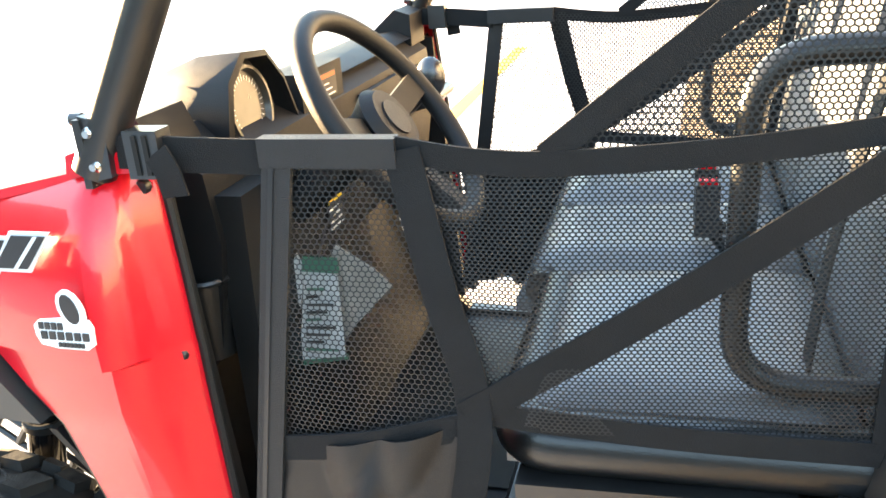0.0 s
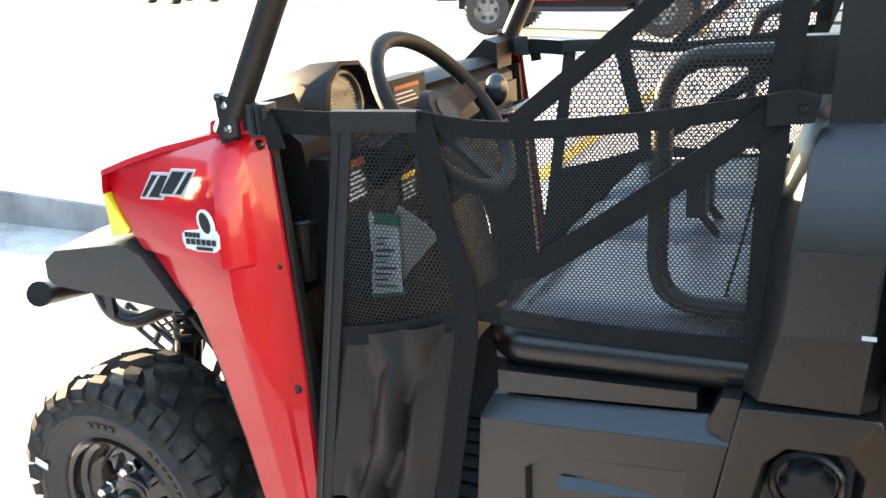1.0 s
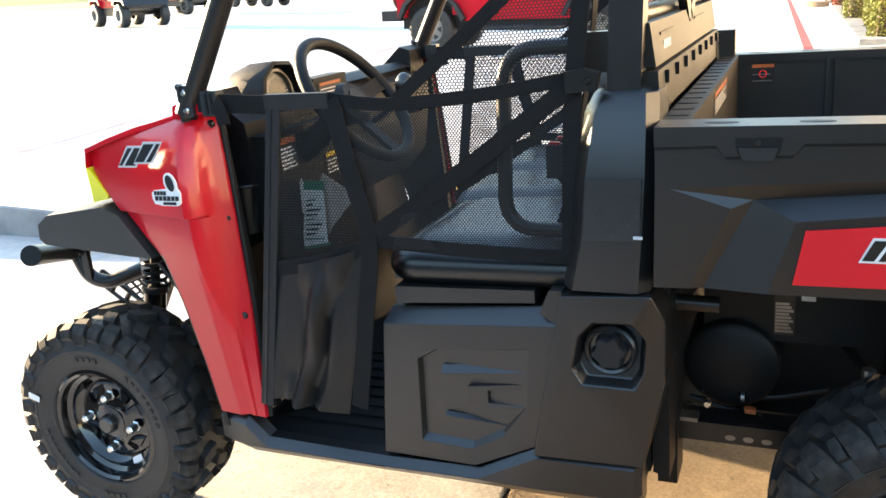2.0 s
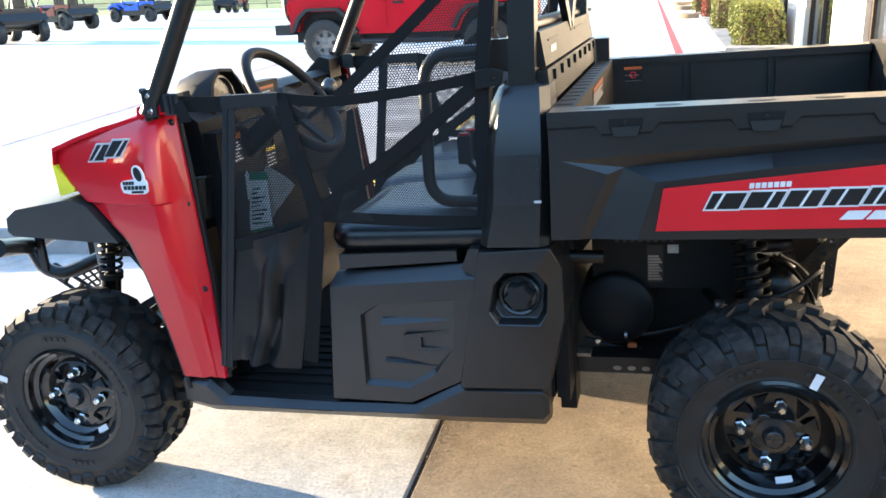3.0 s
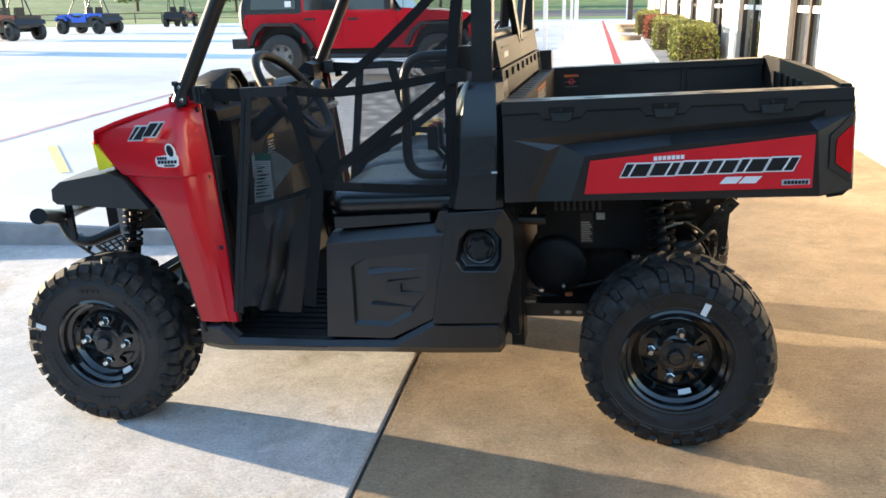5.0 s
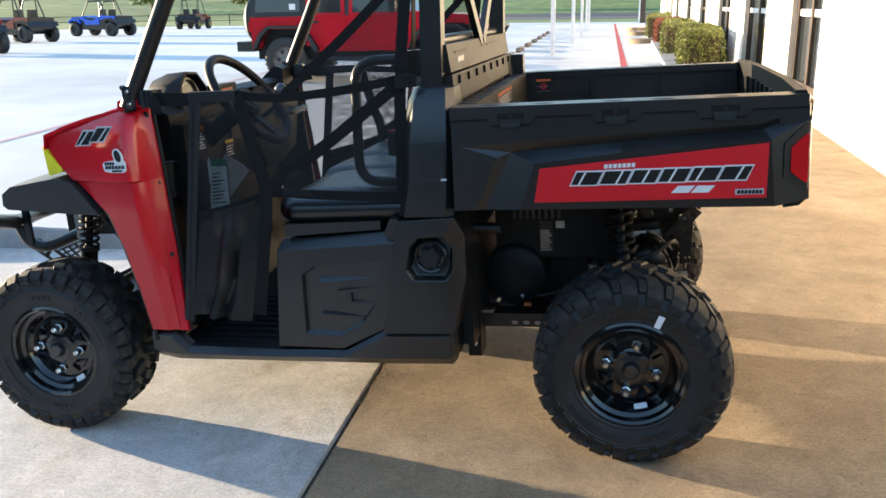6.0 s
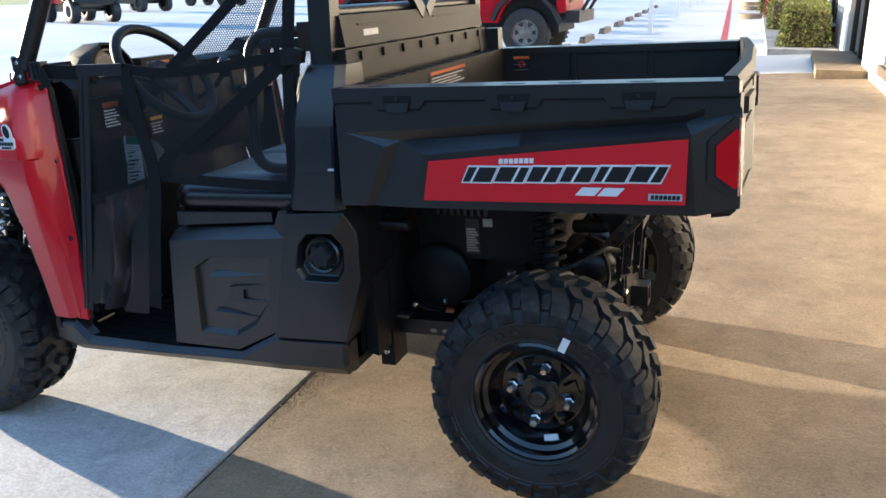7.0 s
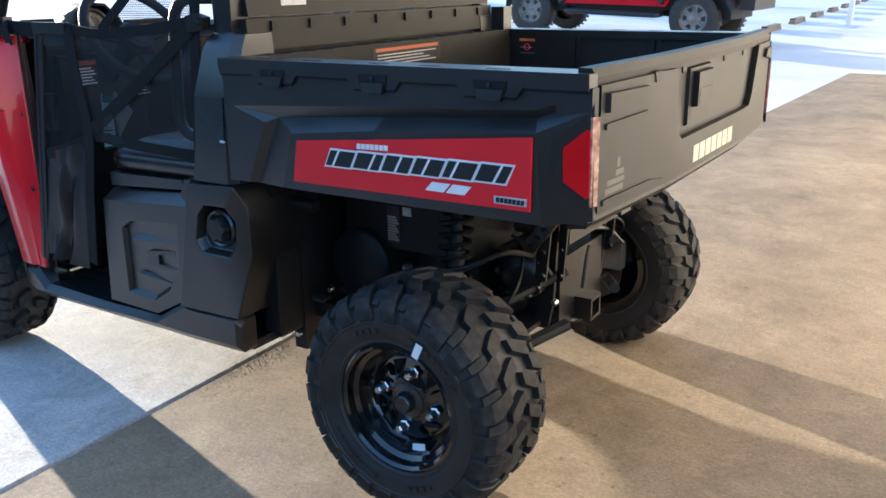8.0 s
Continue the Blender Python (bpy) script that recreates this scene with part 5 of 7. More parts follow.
gate_block([(-0.150, 1.094), (-0.150, 0.965), (-0.005, 0.965), (-0.005, 1.094)], 2.579, 2.581, "latch_recess", 0.0005, DARK)
gate_block([(-0.140, 1.088), (-0.140, 1.000), (-0.015, 1.000), (-0.015, 1.088)], 2.580, 2.596, "latch_handle", 0.004, DARK)
gate_block([(-0.128, 1.046), (-0.128, 1.006), (-0.027, 1.006), (-0.027, 1.046)], 2.595, 2.597, "handle_grip", 0.0005, DARK)
for y in (-0.40, -0.19, 0.16, 0.36):
    gate_block([(y - 0.022, 1.112), (y + 0.022, 1.112), (y + 0.012, 1.088), (y - 0.012, 1.088)], 2.588 if y < -0.3 else 2.570, 2.592 if y < -0.3 else 2.575, "hinge_notch", 0.001, DARK)
GATE_PRINT = mat("pale_gate_print", (0.46, 0.41, 0.33), 0.5)
for k in range(7):
    y = -0.126 + k * 0.0518
    gate_block([(y, 0.858), (y + 0.044, 0.858), (y + 0.044, 0.902), (y, 0.902)], 2.5893, 2.5905, "maker_mark_block", 0.0003, GATE_PRINT)
GHOST = mat("ghost_gate_print", (0.06, 0.054, 0.046), 0.5)
for y0, y1, z0, z1 in ((-0.640, -0.555, 0.880, 0.894), (-0.632, -0.550, 0.898, 0.910), (-0.595, -0.555, 0.914, 0.927), (-0.590, -0.575, 0.931, 0.953)):
    gate_block([(y0, z0), (y1, z0), (y1, z1), (y0, z1)], 2.5893, 2.5902, "gate_sticker", 0.0002, GHOST)
bm = bmesh.new()
for k in range(9):
    y = lerp(-0.45, far(-0.45), k / 8)
    box(bm, 2.540, 2.549, y - 0.022, y + 0.022, 0.90, 1.09)
part("gate_inner_rib", bev(bm, 0.004, 1), PLASTIC, gate)
for ob in [gate] + gate.children_recursive[:]:
    for v in ob.data.vertices:
        v.co.x -= 0.013 + 0.024 * max(0.0, (abs(v.co.y - YC) - 0.307) / 0.382)

# ---- cage, headboard ----
def bar(name, pts, r, label="", parent=None, n=12, material=STEEL):
    return part(name, tube(bmesh.new(), pts, r, n), material, parent or utv, label)


for S in (lambda y: y, far):
    bm = prism(bmesh.new(), [(1.440, 1.15), (1.505, 1.15), (1.520, 1.52), (1.500, 1.93), (1.440, 1.93), (1.455, 1.52)], [S(-0.640)] * 6, [S(-0.585)] * 6)
    pil = part("rear_pillar", bev(bm, 0.014, 3), STEEL, utv, "black steel rear cage post")
    if S(0) > 0.02:
        S = lambda y: far(y) - 0.06
    bar("front_pillar", fillet([(0.455, S(-0.680), 1.17), (0.645, S(-0.665), 1.515), (0.86, S(-0.62), 1.93), (1.45, S(-0.61), 1.95)], 0.12), 0.027, "black steel front cage tube")
    fp = part("pillar_clamp", boxb(0.456, 0.466, *sorted((S(-0.704), S(-0.655))), 1.155, 1.238, 0.003), STEEL, utv)
    part("clamp_plate", prismb([(0.460, 1.162), (0.492, 1.168), (0.494, 1.215), (0.478, 1.238), (0.462, 1.242)], *sorted((S(-0.700), S(-0.672))), 0.005, 3), PLASTIC_SOFT, fp)
    for x, z in ((0.474, 1.182), (0.474, 1.222)):
        part("clamp_bolt", lathe(bmesh.new(), [(0, -0.006), (0.0045, -0.006), (0.0055, -0.002), (0.008, 0.0), (0.008, 0.004)], 12, (x, S(-0.702), z)), ZINC, fp)
    for z in (1.185, 1.235):
        part("clamp_stud", tube(bmesh.new(), [(0.442, S(-0.684), z), (0.457, S(-0.684), z)], 0.008, 10), STEEL, fp)
bar("roof_bar", [(0.9, -0.61, 1.95), (0.9, far(-0.61), 1.95)], 0.024)
bar("roof_bar", [(1.47, -0.61, 1.95), (1.47, far(-0.61), 1.95)], 0.024)

hb = part("headboard", prismb([(1.505, 1.228), (1.530, 1.228), (1.518, 1.312), (1.500, 1.312)], -0.60, far(-0.60), 0.005), PLASTIC_WARM, utv, "black plastic headboard behind the seats")
part("headboard_lower", prismb([(1.508, 1.140), (1.540, 1.140), (1.536, 1.222), (1.508, 1.222)], -0.615, far(-0.615), 0.004), PLASTIC_WARM, hb)
for k in range(8):
    y = lerp(-0.52, far(-0.52), k / 7)
    part("headboard_bolt", boxb(1.533, 1.545, y - 0.010, y + 0.010, 1.190, 1.215, 0.002, 1), DARK, hb)
for y0, y1, z in ((-0.50, -0.30, 1.285), (-0.22, 0.0, 1.262), (0.0, 0.02, 1.285), (0.1, 0.35, 1.285), (0.42, 0.60, 1.265)):
    part("headboard_groove", box(bmesh.new(), 1.5205, 1.5245, y0, y1, z - 0.003, z + 0.003), DARK, hb, smooth=0)
bm = bmesh.new()
box(bm, 1.524, 1.5265, -0.47, -0.37, 1.245, 1.270)
part("headboard_sticker", bm, PAPER, hb, "small pale printed label", smooth=0)
bm = bmesh.new()
for a, b in (((-0.36, 1.62), (0.02, 1.30)), ((0.06, 1.30), (0.44, 1.62))):
    strap(bm, [(1.512, a[0], a[1]), (1.512, b[0], b[1])], 0.045, (0, 0, 1), 0.022)
part("cage_brace", bev(bm, 0.004, 1), STEEL, utv, "flat steel brace above the headboard")
bar("cage_cross_tube", [(1.47, -0.60, 1.32), (1.47, far(-0.60), 1.32)], 0.020)
part("bed_corner_post", boxb(1.535, 1.59, far(-0.62), far(-0.68), 1.12, 1.215, 0.006), PLASTIC, utv)


# ---- cab: dash, wheel, seats, bars ----
near = lambda y: y
dash = part("dashboard", prismb([(0.30, 1.12), (0.36, 1.165), (0.45, 1.175), (0.515, 1.125), (0.525, 1.02), (0.50, 0.86), (0.43, 0.78), (0.36, 0.78)], -0.545, far(-0.545), 0.014, 3), DASH, utv, "matt black moulded dashboard")
oct_p = [(-0.44, 1.15), (-0.42, 1.225), (-0.37, 1.262), (-0.29, 1.255), (-0.235, 1.205), (-0.19, 1.12), (-0.22, 1.08), (-0.42, 1.09)]
pod_rings = [[(x, lerp(y, -0.33, k), lerp(z, 1.165, k)) for y, z in oct_p] for x, k in ((0.36, 0.30), (0.43, 0.05), (0.505, 0.0), (0.508, 0.10), (0.478, 0.18))]
pod = part("gauge_pod", bev(hull(bmesh.new(), pod_rings), 0.003, 2), DASH, dash, "black instrument hood")
bm = lathe(bmesh.new(), [(0.0, 0.0), (0.056, 0.0), (0.060, -0.010), (0.066, -0.010), (0.068, 0.01)], 36)
bmesh.ops.transform(bm, matrix=pose(0.484, -0.335, 1.172, 0, 0, 90) @ pose(0, 0, 0, -6, 0, 0), verts=bm.verts[:])
g = part("gauge", bm, GAUGE, pod, "round instrument with a pale dial")
bm = bmesh.new()
for k in range(25):
    a = math.pi * (1.2 - 1.4 * k / 24)
    r0, r1 = 0.042, 0.050 if k % 4 else 0.053
    vs = [(math.cos(a - 0.012) * r0, -0.0012, math.sin(a - 0.012) * r0), (math.cos(a + 0.012) * r0, -0.0012, math.sin(a + 0.012) * r0), (math.cos(a + 0.012) * r1, -0.0012, math.sin(a + 0.012) * r1), (math.cos(a - 0.012) * r1, -0.0012, math.sin(a - 0.012) * r1)]
    poly(bm, vs)
bmesh.ops.transform(bm, matrix=pose(0.484, -0.335, 1.172, 0, 0, 90) @ pose(0, 0, 0, -6, 0, 0), verts=bm.verts[:])
part("dial_tick", bm, WHITE, g, smooth=0)
# shelf pockets, switches, grab bar, printed labels
for y0, y1, z0, z1 in ((-0.12, 0.02, 0.98, 1.08), (0.06, 0.30, 1.00, 1.11), (0.34, 0.58, 1.00, 1.10)):
    part("dash_pocket", boxb(0.512, 0.529, y0, y1, z0, z1, 0.006), DARK, dash)
part("label_ledge", boxb(0.46, 0.512, -0.19, 0.0, 1.12, 1.195, 0.008), DASH, dash)
warning_label(-0.165, -0.035, 1.135, 1.180, 0.5125, dash, 1, rows=3, plane="x")
part("dash_top_pad", prismb([(0.36, 1.168), (0.46, 1.178), (0.50, 1.160), (0.40, 1.150)], 0.0, 0.50, 0.006), DASH, dash)
part("dash_corner", prismb([(0.38, 1.16), (0.46, 1.228), (0.50, 1.215), (0.50, 1.14)], far(-0.47), far(-0.585), 0.008), DASH, dash)
part("dash_corner", prismb([(0.36, 1.14), (0.37, 1.192), (0.45, 1.210), (0.475, 1.15)], -0.575, -0.46, 0.008), DASH, dash)
part("grab_handle", tube(bmesh.new(), fillet([(0.52, 0.36, 1.02), (0.58, 0.36, 1.03), (0.58, 0.56, 1.03), (0.52, 0.56, 1.02)], 0.04), 0.014, 10), PLASTIC_SOFT, dash)
bm = tube(bmesh.new(), smooth_path([(0.53, 0.10, 1.02), (0.61, 0.10, 1.07), (0.65, 0.10, 1.11)]), 0.010, 8)
sh = part("gear_shifter", bm, STEEL, dash)
bm = bmesh.new()
bmesh.ops.create_uvsphere(bm, u_segments=16, v_segments=10, radius=0.034, matrix=pose(0.66, 0.10, 1.135) @ Matrix.Diagonal((0.9, 0.8, 1.2, 1)))
part("shifter_knob", bm, PLASTIC_SOFT, sh, "black moulded gear knob")
warning_label(-0.475, -0.395, 0.985, 1.075, 0.560, utv, 1, rows=6, plane="x")
warning_label(-0.25, -0.18, 0.93, 0.995, 0.560, utv, 1, top=YELLOW, rows=4, plane="x")
part("kick_panel", prismb([(0.515, 0.34), (0.54, 0.34), (0.559, 1.09), (0.51, 1.09)], -0.53, -0.20, 0.006), DARK, utv)
cup = part("cup_holder", lathe(bmesh.new(), [(0.040, -0.0), (0.030, -0.125), (0.0, -0.125)], 24), PLASTIC, utv, "round black cup holder")
for v in cup.data.vertices:
    x, y, z = v.co
    v.co = (0.475 + x, -0.525 + z, 0.965 + y)
part("cup_rim", tube(bmesh.new(), [(0.475 + 0.041 * math.cos(a), -0.525 + 0.041 * math.sin(a), 0.966) for a in (2 * math.pi * k / 24 for k in range(25))], 0.005, 6), PLASTIC, cup)


def steering():
    c = Vector((0.725, -0.335, 1.152))
    up = Vector((-0.60, 0, 0.80))
    ax = Vector((0.80, 0, 0.60))
    side = Vector((0, 1, 0))
    pts = [c + side * math.cos(a) * 0.183 + up * math.sin(a) * 0.183 for a in (2 * math.pi * k / 48 for k in range(49))]
    w = part("steering_wheel", tube(bmesh.new(), pts, 0.0165, 12, caps=False), DASH, utv, "black three-spoke steering wheel")
    for a in (0.15, math.pi - 0.15, -math.pi / 2):
        d = side * math.cos(a) + up * math.sin(a)
        bm = strap(bmesh.new(), [c - ax * 0.03 + d * 0.03, c - ax * 0.015 + d * 0.10, c + d * 0.176], 0.042, d.cross(ax), 0.012)
        part("spoke", bev(bm, 0.003, 1), DASH, w)
    hub = part("hub_pad", tube(bmesh.new(), [c - ax * 0.06, c - ax * 0.012, c + ax * 0.004], [0.040, 0.062, 0.050], 24), DASH, w, "black hub pad with a round emblem")
    part("hub_emblem", tube(bmesh.new(), [c + ax * 0.004, c + ax * 0.007], 0.030, 24), TAPE, hub)
    part("column", tube(bmesh.new(), [c - ax * 0.05, c - ax * 0.24], 0.034, 14), DARK, w)


steering()


def cushion(x0, x1, y0, y1, z0, z1, name, label, lean=0.0, parent=None):
    """A padded block: bowed top, rounded edges, piping round its rim."""
    bm = bmesh.new()
    nx, ny = 12, 12
    grid = []
    for i in range(nx + 1):
        row = []
        for j in range(ny + 1):
            u, v = i / nx, j / ny
            e = (1 - abs(2 * u - 1) ** 7) * (1 - abs(2 * v - 1) ** 8)
            dip = -0.012 * math.sin(math.pi * u) * math.sin(math.pi * v)
            x = lerp(x0, x1, u)
            row.append((x, lerp(y0, y1, v), z0 + (z1 - z0) * e ** 0.5 * (0.80 + 0.20 * u) + dip))
        grid.append(row)
    sheet(bm, grid, (0, 0, -0.022))
    return part(name, bm, VINYL, parent or utv, label, smooth=60)


seat = part("bench_seat", prismb([(0.97, 0.755), (1.36, 0.775), (1.36, 0.815), (0.97, 0.80)], -0.585, far(-0.60), 0.012, 2), DARK, utv, "grey-black vinyl bench seat")
cushion(0.938, 1.38, -0.632, -0.165, 0.795, 0.888, "seat_cushion", "grey-black vinyl seat cushion", parent=seat)
cushion(0.865, 1.38, -0.155, 0.185, 0.775, 0.885, "seat_cushion", "grey-black vinyl seat cushion", parent=seat)
cushion(0.865, 1.38, 0.195, far(-0.630), 0.775, 0.885, "seat_cushion", "grey-black vinyl seat cushion", parent=seat)
part("seat_roll", tube(bmesh.new(), fillet([(1.37, -0.624, 0.812), (0.955, -0.624, 0.806), (0.955, -0.18, 0.806)], 0.05, 6), 0.041, 16), SEATROLL, seat, "black vinyl edge roll")
part("seat_roll", tube(bmesh.new(), [(0.918, -0.16, 0.800), (0.918, far(-0.62), 0.800)], 0.034, 14), SEATROLL, seat, "black vinyl edge roll")
for y0, y1 in ((-0.60, -0.17), (-0.15, 0.18), (0.20, far(-0.60))):
    bm = hull(bmesh.new(), [[(1.36, y0, 0.84), (1.36, y1, 0.84), (1.46, y1, 0.84), (1.46, y0, 0.84)], [(1.385, y0 - 0.004, 1.05), (1.385, y1 + 0.004, 1.05), (1.47, y1, 1.05), (1.47, y0, 1.05)], [(1.425, y0 + 0.03, 1.285), (1.425, y1 - 0.03, 1.285), (1.48, y1 - 0.04, 1.285), (1.48, y0 + 0.04, 1.285)]])
    part("backrest", bev(bm, 0.025, 3), VINYL, seat)
for y in (-0.12, -0.03):
    bk = part("belt_buckle", boxb(1.170, 1.210, y - 0.018, y + 0.018, 0.90, 0.99, 0.005), INK, utv, "black belt buckle with a red button")
    part("buckle_button", boxb(1.175, 1.205, y - 0.012, y + 0.012, 0.990, 0.996, 0.002, 1), TAIL, bk)
    part("buckle_stalk", tube(bmesh.new(), [(1.24, y, 0.85), (1.193, y, 0.91)], 0.009, 8), WEB, bk)
for S in (near, far):
    bar("hip_bar", fillet([(1.46, S(-0.555), 1.275), (1.212, S(-0.575), 1.275), (1.204, S(-0.595), 0.892), (1.40, S(-0.60), 0.892)], 0.075, 7), 0.0165, "black steel hip restraint bar")
    part("bar_bracket", boxb(1.375, 1.46, *sorted((S(-0.58), S(-0.54))), 1.22, 1.30, 0.005), PLASTIC, utv)
    bm = strap(bmesh.new(), smooth_path([(1.40, S(-0.50), 1.62), (1.385, S(-0.47), 1.35), (1.33, S(-0.45), 1.02), (1.30, S(-0.52), 0.87)]), 0.045, (0, 1, 0), 0.003)
    part("shoulder_belt", bm, WEB, utv)


# ---- side nets ----
def inside(p, pg):
    x, z = p
    c = False
    n = len(pg)
    for i in range(n):
        x1, z1 = pg[i]
        x2, z2 = pg[(i + 1) % n]
        if (z1 > z) != (z2 > z) and x < (x2 - x1) * (z - z1) / (z2 - z1) + x1:
            c = not c
    return c


def net_y(x, z):
    """The net's bow: tight at its front tape, slack in the middle."""
    u, v = (x - 0.60) / 0.80, (z - 0.40) / 0.80
    bow = 0.020 * math.sin(math.pi * max(0, min(1, u))) * math.sin(math.pi * max(0, min(1, v)))
    return -0.668 - 0.024 * (1 - v) - bow + 0.045 * max(0, u - 0.5) + 0.003 * math.sin(x * 21 + z * 9)


def hung(x, z):
    """A point of the net's flat pattern, drawn back and up as it hangs between its anchors."""
    v = (z - 0.35) / 0.84
    pull = 1 - 0.7 * max(0, min(1, (x - 0.9) / 0.5))
    return x + (0.03 + 0.046 * v) * pull, z + 0.007 + 0.11 * (1.19 - z) * pull


def hex_net(pg, pitch, S, thread=0.115, sz=0.92):
    """Knitted net: every mesh is a six-sided hole with a thread round it."""
    verts, faces = [], []
    x0, x1 = min(p[0] for p in pg), max(p[0] for p in pg)
    z0, z1 = min(p[1] for p in pg), max(p[1] for p in pg)
    R = pitch / math.sqrt(3)
    row = 0
    z = z0
    while z < z1:
        x = x0 + (pitch / 2 if row % 2 else 0)
        while x < x1:
            if inside((x, z), pg):
                b = len(verts)
                for rr in (R, R * (1 - thread * 1.6)):
                    for k in range(6):
                        a = math.pi / 6 + k * math.pi / 3
                        px, pz = x + rr * math.cos(a), z + rr * math.sin(a) * sz
                        verts.append((px, S(net_y(px, pz)), pz))
                for k in range(6):
                    j = (k + 1) % 6
                    faces.append((b + k, b + j, b + 6 + j, b + 6 + k))
            x += pitch
        z += R * 1.5 * sz
        row += 1
    me = bpy.data.meshes.new("net_mesh")
    me.from_pydata(verts, [], faces)
    me.materials.append(NETTING)
    return me


def side_net(S, pitch):
    t = thing("side_net", "black nylon side net with webbing straps", "safety net", TILT @ pose(1.03, -0.70, 0, 0, 0, 1.8) @ pose(-1.03, 0.70, 0), group="side nets")
    front = [(0.600, 0.745), (0.855, 0.825), (0.815, 1.01), (0.770, 1.190), (0.632, 1.185)]
    low = [(0.855, 0.825), (1.345, 0.835), (1.345, 1.205), (1.16, 1.185), (0.95, 1.172), (0.84, 1.180), (0.770, 1.190), (0.815, 1.01)]
    high = [(0.96, 1.185), (1.16, 1.20), (1.345, 1.225), (1.395, 1.52), (1.33, 1.50), (1.19, 1.385)]
    for pg, size, squat, cord in ((front, 1.04, 0.90, 0.13), (low, 0.86, 0.72, 0.21), (high, 1.0, 0.88, 0.17)):
        pg = [hung(*p) for p in pg]
        ob = new("net_mesh", hex_net(pg, pitch * size, S, cord, squat))
        ob.parent = t
        tagged(ob, "open knitted nylon mesh")

    def band(name, pts, w, up=(0, 0, 1), label="", lift=0.004, thick=0.004):
        pts = [hung(*p) for p in pts]
        P = smooth_path([(x, S(net_y(x, z) - lift), z) for x, z in pts], 5) if len(pts) > 2 else [(lerp(pts[0][0], pts[1][0], k / 8), S(net_y(lerp(pts[0][0], pts[1][0], k / 8), lerp(pts[0][1], pts[1][1], k / 8)) - lift), lerp(pts[0][1], pts[1][1], k / 8)) for k in range(9)]
        return part(name, strap(bmesh.new(), P, w, up, thick), TAPE if name == "front_tape" else WEB, t, label)

    tape = band("front_tape", [(0.622, 1.185), (0.590, 0.80), (0.548, 0.335)], 0.036, (1, 0, 0), "dark grey stiffened front tape", 0.007, 0.008)
    part("tape_seam", strap(bmesh.new(), [(x - 0.006, S(net_y(x, z) - 0.0125), z) for x, z in (hung(*p) for p in ((0.622, 1.18), (0.590, 0.80), (0.549, 0.34)))], 0.006, (1, 0, 0), 0.001), INK, tape)
    bm = boxb(0.676, 0.840, *sorted((S(-0.682), S(-0.660))), 1.176, 1.210, 0.006, 2)
    part("top_lip", bm, TAPE, t, "stiffened grey top edge")
    band("strap", [(0.76, 1.190), (0.85, 1.176), (0.95, 1.172), (1.16, 1.188), (1.37, 1.215)], 0.028)
    band("strap", [(0.93, 1.180), (1.19, 1.385), (1.45, 1.60)], 0.029, (0, 0, 1))
    band("strap", [(0.770, 1.190), (0.815, 1.01), (0.860, 0.84), (0.845, 0.62), (0.815, 0.365)], 0.042, (1, 0, 0), "", 0.008)
    band("strap", [(0.850, 0.835), (1.10, 1.02), (1.37, 1.215)], 0.038, (0, 0, 1), "", 0.009)
    band("strap", [(0.585, 0.738), (0.72, 0.772), (0.855, 0.818)], 0.036, (0, 0, 1))
    band("strap", [(0.855, 0.838), (1.10, 0.832), (1.345, 0.832)], 0.030, (0, 0, 1))
    band("strap", [(1.345, 0.825), (1.350, 1.20), (1.395, 1.56)], 0.036, (1, 0, 0), "", 0.006)
    tab = part("net_anchor", prismb([(1.365, 1.19), (1.425, 1.195), (1.432, 1.228), (1.395, 1.238), (1.365, 1.232)], *sorted((S(-0.668), S(-0.640))), 0.006), DARK, t)
    part("anchor_bolt", lathe(bmesh.new(), [(0, -0.004), (0.005, -0.004), (0.007, 0.0)], 12, (1.41, S(-0.669), 1.214)), DARK, tab)
    # buckled strap to the cage
    part("tie_strap", strap(bmesh.new(), [(0.50, S(-0.690), 1.198), (0.58, S(-0.690), 1.194), (0.69, S(-0.672), 1.186)], 0.042, (0, 0, 1), 0.004), WEB, t)
    bk = part("strap_buckle", boxb(0.520, 0.564, *sorted((S(-0.704), S(-0.674))), 1.168, 1.225, 0.005), PLASTIC_SOFT, t, "black side-release buckle")
    part("buckle_slot", boxb(0.532, 0.538, *sorted((S(-0.7065), S(-0.702))), 1.173, 1.220, 0.001, 1), DARK, bk)
    part("buckle_slot", boxb(0.546, 0.552, *sorted((S(-0.7065), S(-0.702))), 1.173, 1.220, 0.001, 1), DARK, bk)
    part("strap_tail", strap(bmesh.new(), [(0.560, S(-0.704), 1.20), (0.574, S(-0.708), 1.178), (0.578, S(-0.706), 1.148)], 0.034, (1, 0, 0.3), 0.003), WEB, bk)
    # solid lower cloth, creased and hanging
    grid = []
    for i in range(45):
        v = i / 44
        row = []
        for j in range(37):
            u = j / 36
            xl, xr = lerp(0.590, 0.553, v), lerp(0.852, 0.800 - 0.02 * v, v)
            zt = lerp(0.738, 0.818, u)
            zb = lerp(0.352, 0.335, u) + 0.028 * math.sin(math.pi * u) * (1 - u)
            x, z = hung(lerp(xl, xr, u), lerp(zt, zb, v))
            slack = math.sin(math.pi * u) ** 0.6
            fold = 0.020 * math.sin(u * 7.5 + v * 1.6) * slack * (0.3 + v)
            fold += 0.016 * (1 - abs(((u * 2.6 + v * 0.9 + 0.2 * math.sin(v * 5)) % 1) * 2 - 1)) ** 2 * slack * (0.25 + v)
            fold += 0.014 * noise.noise(Vector((x * 22, z * 3, 0.3))) * slack
            row.append((x, S(net_y(x, z) - 0.004 - abs(fold) * 1.25 + 0.6 * fold), z))
        grid.append(row)
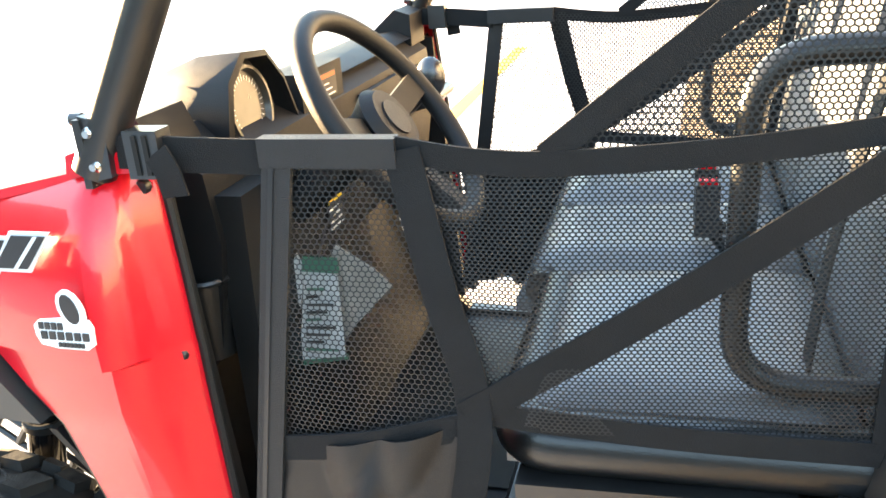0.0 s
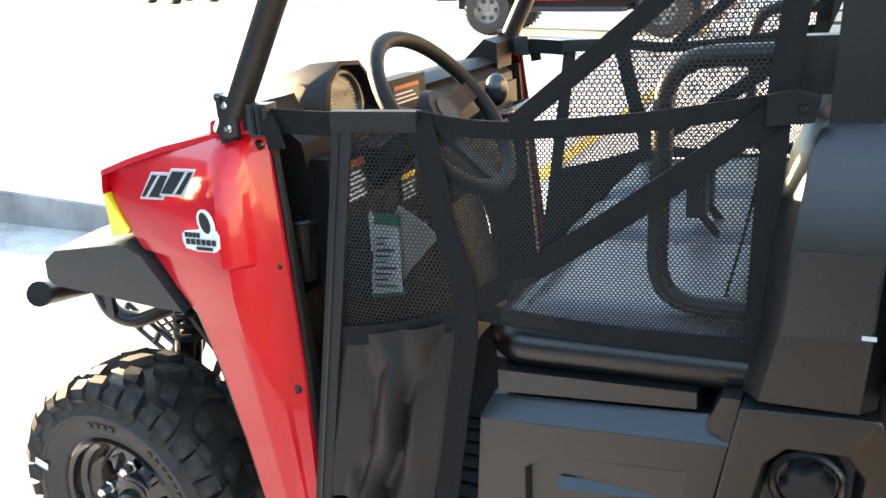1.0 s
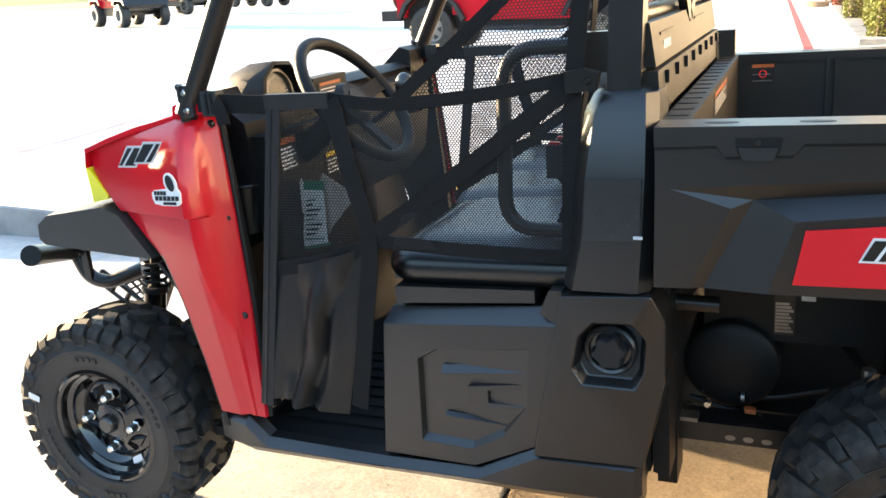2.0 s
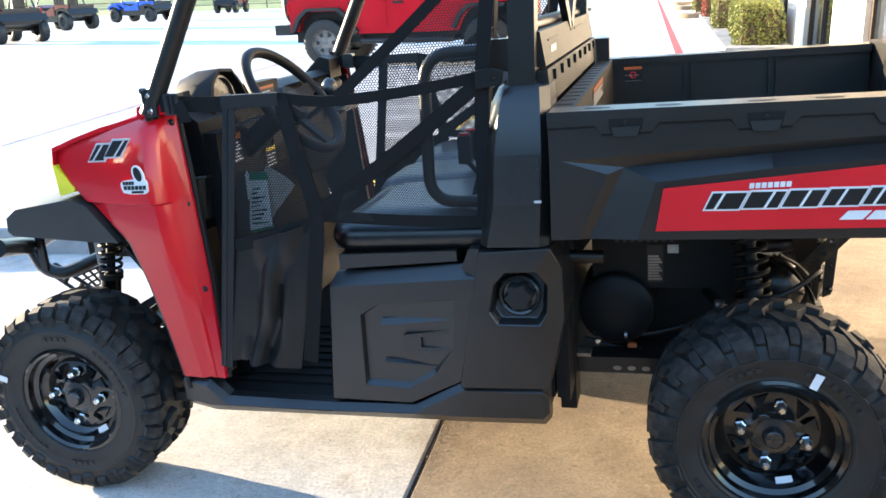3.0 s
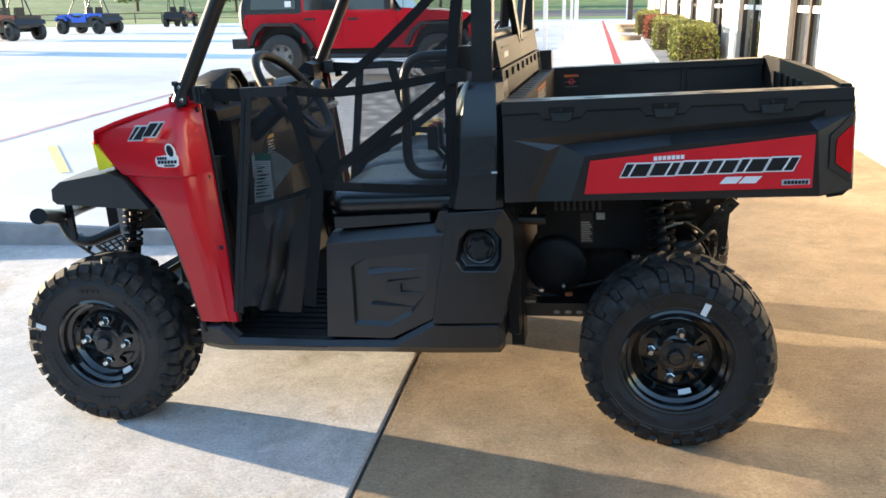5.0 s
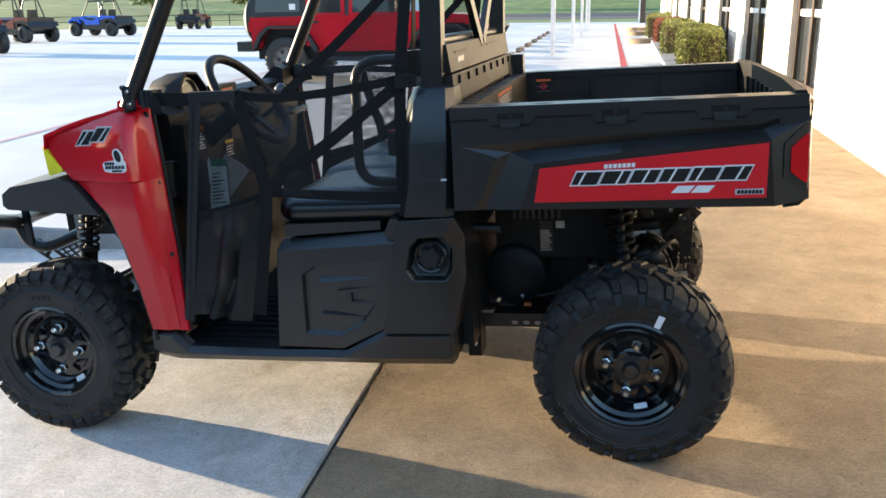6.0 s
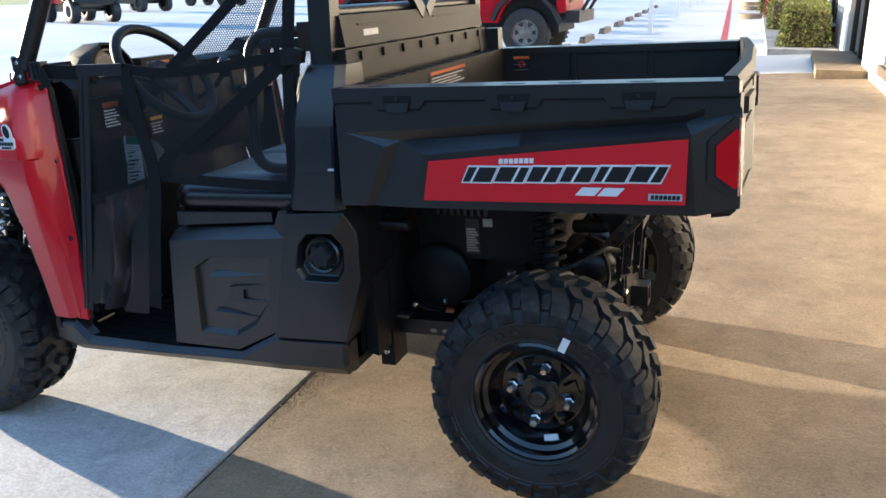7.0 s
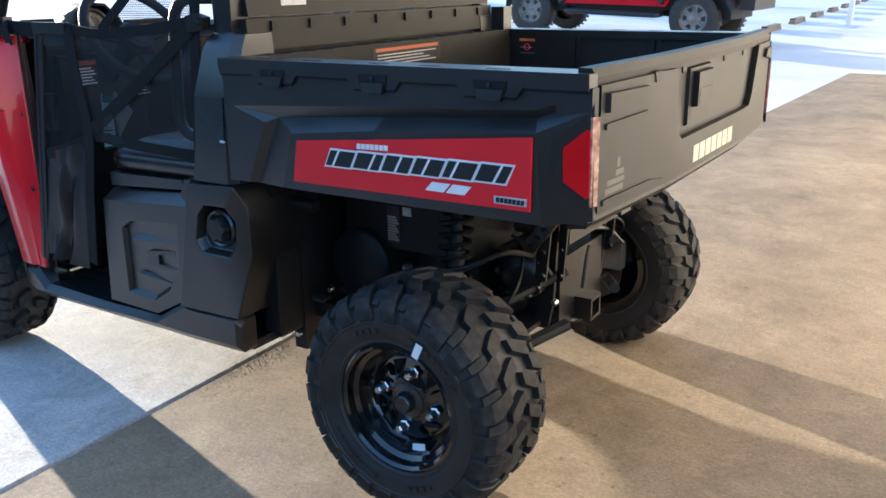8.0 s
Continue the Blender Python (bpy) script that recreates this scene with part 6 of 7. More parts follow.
    part("lower_cloth", sheet(bmesh.new(), grid, (0, 0.002, 0)), FABRIC, t, "creased solid black nylon cloth", smooth=70)
    return t


near_net = side_net(near, 0.0078)
far_net = side_net(lambda y: far(y) - 0.11, 0.0105)

# paper tags hung behind the net
tags = thing("hang_tag", "printed card tags in a clear sleeve hung in the cab", "tag", TILT @ pose(1.03, -0.70, 0, 0, 0, 1.8) @ pose(-1.03, 0.70, 0))
bm = prism(bmesh.new(), [(0.545, 0.762), (0.632, 0.780), (0.632, 0.922), (0.572, 0.922)], [-0.400, -0.410, -0.405, -0.395], [-0.398, -0.408, -0.403, -0.393])
front = part("card", bm, PAPER, tags, "white printed card", smooth=0)
for k in range(9):
    z = 0.785 + k * 0.0135
    part("print_bar", strap(bmesh.new(), [(0.560 + k * 0.002, -0.4035, z), (0.622 - (k * 5 % 3) * 0.012, -0.4105, z + 0.006)], 0.0045, (0, 0, 1), 0.0006), DARK if k % 4 else GREEN, front, smooth=0)
part("card_head", prism(bmesh.new(), [(0.570, 0.923), (0.634, 0.923), (0.632, 0.948), (0.575, 0.948)], -0.401, -0.398), GREEN, tags, "dark green card header", smooth=0)
part("card_foot", prism(bmesh.new(), [(0.544, 0.752), (0.632, 0.770), (0.632, 0.779), (0.545, 0.761)], -0.401, -0.398), GREEN, tags, smooth=0)
part("card", prism(bmesh.new(), [(0.625, 0.80), (0.645, 0.825), (0.715, 0.900), (0.690, 0.925), (0.628, 0.965), (0.612, 0.935)], -0.388, -0.385), mat("kraft_card", (0.30, 0.26, 0.22), 0.6, var=0.2, scale=30), tags, "grey-brown folded card", smooth=0)
part("card", prism(bmesh.new(), [(0.536, 0.900), (0.556, 0.855), (0.572, 0.925), (0.562, 0.952)], -0.393, -0.391), PAPER, tags, smooth=0)
part("tag_string", tube(bmesh.new(), smooth_path([(0.602, -0.400, 0.945), (0.62, -0.39, 1.0), (0.66, -0.36, 1.06)]), 0.002, 5), INK, tags)

# ---- below the bed: frame, driveline, rear suspension, hitch ----
rail = part("frame_post", boxb(1.515, 1.560, -0.50, -0.40, 0.25, 0.81, 0.006), DARK, utv)
part("frame_post", boxb(1.515, 1.560, far(-0.40), far(-0.50), 0.25, 0.81, 0.006), STEEL, utv)
for S in (near, far):
    r = part("lower_rail", boxb(1.50, 1.95, *sorted((S(-0.44), S(-0.36))), 0.338, 0.386, 0.006), STEEL, utv)
    # bright metal discs imitate lit ground showing through holes in the rail
    for k in range(4):
        bm = hull(bmesh.new(), [[(1.672 + k * 0.040 + 0.012 * math.cos(a), S(-0.4405) - d, 0.354 + 0.007 * math.sin(a)) for a in (2 * math.pi * i / 10 for i in range(10))] for d in (0, 0.001)])
        part("rail_hole", bm, ALLOY, r, smooth=0)
    part("upper_rail", boxb(1.52, 2.50, *sorted((S(-0.40), S(-0.34))), 0.775, 0.822, 0.006), STEEL, utv)
    part("tail_plate", prismb([(2.15, 0.72), (2.235, 0.72), (2.225, 0.60), (2.215, 0.42), (2.20, 0.335), (2.16, 0.335), (2.175, 0.58)], *sorted((S(-0.165), S(-0.150))), 0.003, 1), STEEL, utv)
    shock((2.02, S(-0.36), 0.775), (2.05, S(-0.44), 0.42), 0.043, "rear_shock", 7)
    for p, q, r in (((1.86, -0.18, 0.36), (2.05, -0.46, 0.29), 0.018), ((2.26, -0.16, 0.36), (2.10, -0.46, 0.29), 0.018), ((1.90, -0.18, 0.52), (2.06, -0.46, 0.43), 0.014), ((2.25, -0.16, 0.52), (2.09, -0.46, 0.43), 0.014)):
        part("rear_control_arm", tube(bmesh.new(), [(p[0], S(p[1]), p[2]), (q[0], S(q[1]), q[2])], r, 8), DARK, utv)
    part("half_shaft", tube(bmesh.new(), [(2.07, S(-0.12), 0.40), (2.07, S(-0.16), 0.40), (2.07, S(-0.20), 0.39), (2.07, S(-0.42), 0.34), (2.07, S(-0.46), 0.34)], [0.05, 0.05, 0.018, 0.018, 0.045], 12), STEEL, utv)
    part("hub_carrier", boxb(2.00, 2.14, *sorted((S(-0.49), S(-0.45))), 0.24, 0.46, 0.02), STEEL, utv)
    st = part("stabiliser_link", tube(bmesh.new(), fillet([(1.95, S(-0.50), 0.56), (2.12, S(-0.48), 0.60), (2.20, S(-0.42), 0.645), (2.22, S(-0.30), 0.60)], 0.05), 0.0075, 8), DARK, utv)
    part("link_bush", tube(bmesh.new(), [(1.945, S(-0.50), 0.50), (1.945, S(-0.50), 0.585)], 0.014, 10), ALLOY, st)
part("support_bar", tube(bmesh.new(), fillet([(1.53, -0.52, 0.72), (1.56, -0.52, 0.716), (1.65, -0.52, 0.714)], 0.02), 0.018, 10), STEEL, utv)
# hidden box and plate added to stop sunlight crossing the hollow cab
part("under_seat_box", boxb(0.97, 1.53, -0.56, far(-0.56), 0.335, 0.765, 0.01), DARK, utv)
part("rear_firewall", boxb(1.50, 1.515, -0.60, far(-0.60), 0.335, 1.14, 0.004), DARK, utv)
part("belly_plate", boxb(0.42, 1.52, -0.40, far(-0.40), 0.300, 0.316, 0.004), STEEL, utv)
part("belly_plate", boxb(1.524, 2.18, -0.30, far(-0.30), 0.345, 0.360, 0.004), STEEL, utv)
part("airbox", boxb(1.60, 2.02, -0.33, 0.30, 0.56, 0.775, 0.03, 3), DARK, utv, "black plastic air box")
bm = bmesh.new()
for k in range(8):
    box(bm, 1.665 + k * 0.022, 1.675 + k * 0.022, -0.338, -0.330, 0.70, 0.755)
part("airbox_rib", bm, PLASTIC, utv)
warning_label(1.755, 1.800, 0.578, 0.690, -0.332, utv, -1, top=INK, rows=9, bars=ALLOY)
part("airbox_sticker", box(bmesh.new(), 1.812, 1.842, -0.3325, -0.331, 0.665, 0.690), PAPER, utv, smooth=0)
bm = lathe(bmesh.new(), [(0.0, -0.375), (0.05, -0.374), (0.095, -0.366), (0.107, -0.355), (0.11, -0.33), (0.11, -0.15)], 32, (1.665, 0, 0.50))
part("clutch_cover", bm, DARK, utv, "domed black drive-belt cover")
part("engine_case", boxb(1.60, 2.00, -0.22, 0.30, 0.33, 0.60, 0.04, 3), DARK, utv)
part("gear_case", boxb(1.94, 2.22, -0.13, 0.17, 0.32, 0.54, 0.04, 3), STEEL, utv)
bm = bmesh.new()
tube(bm, fillet([(2.04, -0.05, 0.60), (2.18, -0.10, 0.62), (2.28, 0.05, 0.66)], 0.05), 0.022, 10)
part("exhaust_pipe", bm, ALLOY, utv)
part("muffler", tube(bmesh.new(), [(1.98, 0.24, 0.68), (2.00, 0.24, 0.68), (2.26, 0.24, 0.68), (2.29, 0.24, 0.68)], [0.06, 0.085, 0.085, 0.05], 20), STEEL, utv)
bm = bmesh.new()
for x0, x1, z0, z1 in ((2.00, 2.275, 0.325, 0.335), (2.00, 2.275, 0.385, 0.395)):
    box(bm, x0, x1, -0.025, 0.045, z0, z1)
box(bm, 2.00, 2.275, -0.025, -0.016, 0.335, 0.385)
box(bm, 2.00, 2.275, 0.036, 0.045, 0.335, 0.385)
h = part("hitch_receiver", bev(bm, 0.003, 1), STEEL, utv, "square steel hitch receiver tube")
part("hitch_collar", tube(bmesh.new(), [(2.20 + 0.035 * math.cos(a), 0.01 + 0.06 * math.sin(a), 0.32) for a in (2 * math.pi * k / 20 for k in range(21))], 0.008, 6), STEEL, h)
part("rear_crossmember", boxb(2.20, 2.26, -0.16, far(-0.16), 0.60, 0.64, 0.004), STEEL, utv)
ARM = mat("worn_brown_steel", (0.16, 0.125, 0.09), 0.38, metal=0.85, var=0.5, scale=30)
arm = part("latch_arm", bev(strap(bmesh.new(), [(2.285, -0.30, 0.722), (2.185, -0.275, 0.600)], 0.040, (0, 0, 1), 0.010), 0.002, 1), ARM, utv, "worn metal bed latch arm")
for k in range(4):
    t = 0.15 + 0.22 * k
    part("arm_slot", boxb(lerp(2.285, 2.185, t) - 0.008, lerp(2.285, 2.185, t) + 0.008, lerp(-0.30, -0.275, t) - 0.008, lerp(-0.30, -0.275, t) - 0.004, lerp(0.722, 0.600, t) - 0.006, lerp(0.722, 0.600, t) + 0.006, 0.002, 1), INK, arm)
for x, y, z0, z1, w in ((2.245, -0.285, 0.520, 0.705, 0.016), (2.215, -0.255, 0.470, 0.66, 0.012), (2.262, -0.21, 0.50, 0.70, 0.014), (2.235, 0.20, 0.48, 0.70, 0.016)):
    p = part("hanger_plate", prismb([(x - w, z0), (x + w * 0.4, z0 + 0.01), (x + w * 1.4, z1), (x - w * 0.5, z1)], y - 0.004, y + 0.004, 0.002, 1), STEEL, utv)
    for zz in (z0 + 0.025, (z0 + z1) / 2, z1 - 0.02):
        part("hanger_bolt", lathe(bmesh.new(), [(0, -0.007), (0.005, -0.006), (0.007, 0.0)], 6, (x, y - 0.004, zz)), ZINC if zz > z1 - 0.03 else STEEL, p)
part("gear_housing", lathe(bmesh.new(), [(0.0, -0.215), (0.05, -0.21), (0.075, -0.19), (0.085, -0.15), (0.085, -0.10)], 24, (2.12, 0, 0.50)), STEEL, utv)
for k in range(6):
    a = math.pi / 3 * k
    part("housing_bolt", lathe(bmesh.new(), [(0, -0.204), (0.006, -0.203), (0.008, -0.188)], 6, (2.12 + 0.070 * math.cos(a), 0, 0.50 + 0.070 * math.sin(a))), ALLOY, utv)
for p, q in (((2.12, -0.24, 0.63), (2.24, -0.20, 0.50)), ((2.22, 0.1, 0.58), (2.24, 0.30, 0.48)), ((2.26, -0.02, 0.56), (2.26, -0.06, 0.44))):
    part("brake_line", tube(bmesh.new(), smooth_path([p, tuple(lerp(a, b, 0.5) + (0.02 if i == 2 else 0) for i, (a, b) in enumerate(zip(p, q))), q]), 0.006, 6), INK, utv)
for x, y, z, r in ((1.62, -0.45, 0.44, 0.010), (2.26, -0.167, 0.68, 0.010), (2.24, -0.167, 0.52, 0.010), (2.22, -0.167, 0.42, 0.010), (2.14, -0.167, 0.68, 0.010), (1.54, -0.512, 0.30, 0.010)):
    part("frame_bolt", lathe(bmesh.new(), [(0, -0.006), (r * 0.7, -0.005), (r, 0.0), (r, 0.012)], 10, (x, y, z)), ZINC, utv)
part("drain_plug", boxb(1.70, 1.725, -0.40, -0.385, 0.40, 0.412, 0.003, 1), ORANGE, utv)

# rear hardware: bed hinge plates, gussets, hoses, clamps
for S in (near, far):
    hp = part("hinge_plate", prismb([(2.08, 0.80), (2.34, 0.80), (2.30, 0.70), (2.16, 0.66)], *sorted((S(-0.215), S(-0.203))), 0.003, 1), STEEL, utv)
    for x, z in ((2.13, 0.77), (2.27, 0.76), (2.20, 0.70)):
        part("hinge_bolt", lathe(bmesh.new(), [(0, -0.007), (0.007, -0.006), (0.010, 0.0)], 6, (x, S(-0.216) if S(0) < 0.02 else S(-0.203), z)), ZINC, hp)
    part("brake_caliper", boxb(2.11, 2.18, *sorted((S(-0.455), S(-0.41))), 0.33, 0.43, 0.012, 2), ALLOY, utv, "bare metal brake caliper")
    part("brake_disc", tube(bmesh.new(), [(2.066, S(-0.452), 0.304), (2.066, S(-0.446), 0.304)], 0.105, 28), STEEL, utv)
    part("brake_hose", tube(bmesh.new(), smooth_path([(2.15, S(-0.42), 0.42), (2.20, S(-0.36), 0.52), (2.16, S(-0.25), 0.58), (2.10, S(-0.18), 0.60)]), 0.0055, 6), DARK, utv)
part("post_gusset", prismb([(1.560, 0.81), (1.66, 0.81), (1.562, 0.68)], -0.462, -0.454, 0.002, 1), DARK, utv)
part("mud_flap", prismb([(1.520, 0.335), (1.556, 0.325), (1.556, 0.80), (1.520, 0.80)], -0.600, -0.50, 0.004, 1), DARK, utv, "black plastic splash guard")
for p, q, r in (((1.57, -0.34, 0.40), (1.92, -0.36, 0.37), 0.010), ((1.60, -0.36, 0.43), (1.88, -0.33, 0.45), 0.008)):
    part("hose", tube(bmesh.new(), smooth_path([p, tuple(lerp(a, b, 0.5) + (-0.02 if i == 2 else 0.0) for i, (a, b) in enumerate(zip(p, q))), q]), r, 8), DARK, utv)
for x, y, z in ((1.73, -0.372, 0.375), (1.80, -0.365, 0.372), (1.69, -0.375, 0.43)):
    part("hose_clamp", tube(bmesh.new(), [(x, y, z), (x + 0.008, y, z)], 0.0135, 10), ALLOY, utv)
part("skid_bracket", boxb(1.56, 1.60, -0.46, -0.42, 0.395, 0.405, 0.002, 1), ALLOY, utv)


# ---- other vehicles on the lot ----
def simple_wheel(parent, x, y, z, R, w, rim_r, rim_mat, sgn=-1):
    bm = lathe(bmesh.new(), [(rim_r, -w / 2), (R * 0.82, -w / 2 - 0.008), (R * 0.96, -w * 0.42), (R, -w * 0.2), (R, w * 0.2), (R * 0.96, w * 0.42), (R * 0.82, w / 2 + 0.008), (rim_r, w / 2)], 30, (x, y, z))
    n = len(bm.verts)
    for k in range(30):
        a = 2 * math.pi * k / 30
        for yy in (-w * 0.36, w * 0.36):
            c, s = math.cos(a), math.sin(a)
            v = [bm.verts.new((x + (R * q) * math.cos(a + d), y + yy + e, z + (R * q) * math.sin(a + d))) for q, d, e in ((0.98, -0.05, -w * 0.12), (0.98, 0.05, -w * 0.12), (1.03, 0.05, w * 0.12), (1.03, -0.05, w * 0.12))]
            bm.faces.new(v)
    t = part("wheel", bm, RUBBER, parent)
    bm = lathe(bmesh.new(), [(0.0, sgn * w * 0.30), (rim_r * 0.25, sgn * w * 0.32), (rim_r * 0.5, sgn * w * 0.22), (rim_r * 0.9, sgn * w * 0.28), (rim_r * 1.02, sgn * w * 0.46)], 30, (x, y, z))
    r = part("rim", bm, rim_mat, t)
    for k in range(6):
        a = math.pi / 3 * k
        vs = [(x + rr * math.cos(a + d), y + sgn * w * 0.29, z + rr * math.sin(a + d)) for rr, d in ((rim_r * 0.5, -0.2), (rim_r * 0.5, 0.2), (rim_r * 0.8, 0.25), (rim_r * 0.8, -0.25))]
        bm = bmesh.new()
        poly(bm, vs)
        part("rim_slot", bm, INK, r, smooth=0)
    return t


def offroader():
    """A boxy four-door with a hard top, seen from its right side; x forward from the rear axle."""
    t = thing("parked_suv", "red four-door off-road vehicle with a black hard top", "car", pose(-5.45, 14.18, 0, 0, 0, 2.0))
    wb, hw = 2.95, 0.80
    body = [(-0.66, 0.62), (-0.68, 1.17), (2.25, 1.20), (2.30, 1.26), (3.45, 1.17), (3.62, 1.10), (3.64, 0.78), (3.50, 0.72), (3.46, 0.98), (3.30, 1.04), (2.80, 1.04), (2.58, 0.86), (2.46, 0.58), (0.62, 0.56), (0.52, 0.82), (0.34, 0.96), (-0.30, 0.96), (-0.46, 0.80), (-0.50, 0.62)]
    part("body", bev(prism(bmesh.new(), body, -hw, hw), 0.03, 2), JEEP_RED, t, "glossy red car body", smooth=35)
    part("under_body", box(bmesh.new(), -0.6, 3.5, -hw + 0.12, hw - 0.12, 0.42, 0.98), DARK, t, smooth=0)
    top = [(-0.66, 1.175), (-0.62, 1.84), (-0.52, 1.90), (1.62, 1.90), (1.78, 1.86), (2.20, 1.20)]
    part("hard_top", bev(prism(bmesh.new(), top, [-hw + 0.01, -hw + 0.07, -hw + 0.12, -hw + 0.12, -hw + 0.10, -hw + 0.01], [hw - 0.01, hw - 0.07, hw - 0.12, hw - 0.12, hw - 0.10, hw - 0.01]), 0.03, 2), JEEP_TOP, t, "black removable hard top")

    def glass_pane(pts, name="side_window"):
        ys = [-hw - 0.004 + 0.09 * (z - 1.18) for _, z in pts]
        part(name, prism(bmesh.new(), pts, ys, [y + 0.03 for y in ys]), CARGLASS, t, smooth=0)

    glass_pane([(-0.57, 1.26), (0.30, 1.26), (0.30, 1.76), (-0.53, 1.76)], "quarter_window")
    for xs, name in (((0.40, 1.16), "rear_door"), ((1.22, 2.18), "front_door")):
        a, b = xs
        d = part(name, bev(prism(bmesh.new(), [(a, 0.66), (b, 0.66), (b, 1.185), (a, 1.185)], -hw - 0.012, -hw + 0.02), 0.008, 1), JEEP_RED, t, "red side door")
        part("door_handle", boxb(a + 0.08, a + 0.26, -hw - 0.05, -hw - 0.014, 1.06, 1.10, 0.01, 1), INK, d)
        for z in (0.78, 1.02):
            part("hinge", boxb(b - 0.09, b + 0.01, -hw - 0.03, -hw - 0.012, z, z + 0.05, 0.004, 1), JEEP_RED, d)
        top_x = b - 0.02 if name == "rear_door" else b - 0.42
        fr = [(a + 0.01, 1.19), (b - 0.01, 1.19), (top_x, 1.80), (a + 0.03, 1.80)]
        ys = [-hw - 0.008 + 0.09 * (z - 1.18) for _, z in fr]
        f = part("window_frame", prism(bmesh.new(), fr, ys, [y + 0.02 for y in ys]), JEEP_RED, d, smooth=0)
        cx2, cz2 = (a + b) / 2 - 0.05, 1.48
        gl = [(lerp(x, cx2, 0.16), lerp(z, cz2, 0.16)) for x, z in fr]
        ys = [-hw - 0.011 + 0.09 * (z - 1.18) for _, z in gl]
        part("pane", prism(bmesh.new(), gl, ys, [y + 0.005 for y in ys]), CARGLASS, d, smooth=0)
    part("windscreen", prism(bmesh.new(), [(2.24, 1.26), (1.84, 1.86), (1.80, 1.86), (2.20, 1.24)], -hw + 0.10, hw - 0.10), CARGLASS, t, smooth=0)
    part("mirror", boxb(2.02, 2.14, -hw - 0.20, -hw - 0.03, 1.24, 1.42, 0.02, 2), INK, t, "black door mirror")
    for x in (0.0, wb):
        bm = bmesh.new()
        pts = [(x - 0.60, 0.66), (x - 0.48, 0.88), (x - 0.30, 1.02), (x + 0.30, 1.02), (x + 0.50, 0.86), (x + 0.66, 0.60)]
        out = [(p, q) for p, q in pts] + [(p * 1.0 - (p - x) * 0.10, q - 0.05) for p, q in reversed(pts)]
        part("fender_flare", bev(prism(bm, out, -hw - 0.13, -hw + 0.05), 0.015, 1), JEEP_TOP, t)
        part("fender_flare", prism(bmesh.new(), out, hw - 0.05, hw + 0.13), JEEP_TOP, t, smooth=0)
        simple_wheel(t, x, -hw + 0.06, 0.42, 0.42, 0.28, 0.235, CHROME, -1)
        simple_wheel(t, x, hw - 0.06, 0.42, 0.42, 0.28, 0.235, CHROME, 1)
    bm = lathe(bmesh.new(), [(0.0, -0.13), (0.24, -0.13), (0.36, -0.15), (0.42, -0.08), (0.42, 0.08), (0.36, 0.14), (0.24, 0.12), (0.0, 0.12)], 30)
    bmesh.ops.transform(bm, matrix=pose(-0.86, 0.0, 1.12, 0, 0, 90), verts=bm.verts[:])
    part("spare_wheel", bm, RUBBER, t)
    part("rear_bumper", boxb(-0.98, -0.64, -hw + 0.02, hw - 0.02, 0.56, 0.74, 0.03, 2), INK, t)
    part("front_bumper", boxb(3.62, 3.85, -hw + 0.1, hw - 0.1, 0.58, 0.78, 0.03, 2), INK, t)
    w = part("winch_guard", tube(bmesh.new(), fillet([(3.80, -0.35, 0.72), (3.95, -0.35, 0.98), (3.95, 0.35, 0.98), (3.80, 0.35, 0.72)], 0.06), 0.03, 8), INK, t)
    part("step_bar", tube(bmesh.new(), fillet([(0.62, -hw + 0.2, 0.50), (0.72, -hw - 0.10, 0.44), (2.36, -hw - 0.10, 0.44), (2.46, -hw + 0.2, 0.50)], 0.08), 0.045, 10), INK, t)
    part("tail_lamp", boxb(-0.705, -0.65, -hw - 0.01, -hw + 0.14, 0.92, 1.10, 0.01, 1), TAIL, t)
    part("headlamp", lathe(bmesh.new(), [(0, 0), (0.09, 0.01)], 20, (3.6, -0.5, 0.98)), CHROME, t)
    part("antenna", tube(bmesh.new(), [(2.3, -hw + 0.05, 1.24), (2.3, -hw + 0.02, 1.95)], 0.006, 6), INK, t)
    part("window_sticker", prism(bmesh.new(), [(0.10, 1.30), (0.22, 1.30), (0.22, 1.40), (0.10, 1.40)], -hw + 0.004, -hw + 0.006), WHITE, t, smooth=0)
    t.scale = (1.12, 1.12, 1.12)
    return t


suv = offroader()


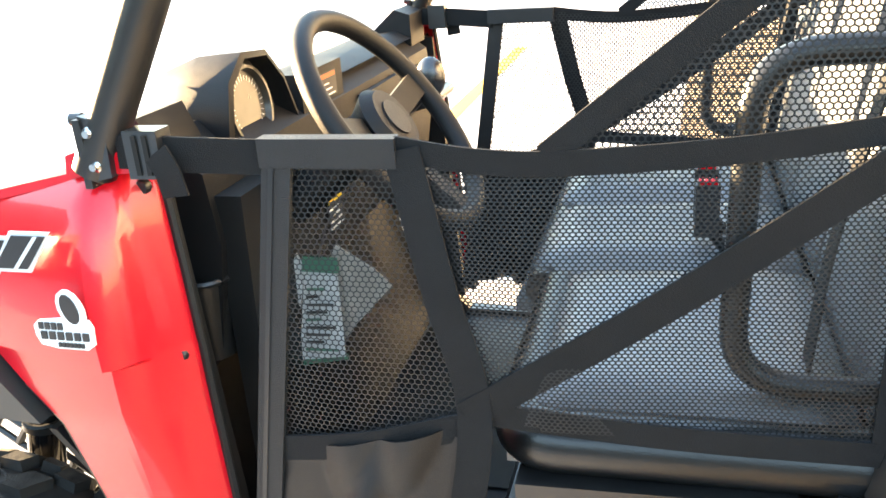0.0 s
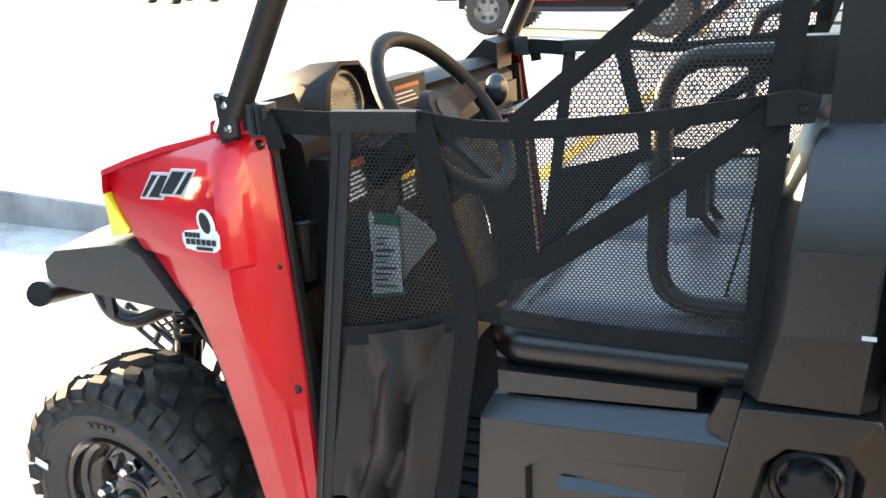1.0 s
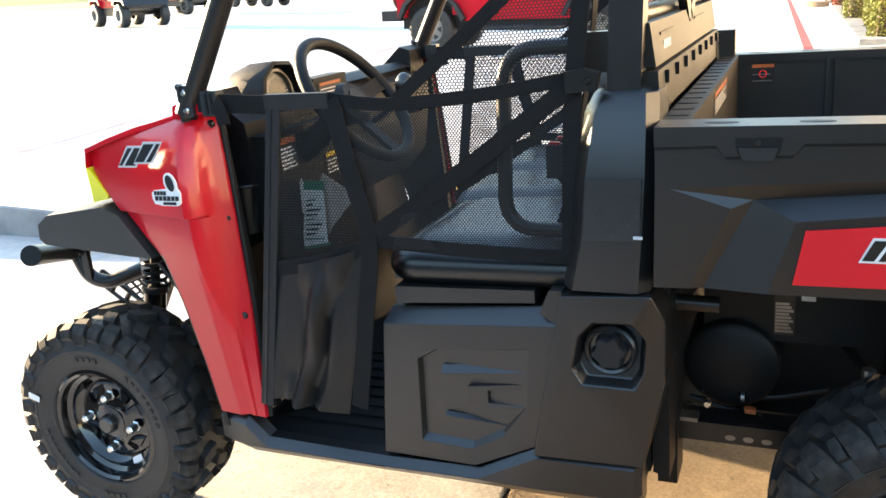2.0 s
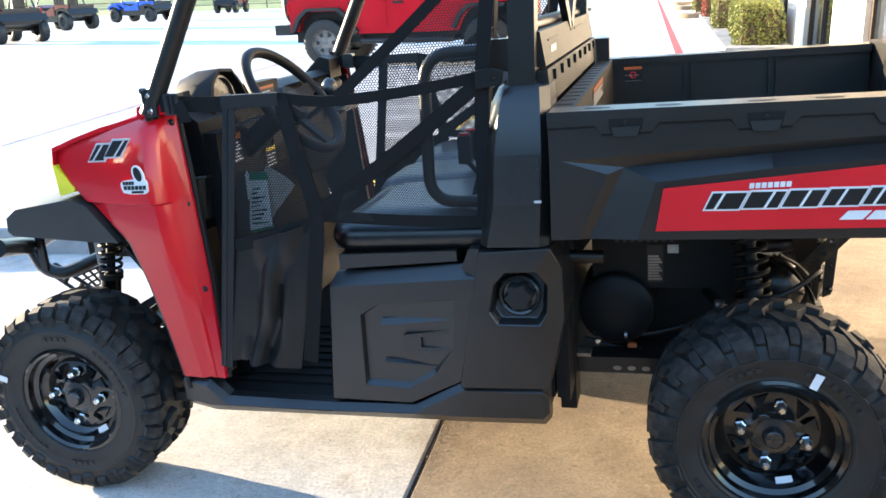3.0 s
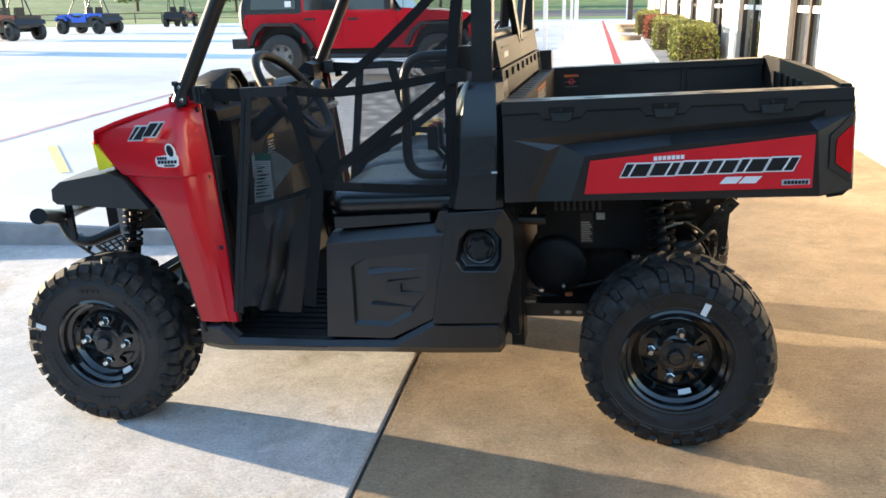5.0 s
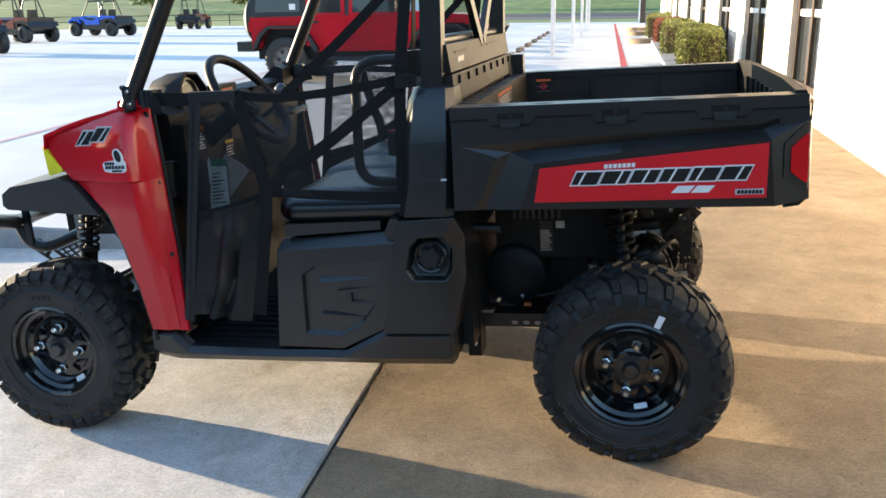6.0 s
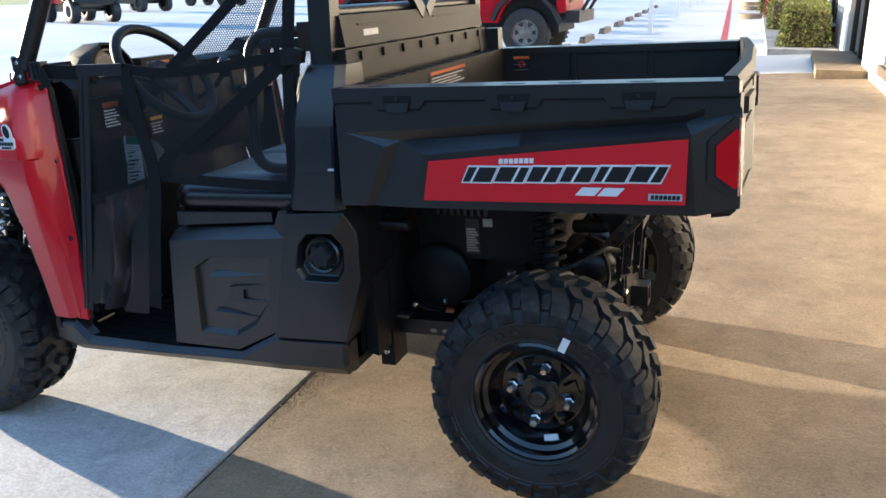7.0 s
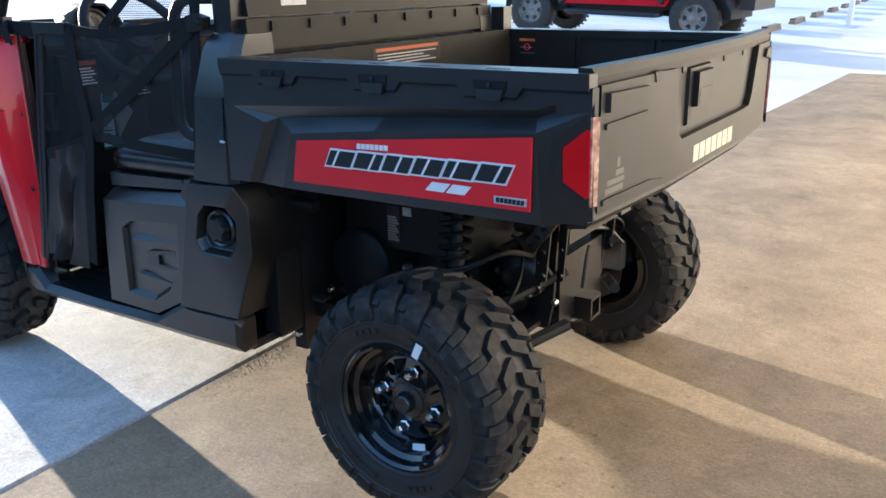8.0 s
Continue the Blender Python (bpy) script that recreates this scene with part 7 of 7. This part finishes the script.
def buggy(m, paint, label, rim, long=1.0, tall=1.0):
    """A small side-by-side: tub, hood, cage, bench, bed, four wheels; x forward."""
    t = thing("parked_buggy", label, "utility vehicle", m, group="buggies across the lot")
    L = 1.05 * long
    lower = [(-L - 0.25, 0.55), (-L - 0.28, 0.95), (-0.45, 1.0), (-0.40, 0.62), (0.55, 0.60), (0.62, 0.95), (L + 0.20, 0.92), (L + 0.45, 0.72), (L + 0.40, 0.52), (L - 0.40, 0.42), (-L + 0.42, 0.40)]
    part("body", bev(prism(bmesh.new(), lower, -0.62, 0.62), 0.04, 2), INK, t)
    part("tub", boxb(-L + 0.3, L - 0.3, -0.66, 0.66, 0.34, 0.52, 0.03, 2), INK, t)
    for x in (-L, L):
        bm = prism(bmesh.new(), [(x - 0.40, 0.66), (x - 0.30, 0.86), (x + 0.30, 0.88), (x + 0.42, 0.68), (x + 0.34, 0.68), (x + 0.24, 0.80), (x - 0.24, 0.79), (x - 0.32, 0.66)], -0.76, 0.76)
        part("fender", bev(bm, 0.02, 1), INK if x < 0 else paint, t)
        for s in (-1, 1):
            simple_wheel(t, x, s * 0.66, 0.36, 0.36, 0.26, 0.18, rim, s)
    for s in (-1, 1):
        part("cage_tube", tube(bmesh.new(), fillet([(0.78, s * 0.60, 0.95), (0.30, s * 0.55, 1.75 * tall), (-0.55, s * 0.55, 1.78 * tall), (-0.85, s * 0.60, 0.95)], 0.12), 0.028, 8), INK, t)
        part("cage_tube", tube(bmesh.new(), [(-0.42, s * 0.58, 1.0), (-0.42, s * 0.55, 1.77 * tall)], 0.025, 8), INK, t)
        part("seat", bev(hull(bmesh.new(), [[(-0.45, s * 0.32 - 0.2, z), (-0.45, s * 0.32 + 0.2, z), (-0.45 + d, s * 0.32 + 0.2, z), (-0.45 + d, s * 0.32 - 0.2, z)] for z, d in ((0.62, 0.48), (0.78, 0.46), (0.82, 0.16), (1.35, 0.06))]), 0.03, 2), INK, t)
        part("door_panel", bev(prism(bmesh.new(), [(-0.42, 0.60), (0.55, 0.58), (0.66, 0.92), (0.1, 0.80), (-0.40, 0.98)], s * 0.63, s * 0.66), 0.01, 1), paint, t)
        part("rear_panel", bev(prism(bmesh.new(), [(-L - 0.24, 0.72), (-L - 0.26, 1.02), (-0.50, 1.06), (-0.46, 0.80), (-L + 0.36, 0.90), (-L - 0.05, 0.92)], s * 0.60, s * 0.67), 0.01, 1), paint, t)
        part("nose_panel", bev(prism(bmesh.new(), [(0.60, 0.72), (0.62, 1.00), (L + 0.22, 0.96), (L + 0.46, 0.76), (L + 0.30, 0.82), (L - 0.30, 0.92)], s * 0.56, s * 0.66), 0.01, 1), paint, t)
        part("head_lamp", boxb(L + 0.36, L + 0.44, s * 0.44 - 0.10, s * 0.44 + 0.10, 0.74, 0.82, 0.01, 1), CHROME, t)
    part("roof_panel", boxb(-0.55, 0.32, -0.55, 0.55, 1.78 * tall, 1.82 * tall, 0.02, 1), INK, t)
    part("hood_scoop", prismb([(0.60, 0.94), (0.78, 1.05), (L + 0.15, 0.95), (L + 0.15, 0.92)], -0.40, 0.40, 0.02), paint, t)
    part("bumper", tube(bmesh.new(), fillet([(L + 0.4, -0.4, 0.5), (L + 0.55, -0.4, 0.75), (L + 0.55, 0.4, 0.75), (L + 0.4, 0.4, 0.5)], 0.08), 0.025, 8), INK, t)
    part("bed_box", boxb(-L - 0.32, -0.55, -0.58, 0.58, 0.95, 1.02, 0.02, 1), INK, t)
    t.scale = (1.25, 1.25, 1.25)
    return t


buggy(pose(-31.3, 36.4, 0, 0, 0, 168), MAROON, "maroon side-by-side buggy parked across the lot", INK)
buggy(pose(-34.0, 47.2, 0, 0, 0, 172), BLUE, "blue side-by-side buggy parked across the lot", INK, 1.15)
buggy(pose(-38.2, 66.0, 0, 0, 0, 100), MAROON, "dark sport buggy with gold wheels across the lot", GOLD, 1.0, 1.1)
buggy(pose(-24.0, 24.6, 0, 0, 0, 160), JEEP_RED, "red and black quad parked across the lot", CHROME, 0.8)

# fence along the far grass, and woods beyond
f = thing("field_fence", "low dark metal rail fence along the grass", "fence", pose(0, 0, 0))
for k in range(26):
    x = -110 + k * 3.4
    part("post", box(bmesh.new(), x - 0.04, x + 0.04, 86.0 - 0.25 * (x + 70) * 0, 86.08, 0, 1.15), INK, f, smooth=0)
part("rail", box(bmesh.new(), -110, -24, 86.0, 86.06, 1.05, 1.13), INK, f, smooth=0)
part("rail", box(bmesh.new(), -110, -24, 86.0, 86.06, 0.45, 0.51), INK, f, smooth=0)


def far_tree(x, y, h, seed):
    t = thing("tree", "broad leafy tree beyond the field", "tree", pose(x, y, rise(x, y)), group="trees beyond the field")
    rnd = random.Random(seed)
    bm = tube(bmesh.new(), smooth_path([(0, 0, 0), (0.1, 0, h * 0.25), (-0.1, 0.1, h * 0.5)]), 0.35, 8)
    for k in range(6):
        a = rnd.uniform(0, 6.3)
        tube(bm, [(0, 0, h * (0.25 + 0.05 * k)), (math.cos(a) * h * 0.25, math.sin(a) * h * 0.25, h * (0.5 + 0.06 * k))], [0.16, 0.04], 6)
    part("trunk", bm, TRUNK, t)
    verts, faces = [], []
    lobes = [(rnd.uniform(-1, 1) * h * 0.3, rnd.uniform(-1, 1) * h * 0.3, h * rnd.uniform(0.35, 0.85), h * rnd.uniform(0.14, 0.26)) for _ in range(11)]
    for _ in range(2600):
        lx, ly, lz, r = rnd.choice(lobes)
        d = Vector((rnd.gauss(0, 1), rnd.gauss(0, 1), rnd.gauss(0, 1))).normalized() * r * rnd.random() ** 0.35
        c = Vector((lx, ly, lz)) + d
        u = Vector((rnd.gauss(0, 1), rnd.gauss(0, 1), rnd.gauss(0, 1))).normalized()
        v = u.orthogonal().normalized()
        s = h * 0.03 * rnd.uniform(0.6, 1.4)
        i = len(verts)
        verts += [c - u * s, c + v * s * 0.6, c + u * s, c - v * s * 0.6]
        faces.append((i, i + 1, i + 2, i + 3))
    me = bpy.data.meshes.new("crown")
    me.from_pydata(verts, [], faces)
    me.materials.append(LEAF)
    c = new("crown", me)
    c.parent = t


for k, (x, y, h) in enumerate(((-95, 190, 13), (-70, 210, 15), (-48, 205, 12), (-112, 175, 12), (-20, 240, 16), (-135, 160, 14))):
    far_tree(x, y, h, 40 + k)
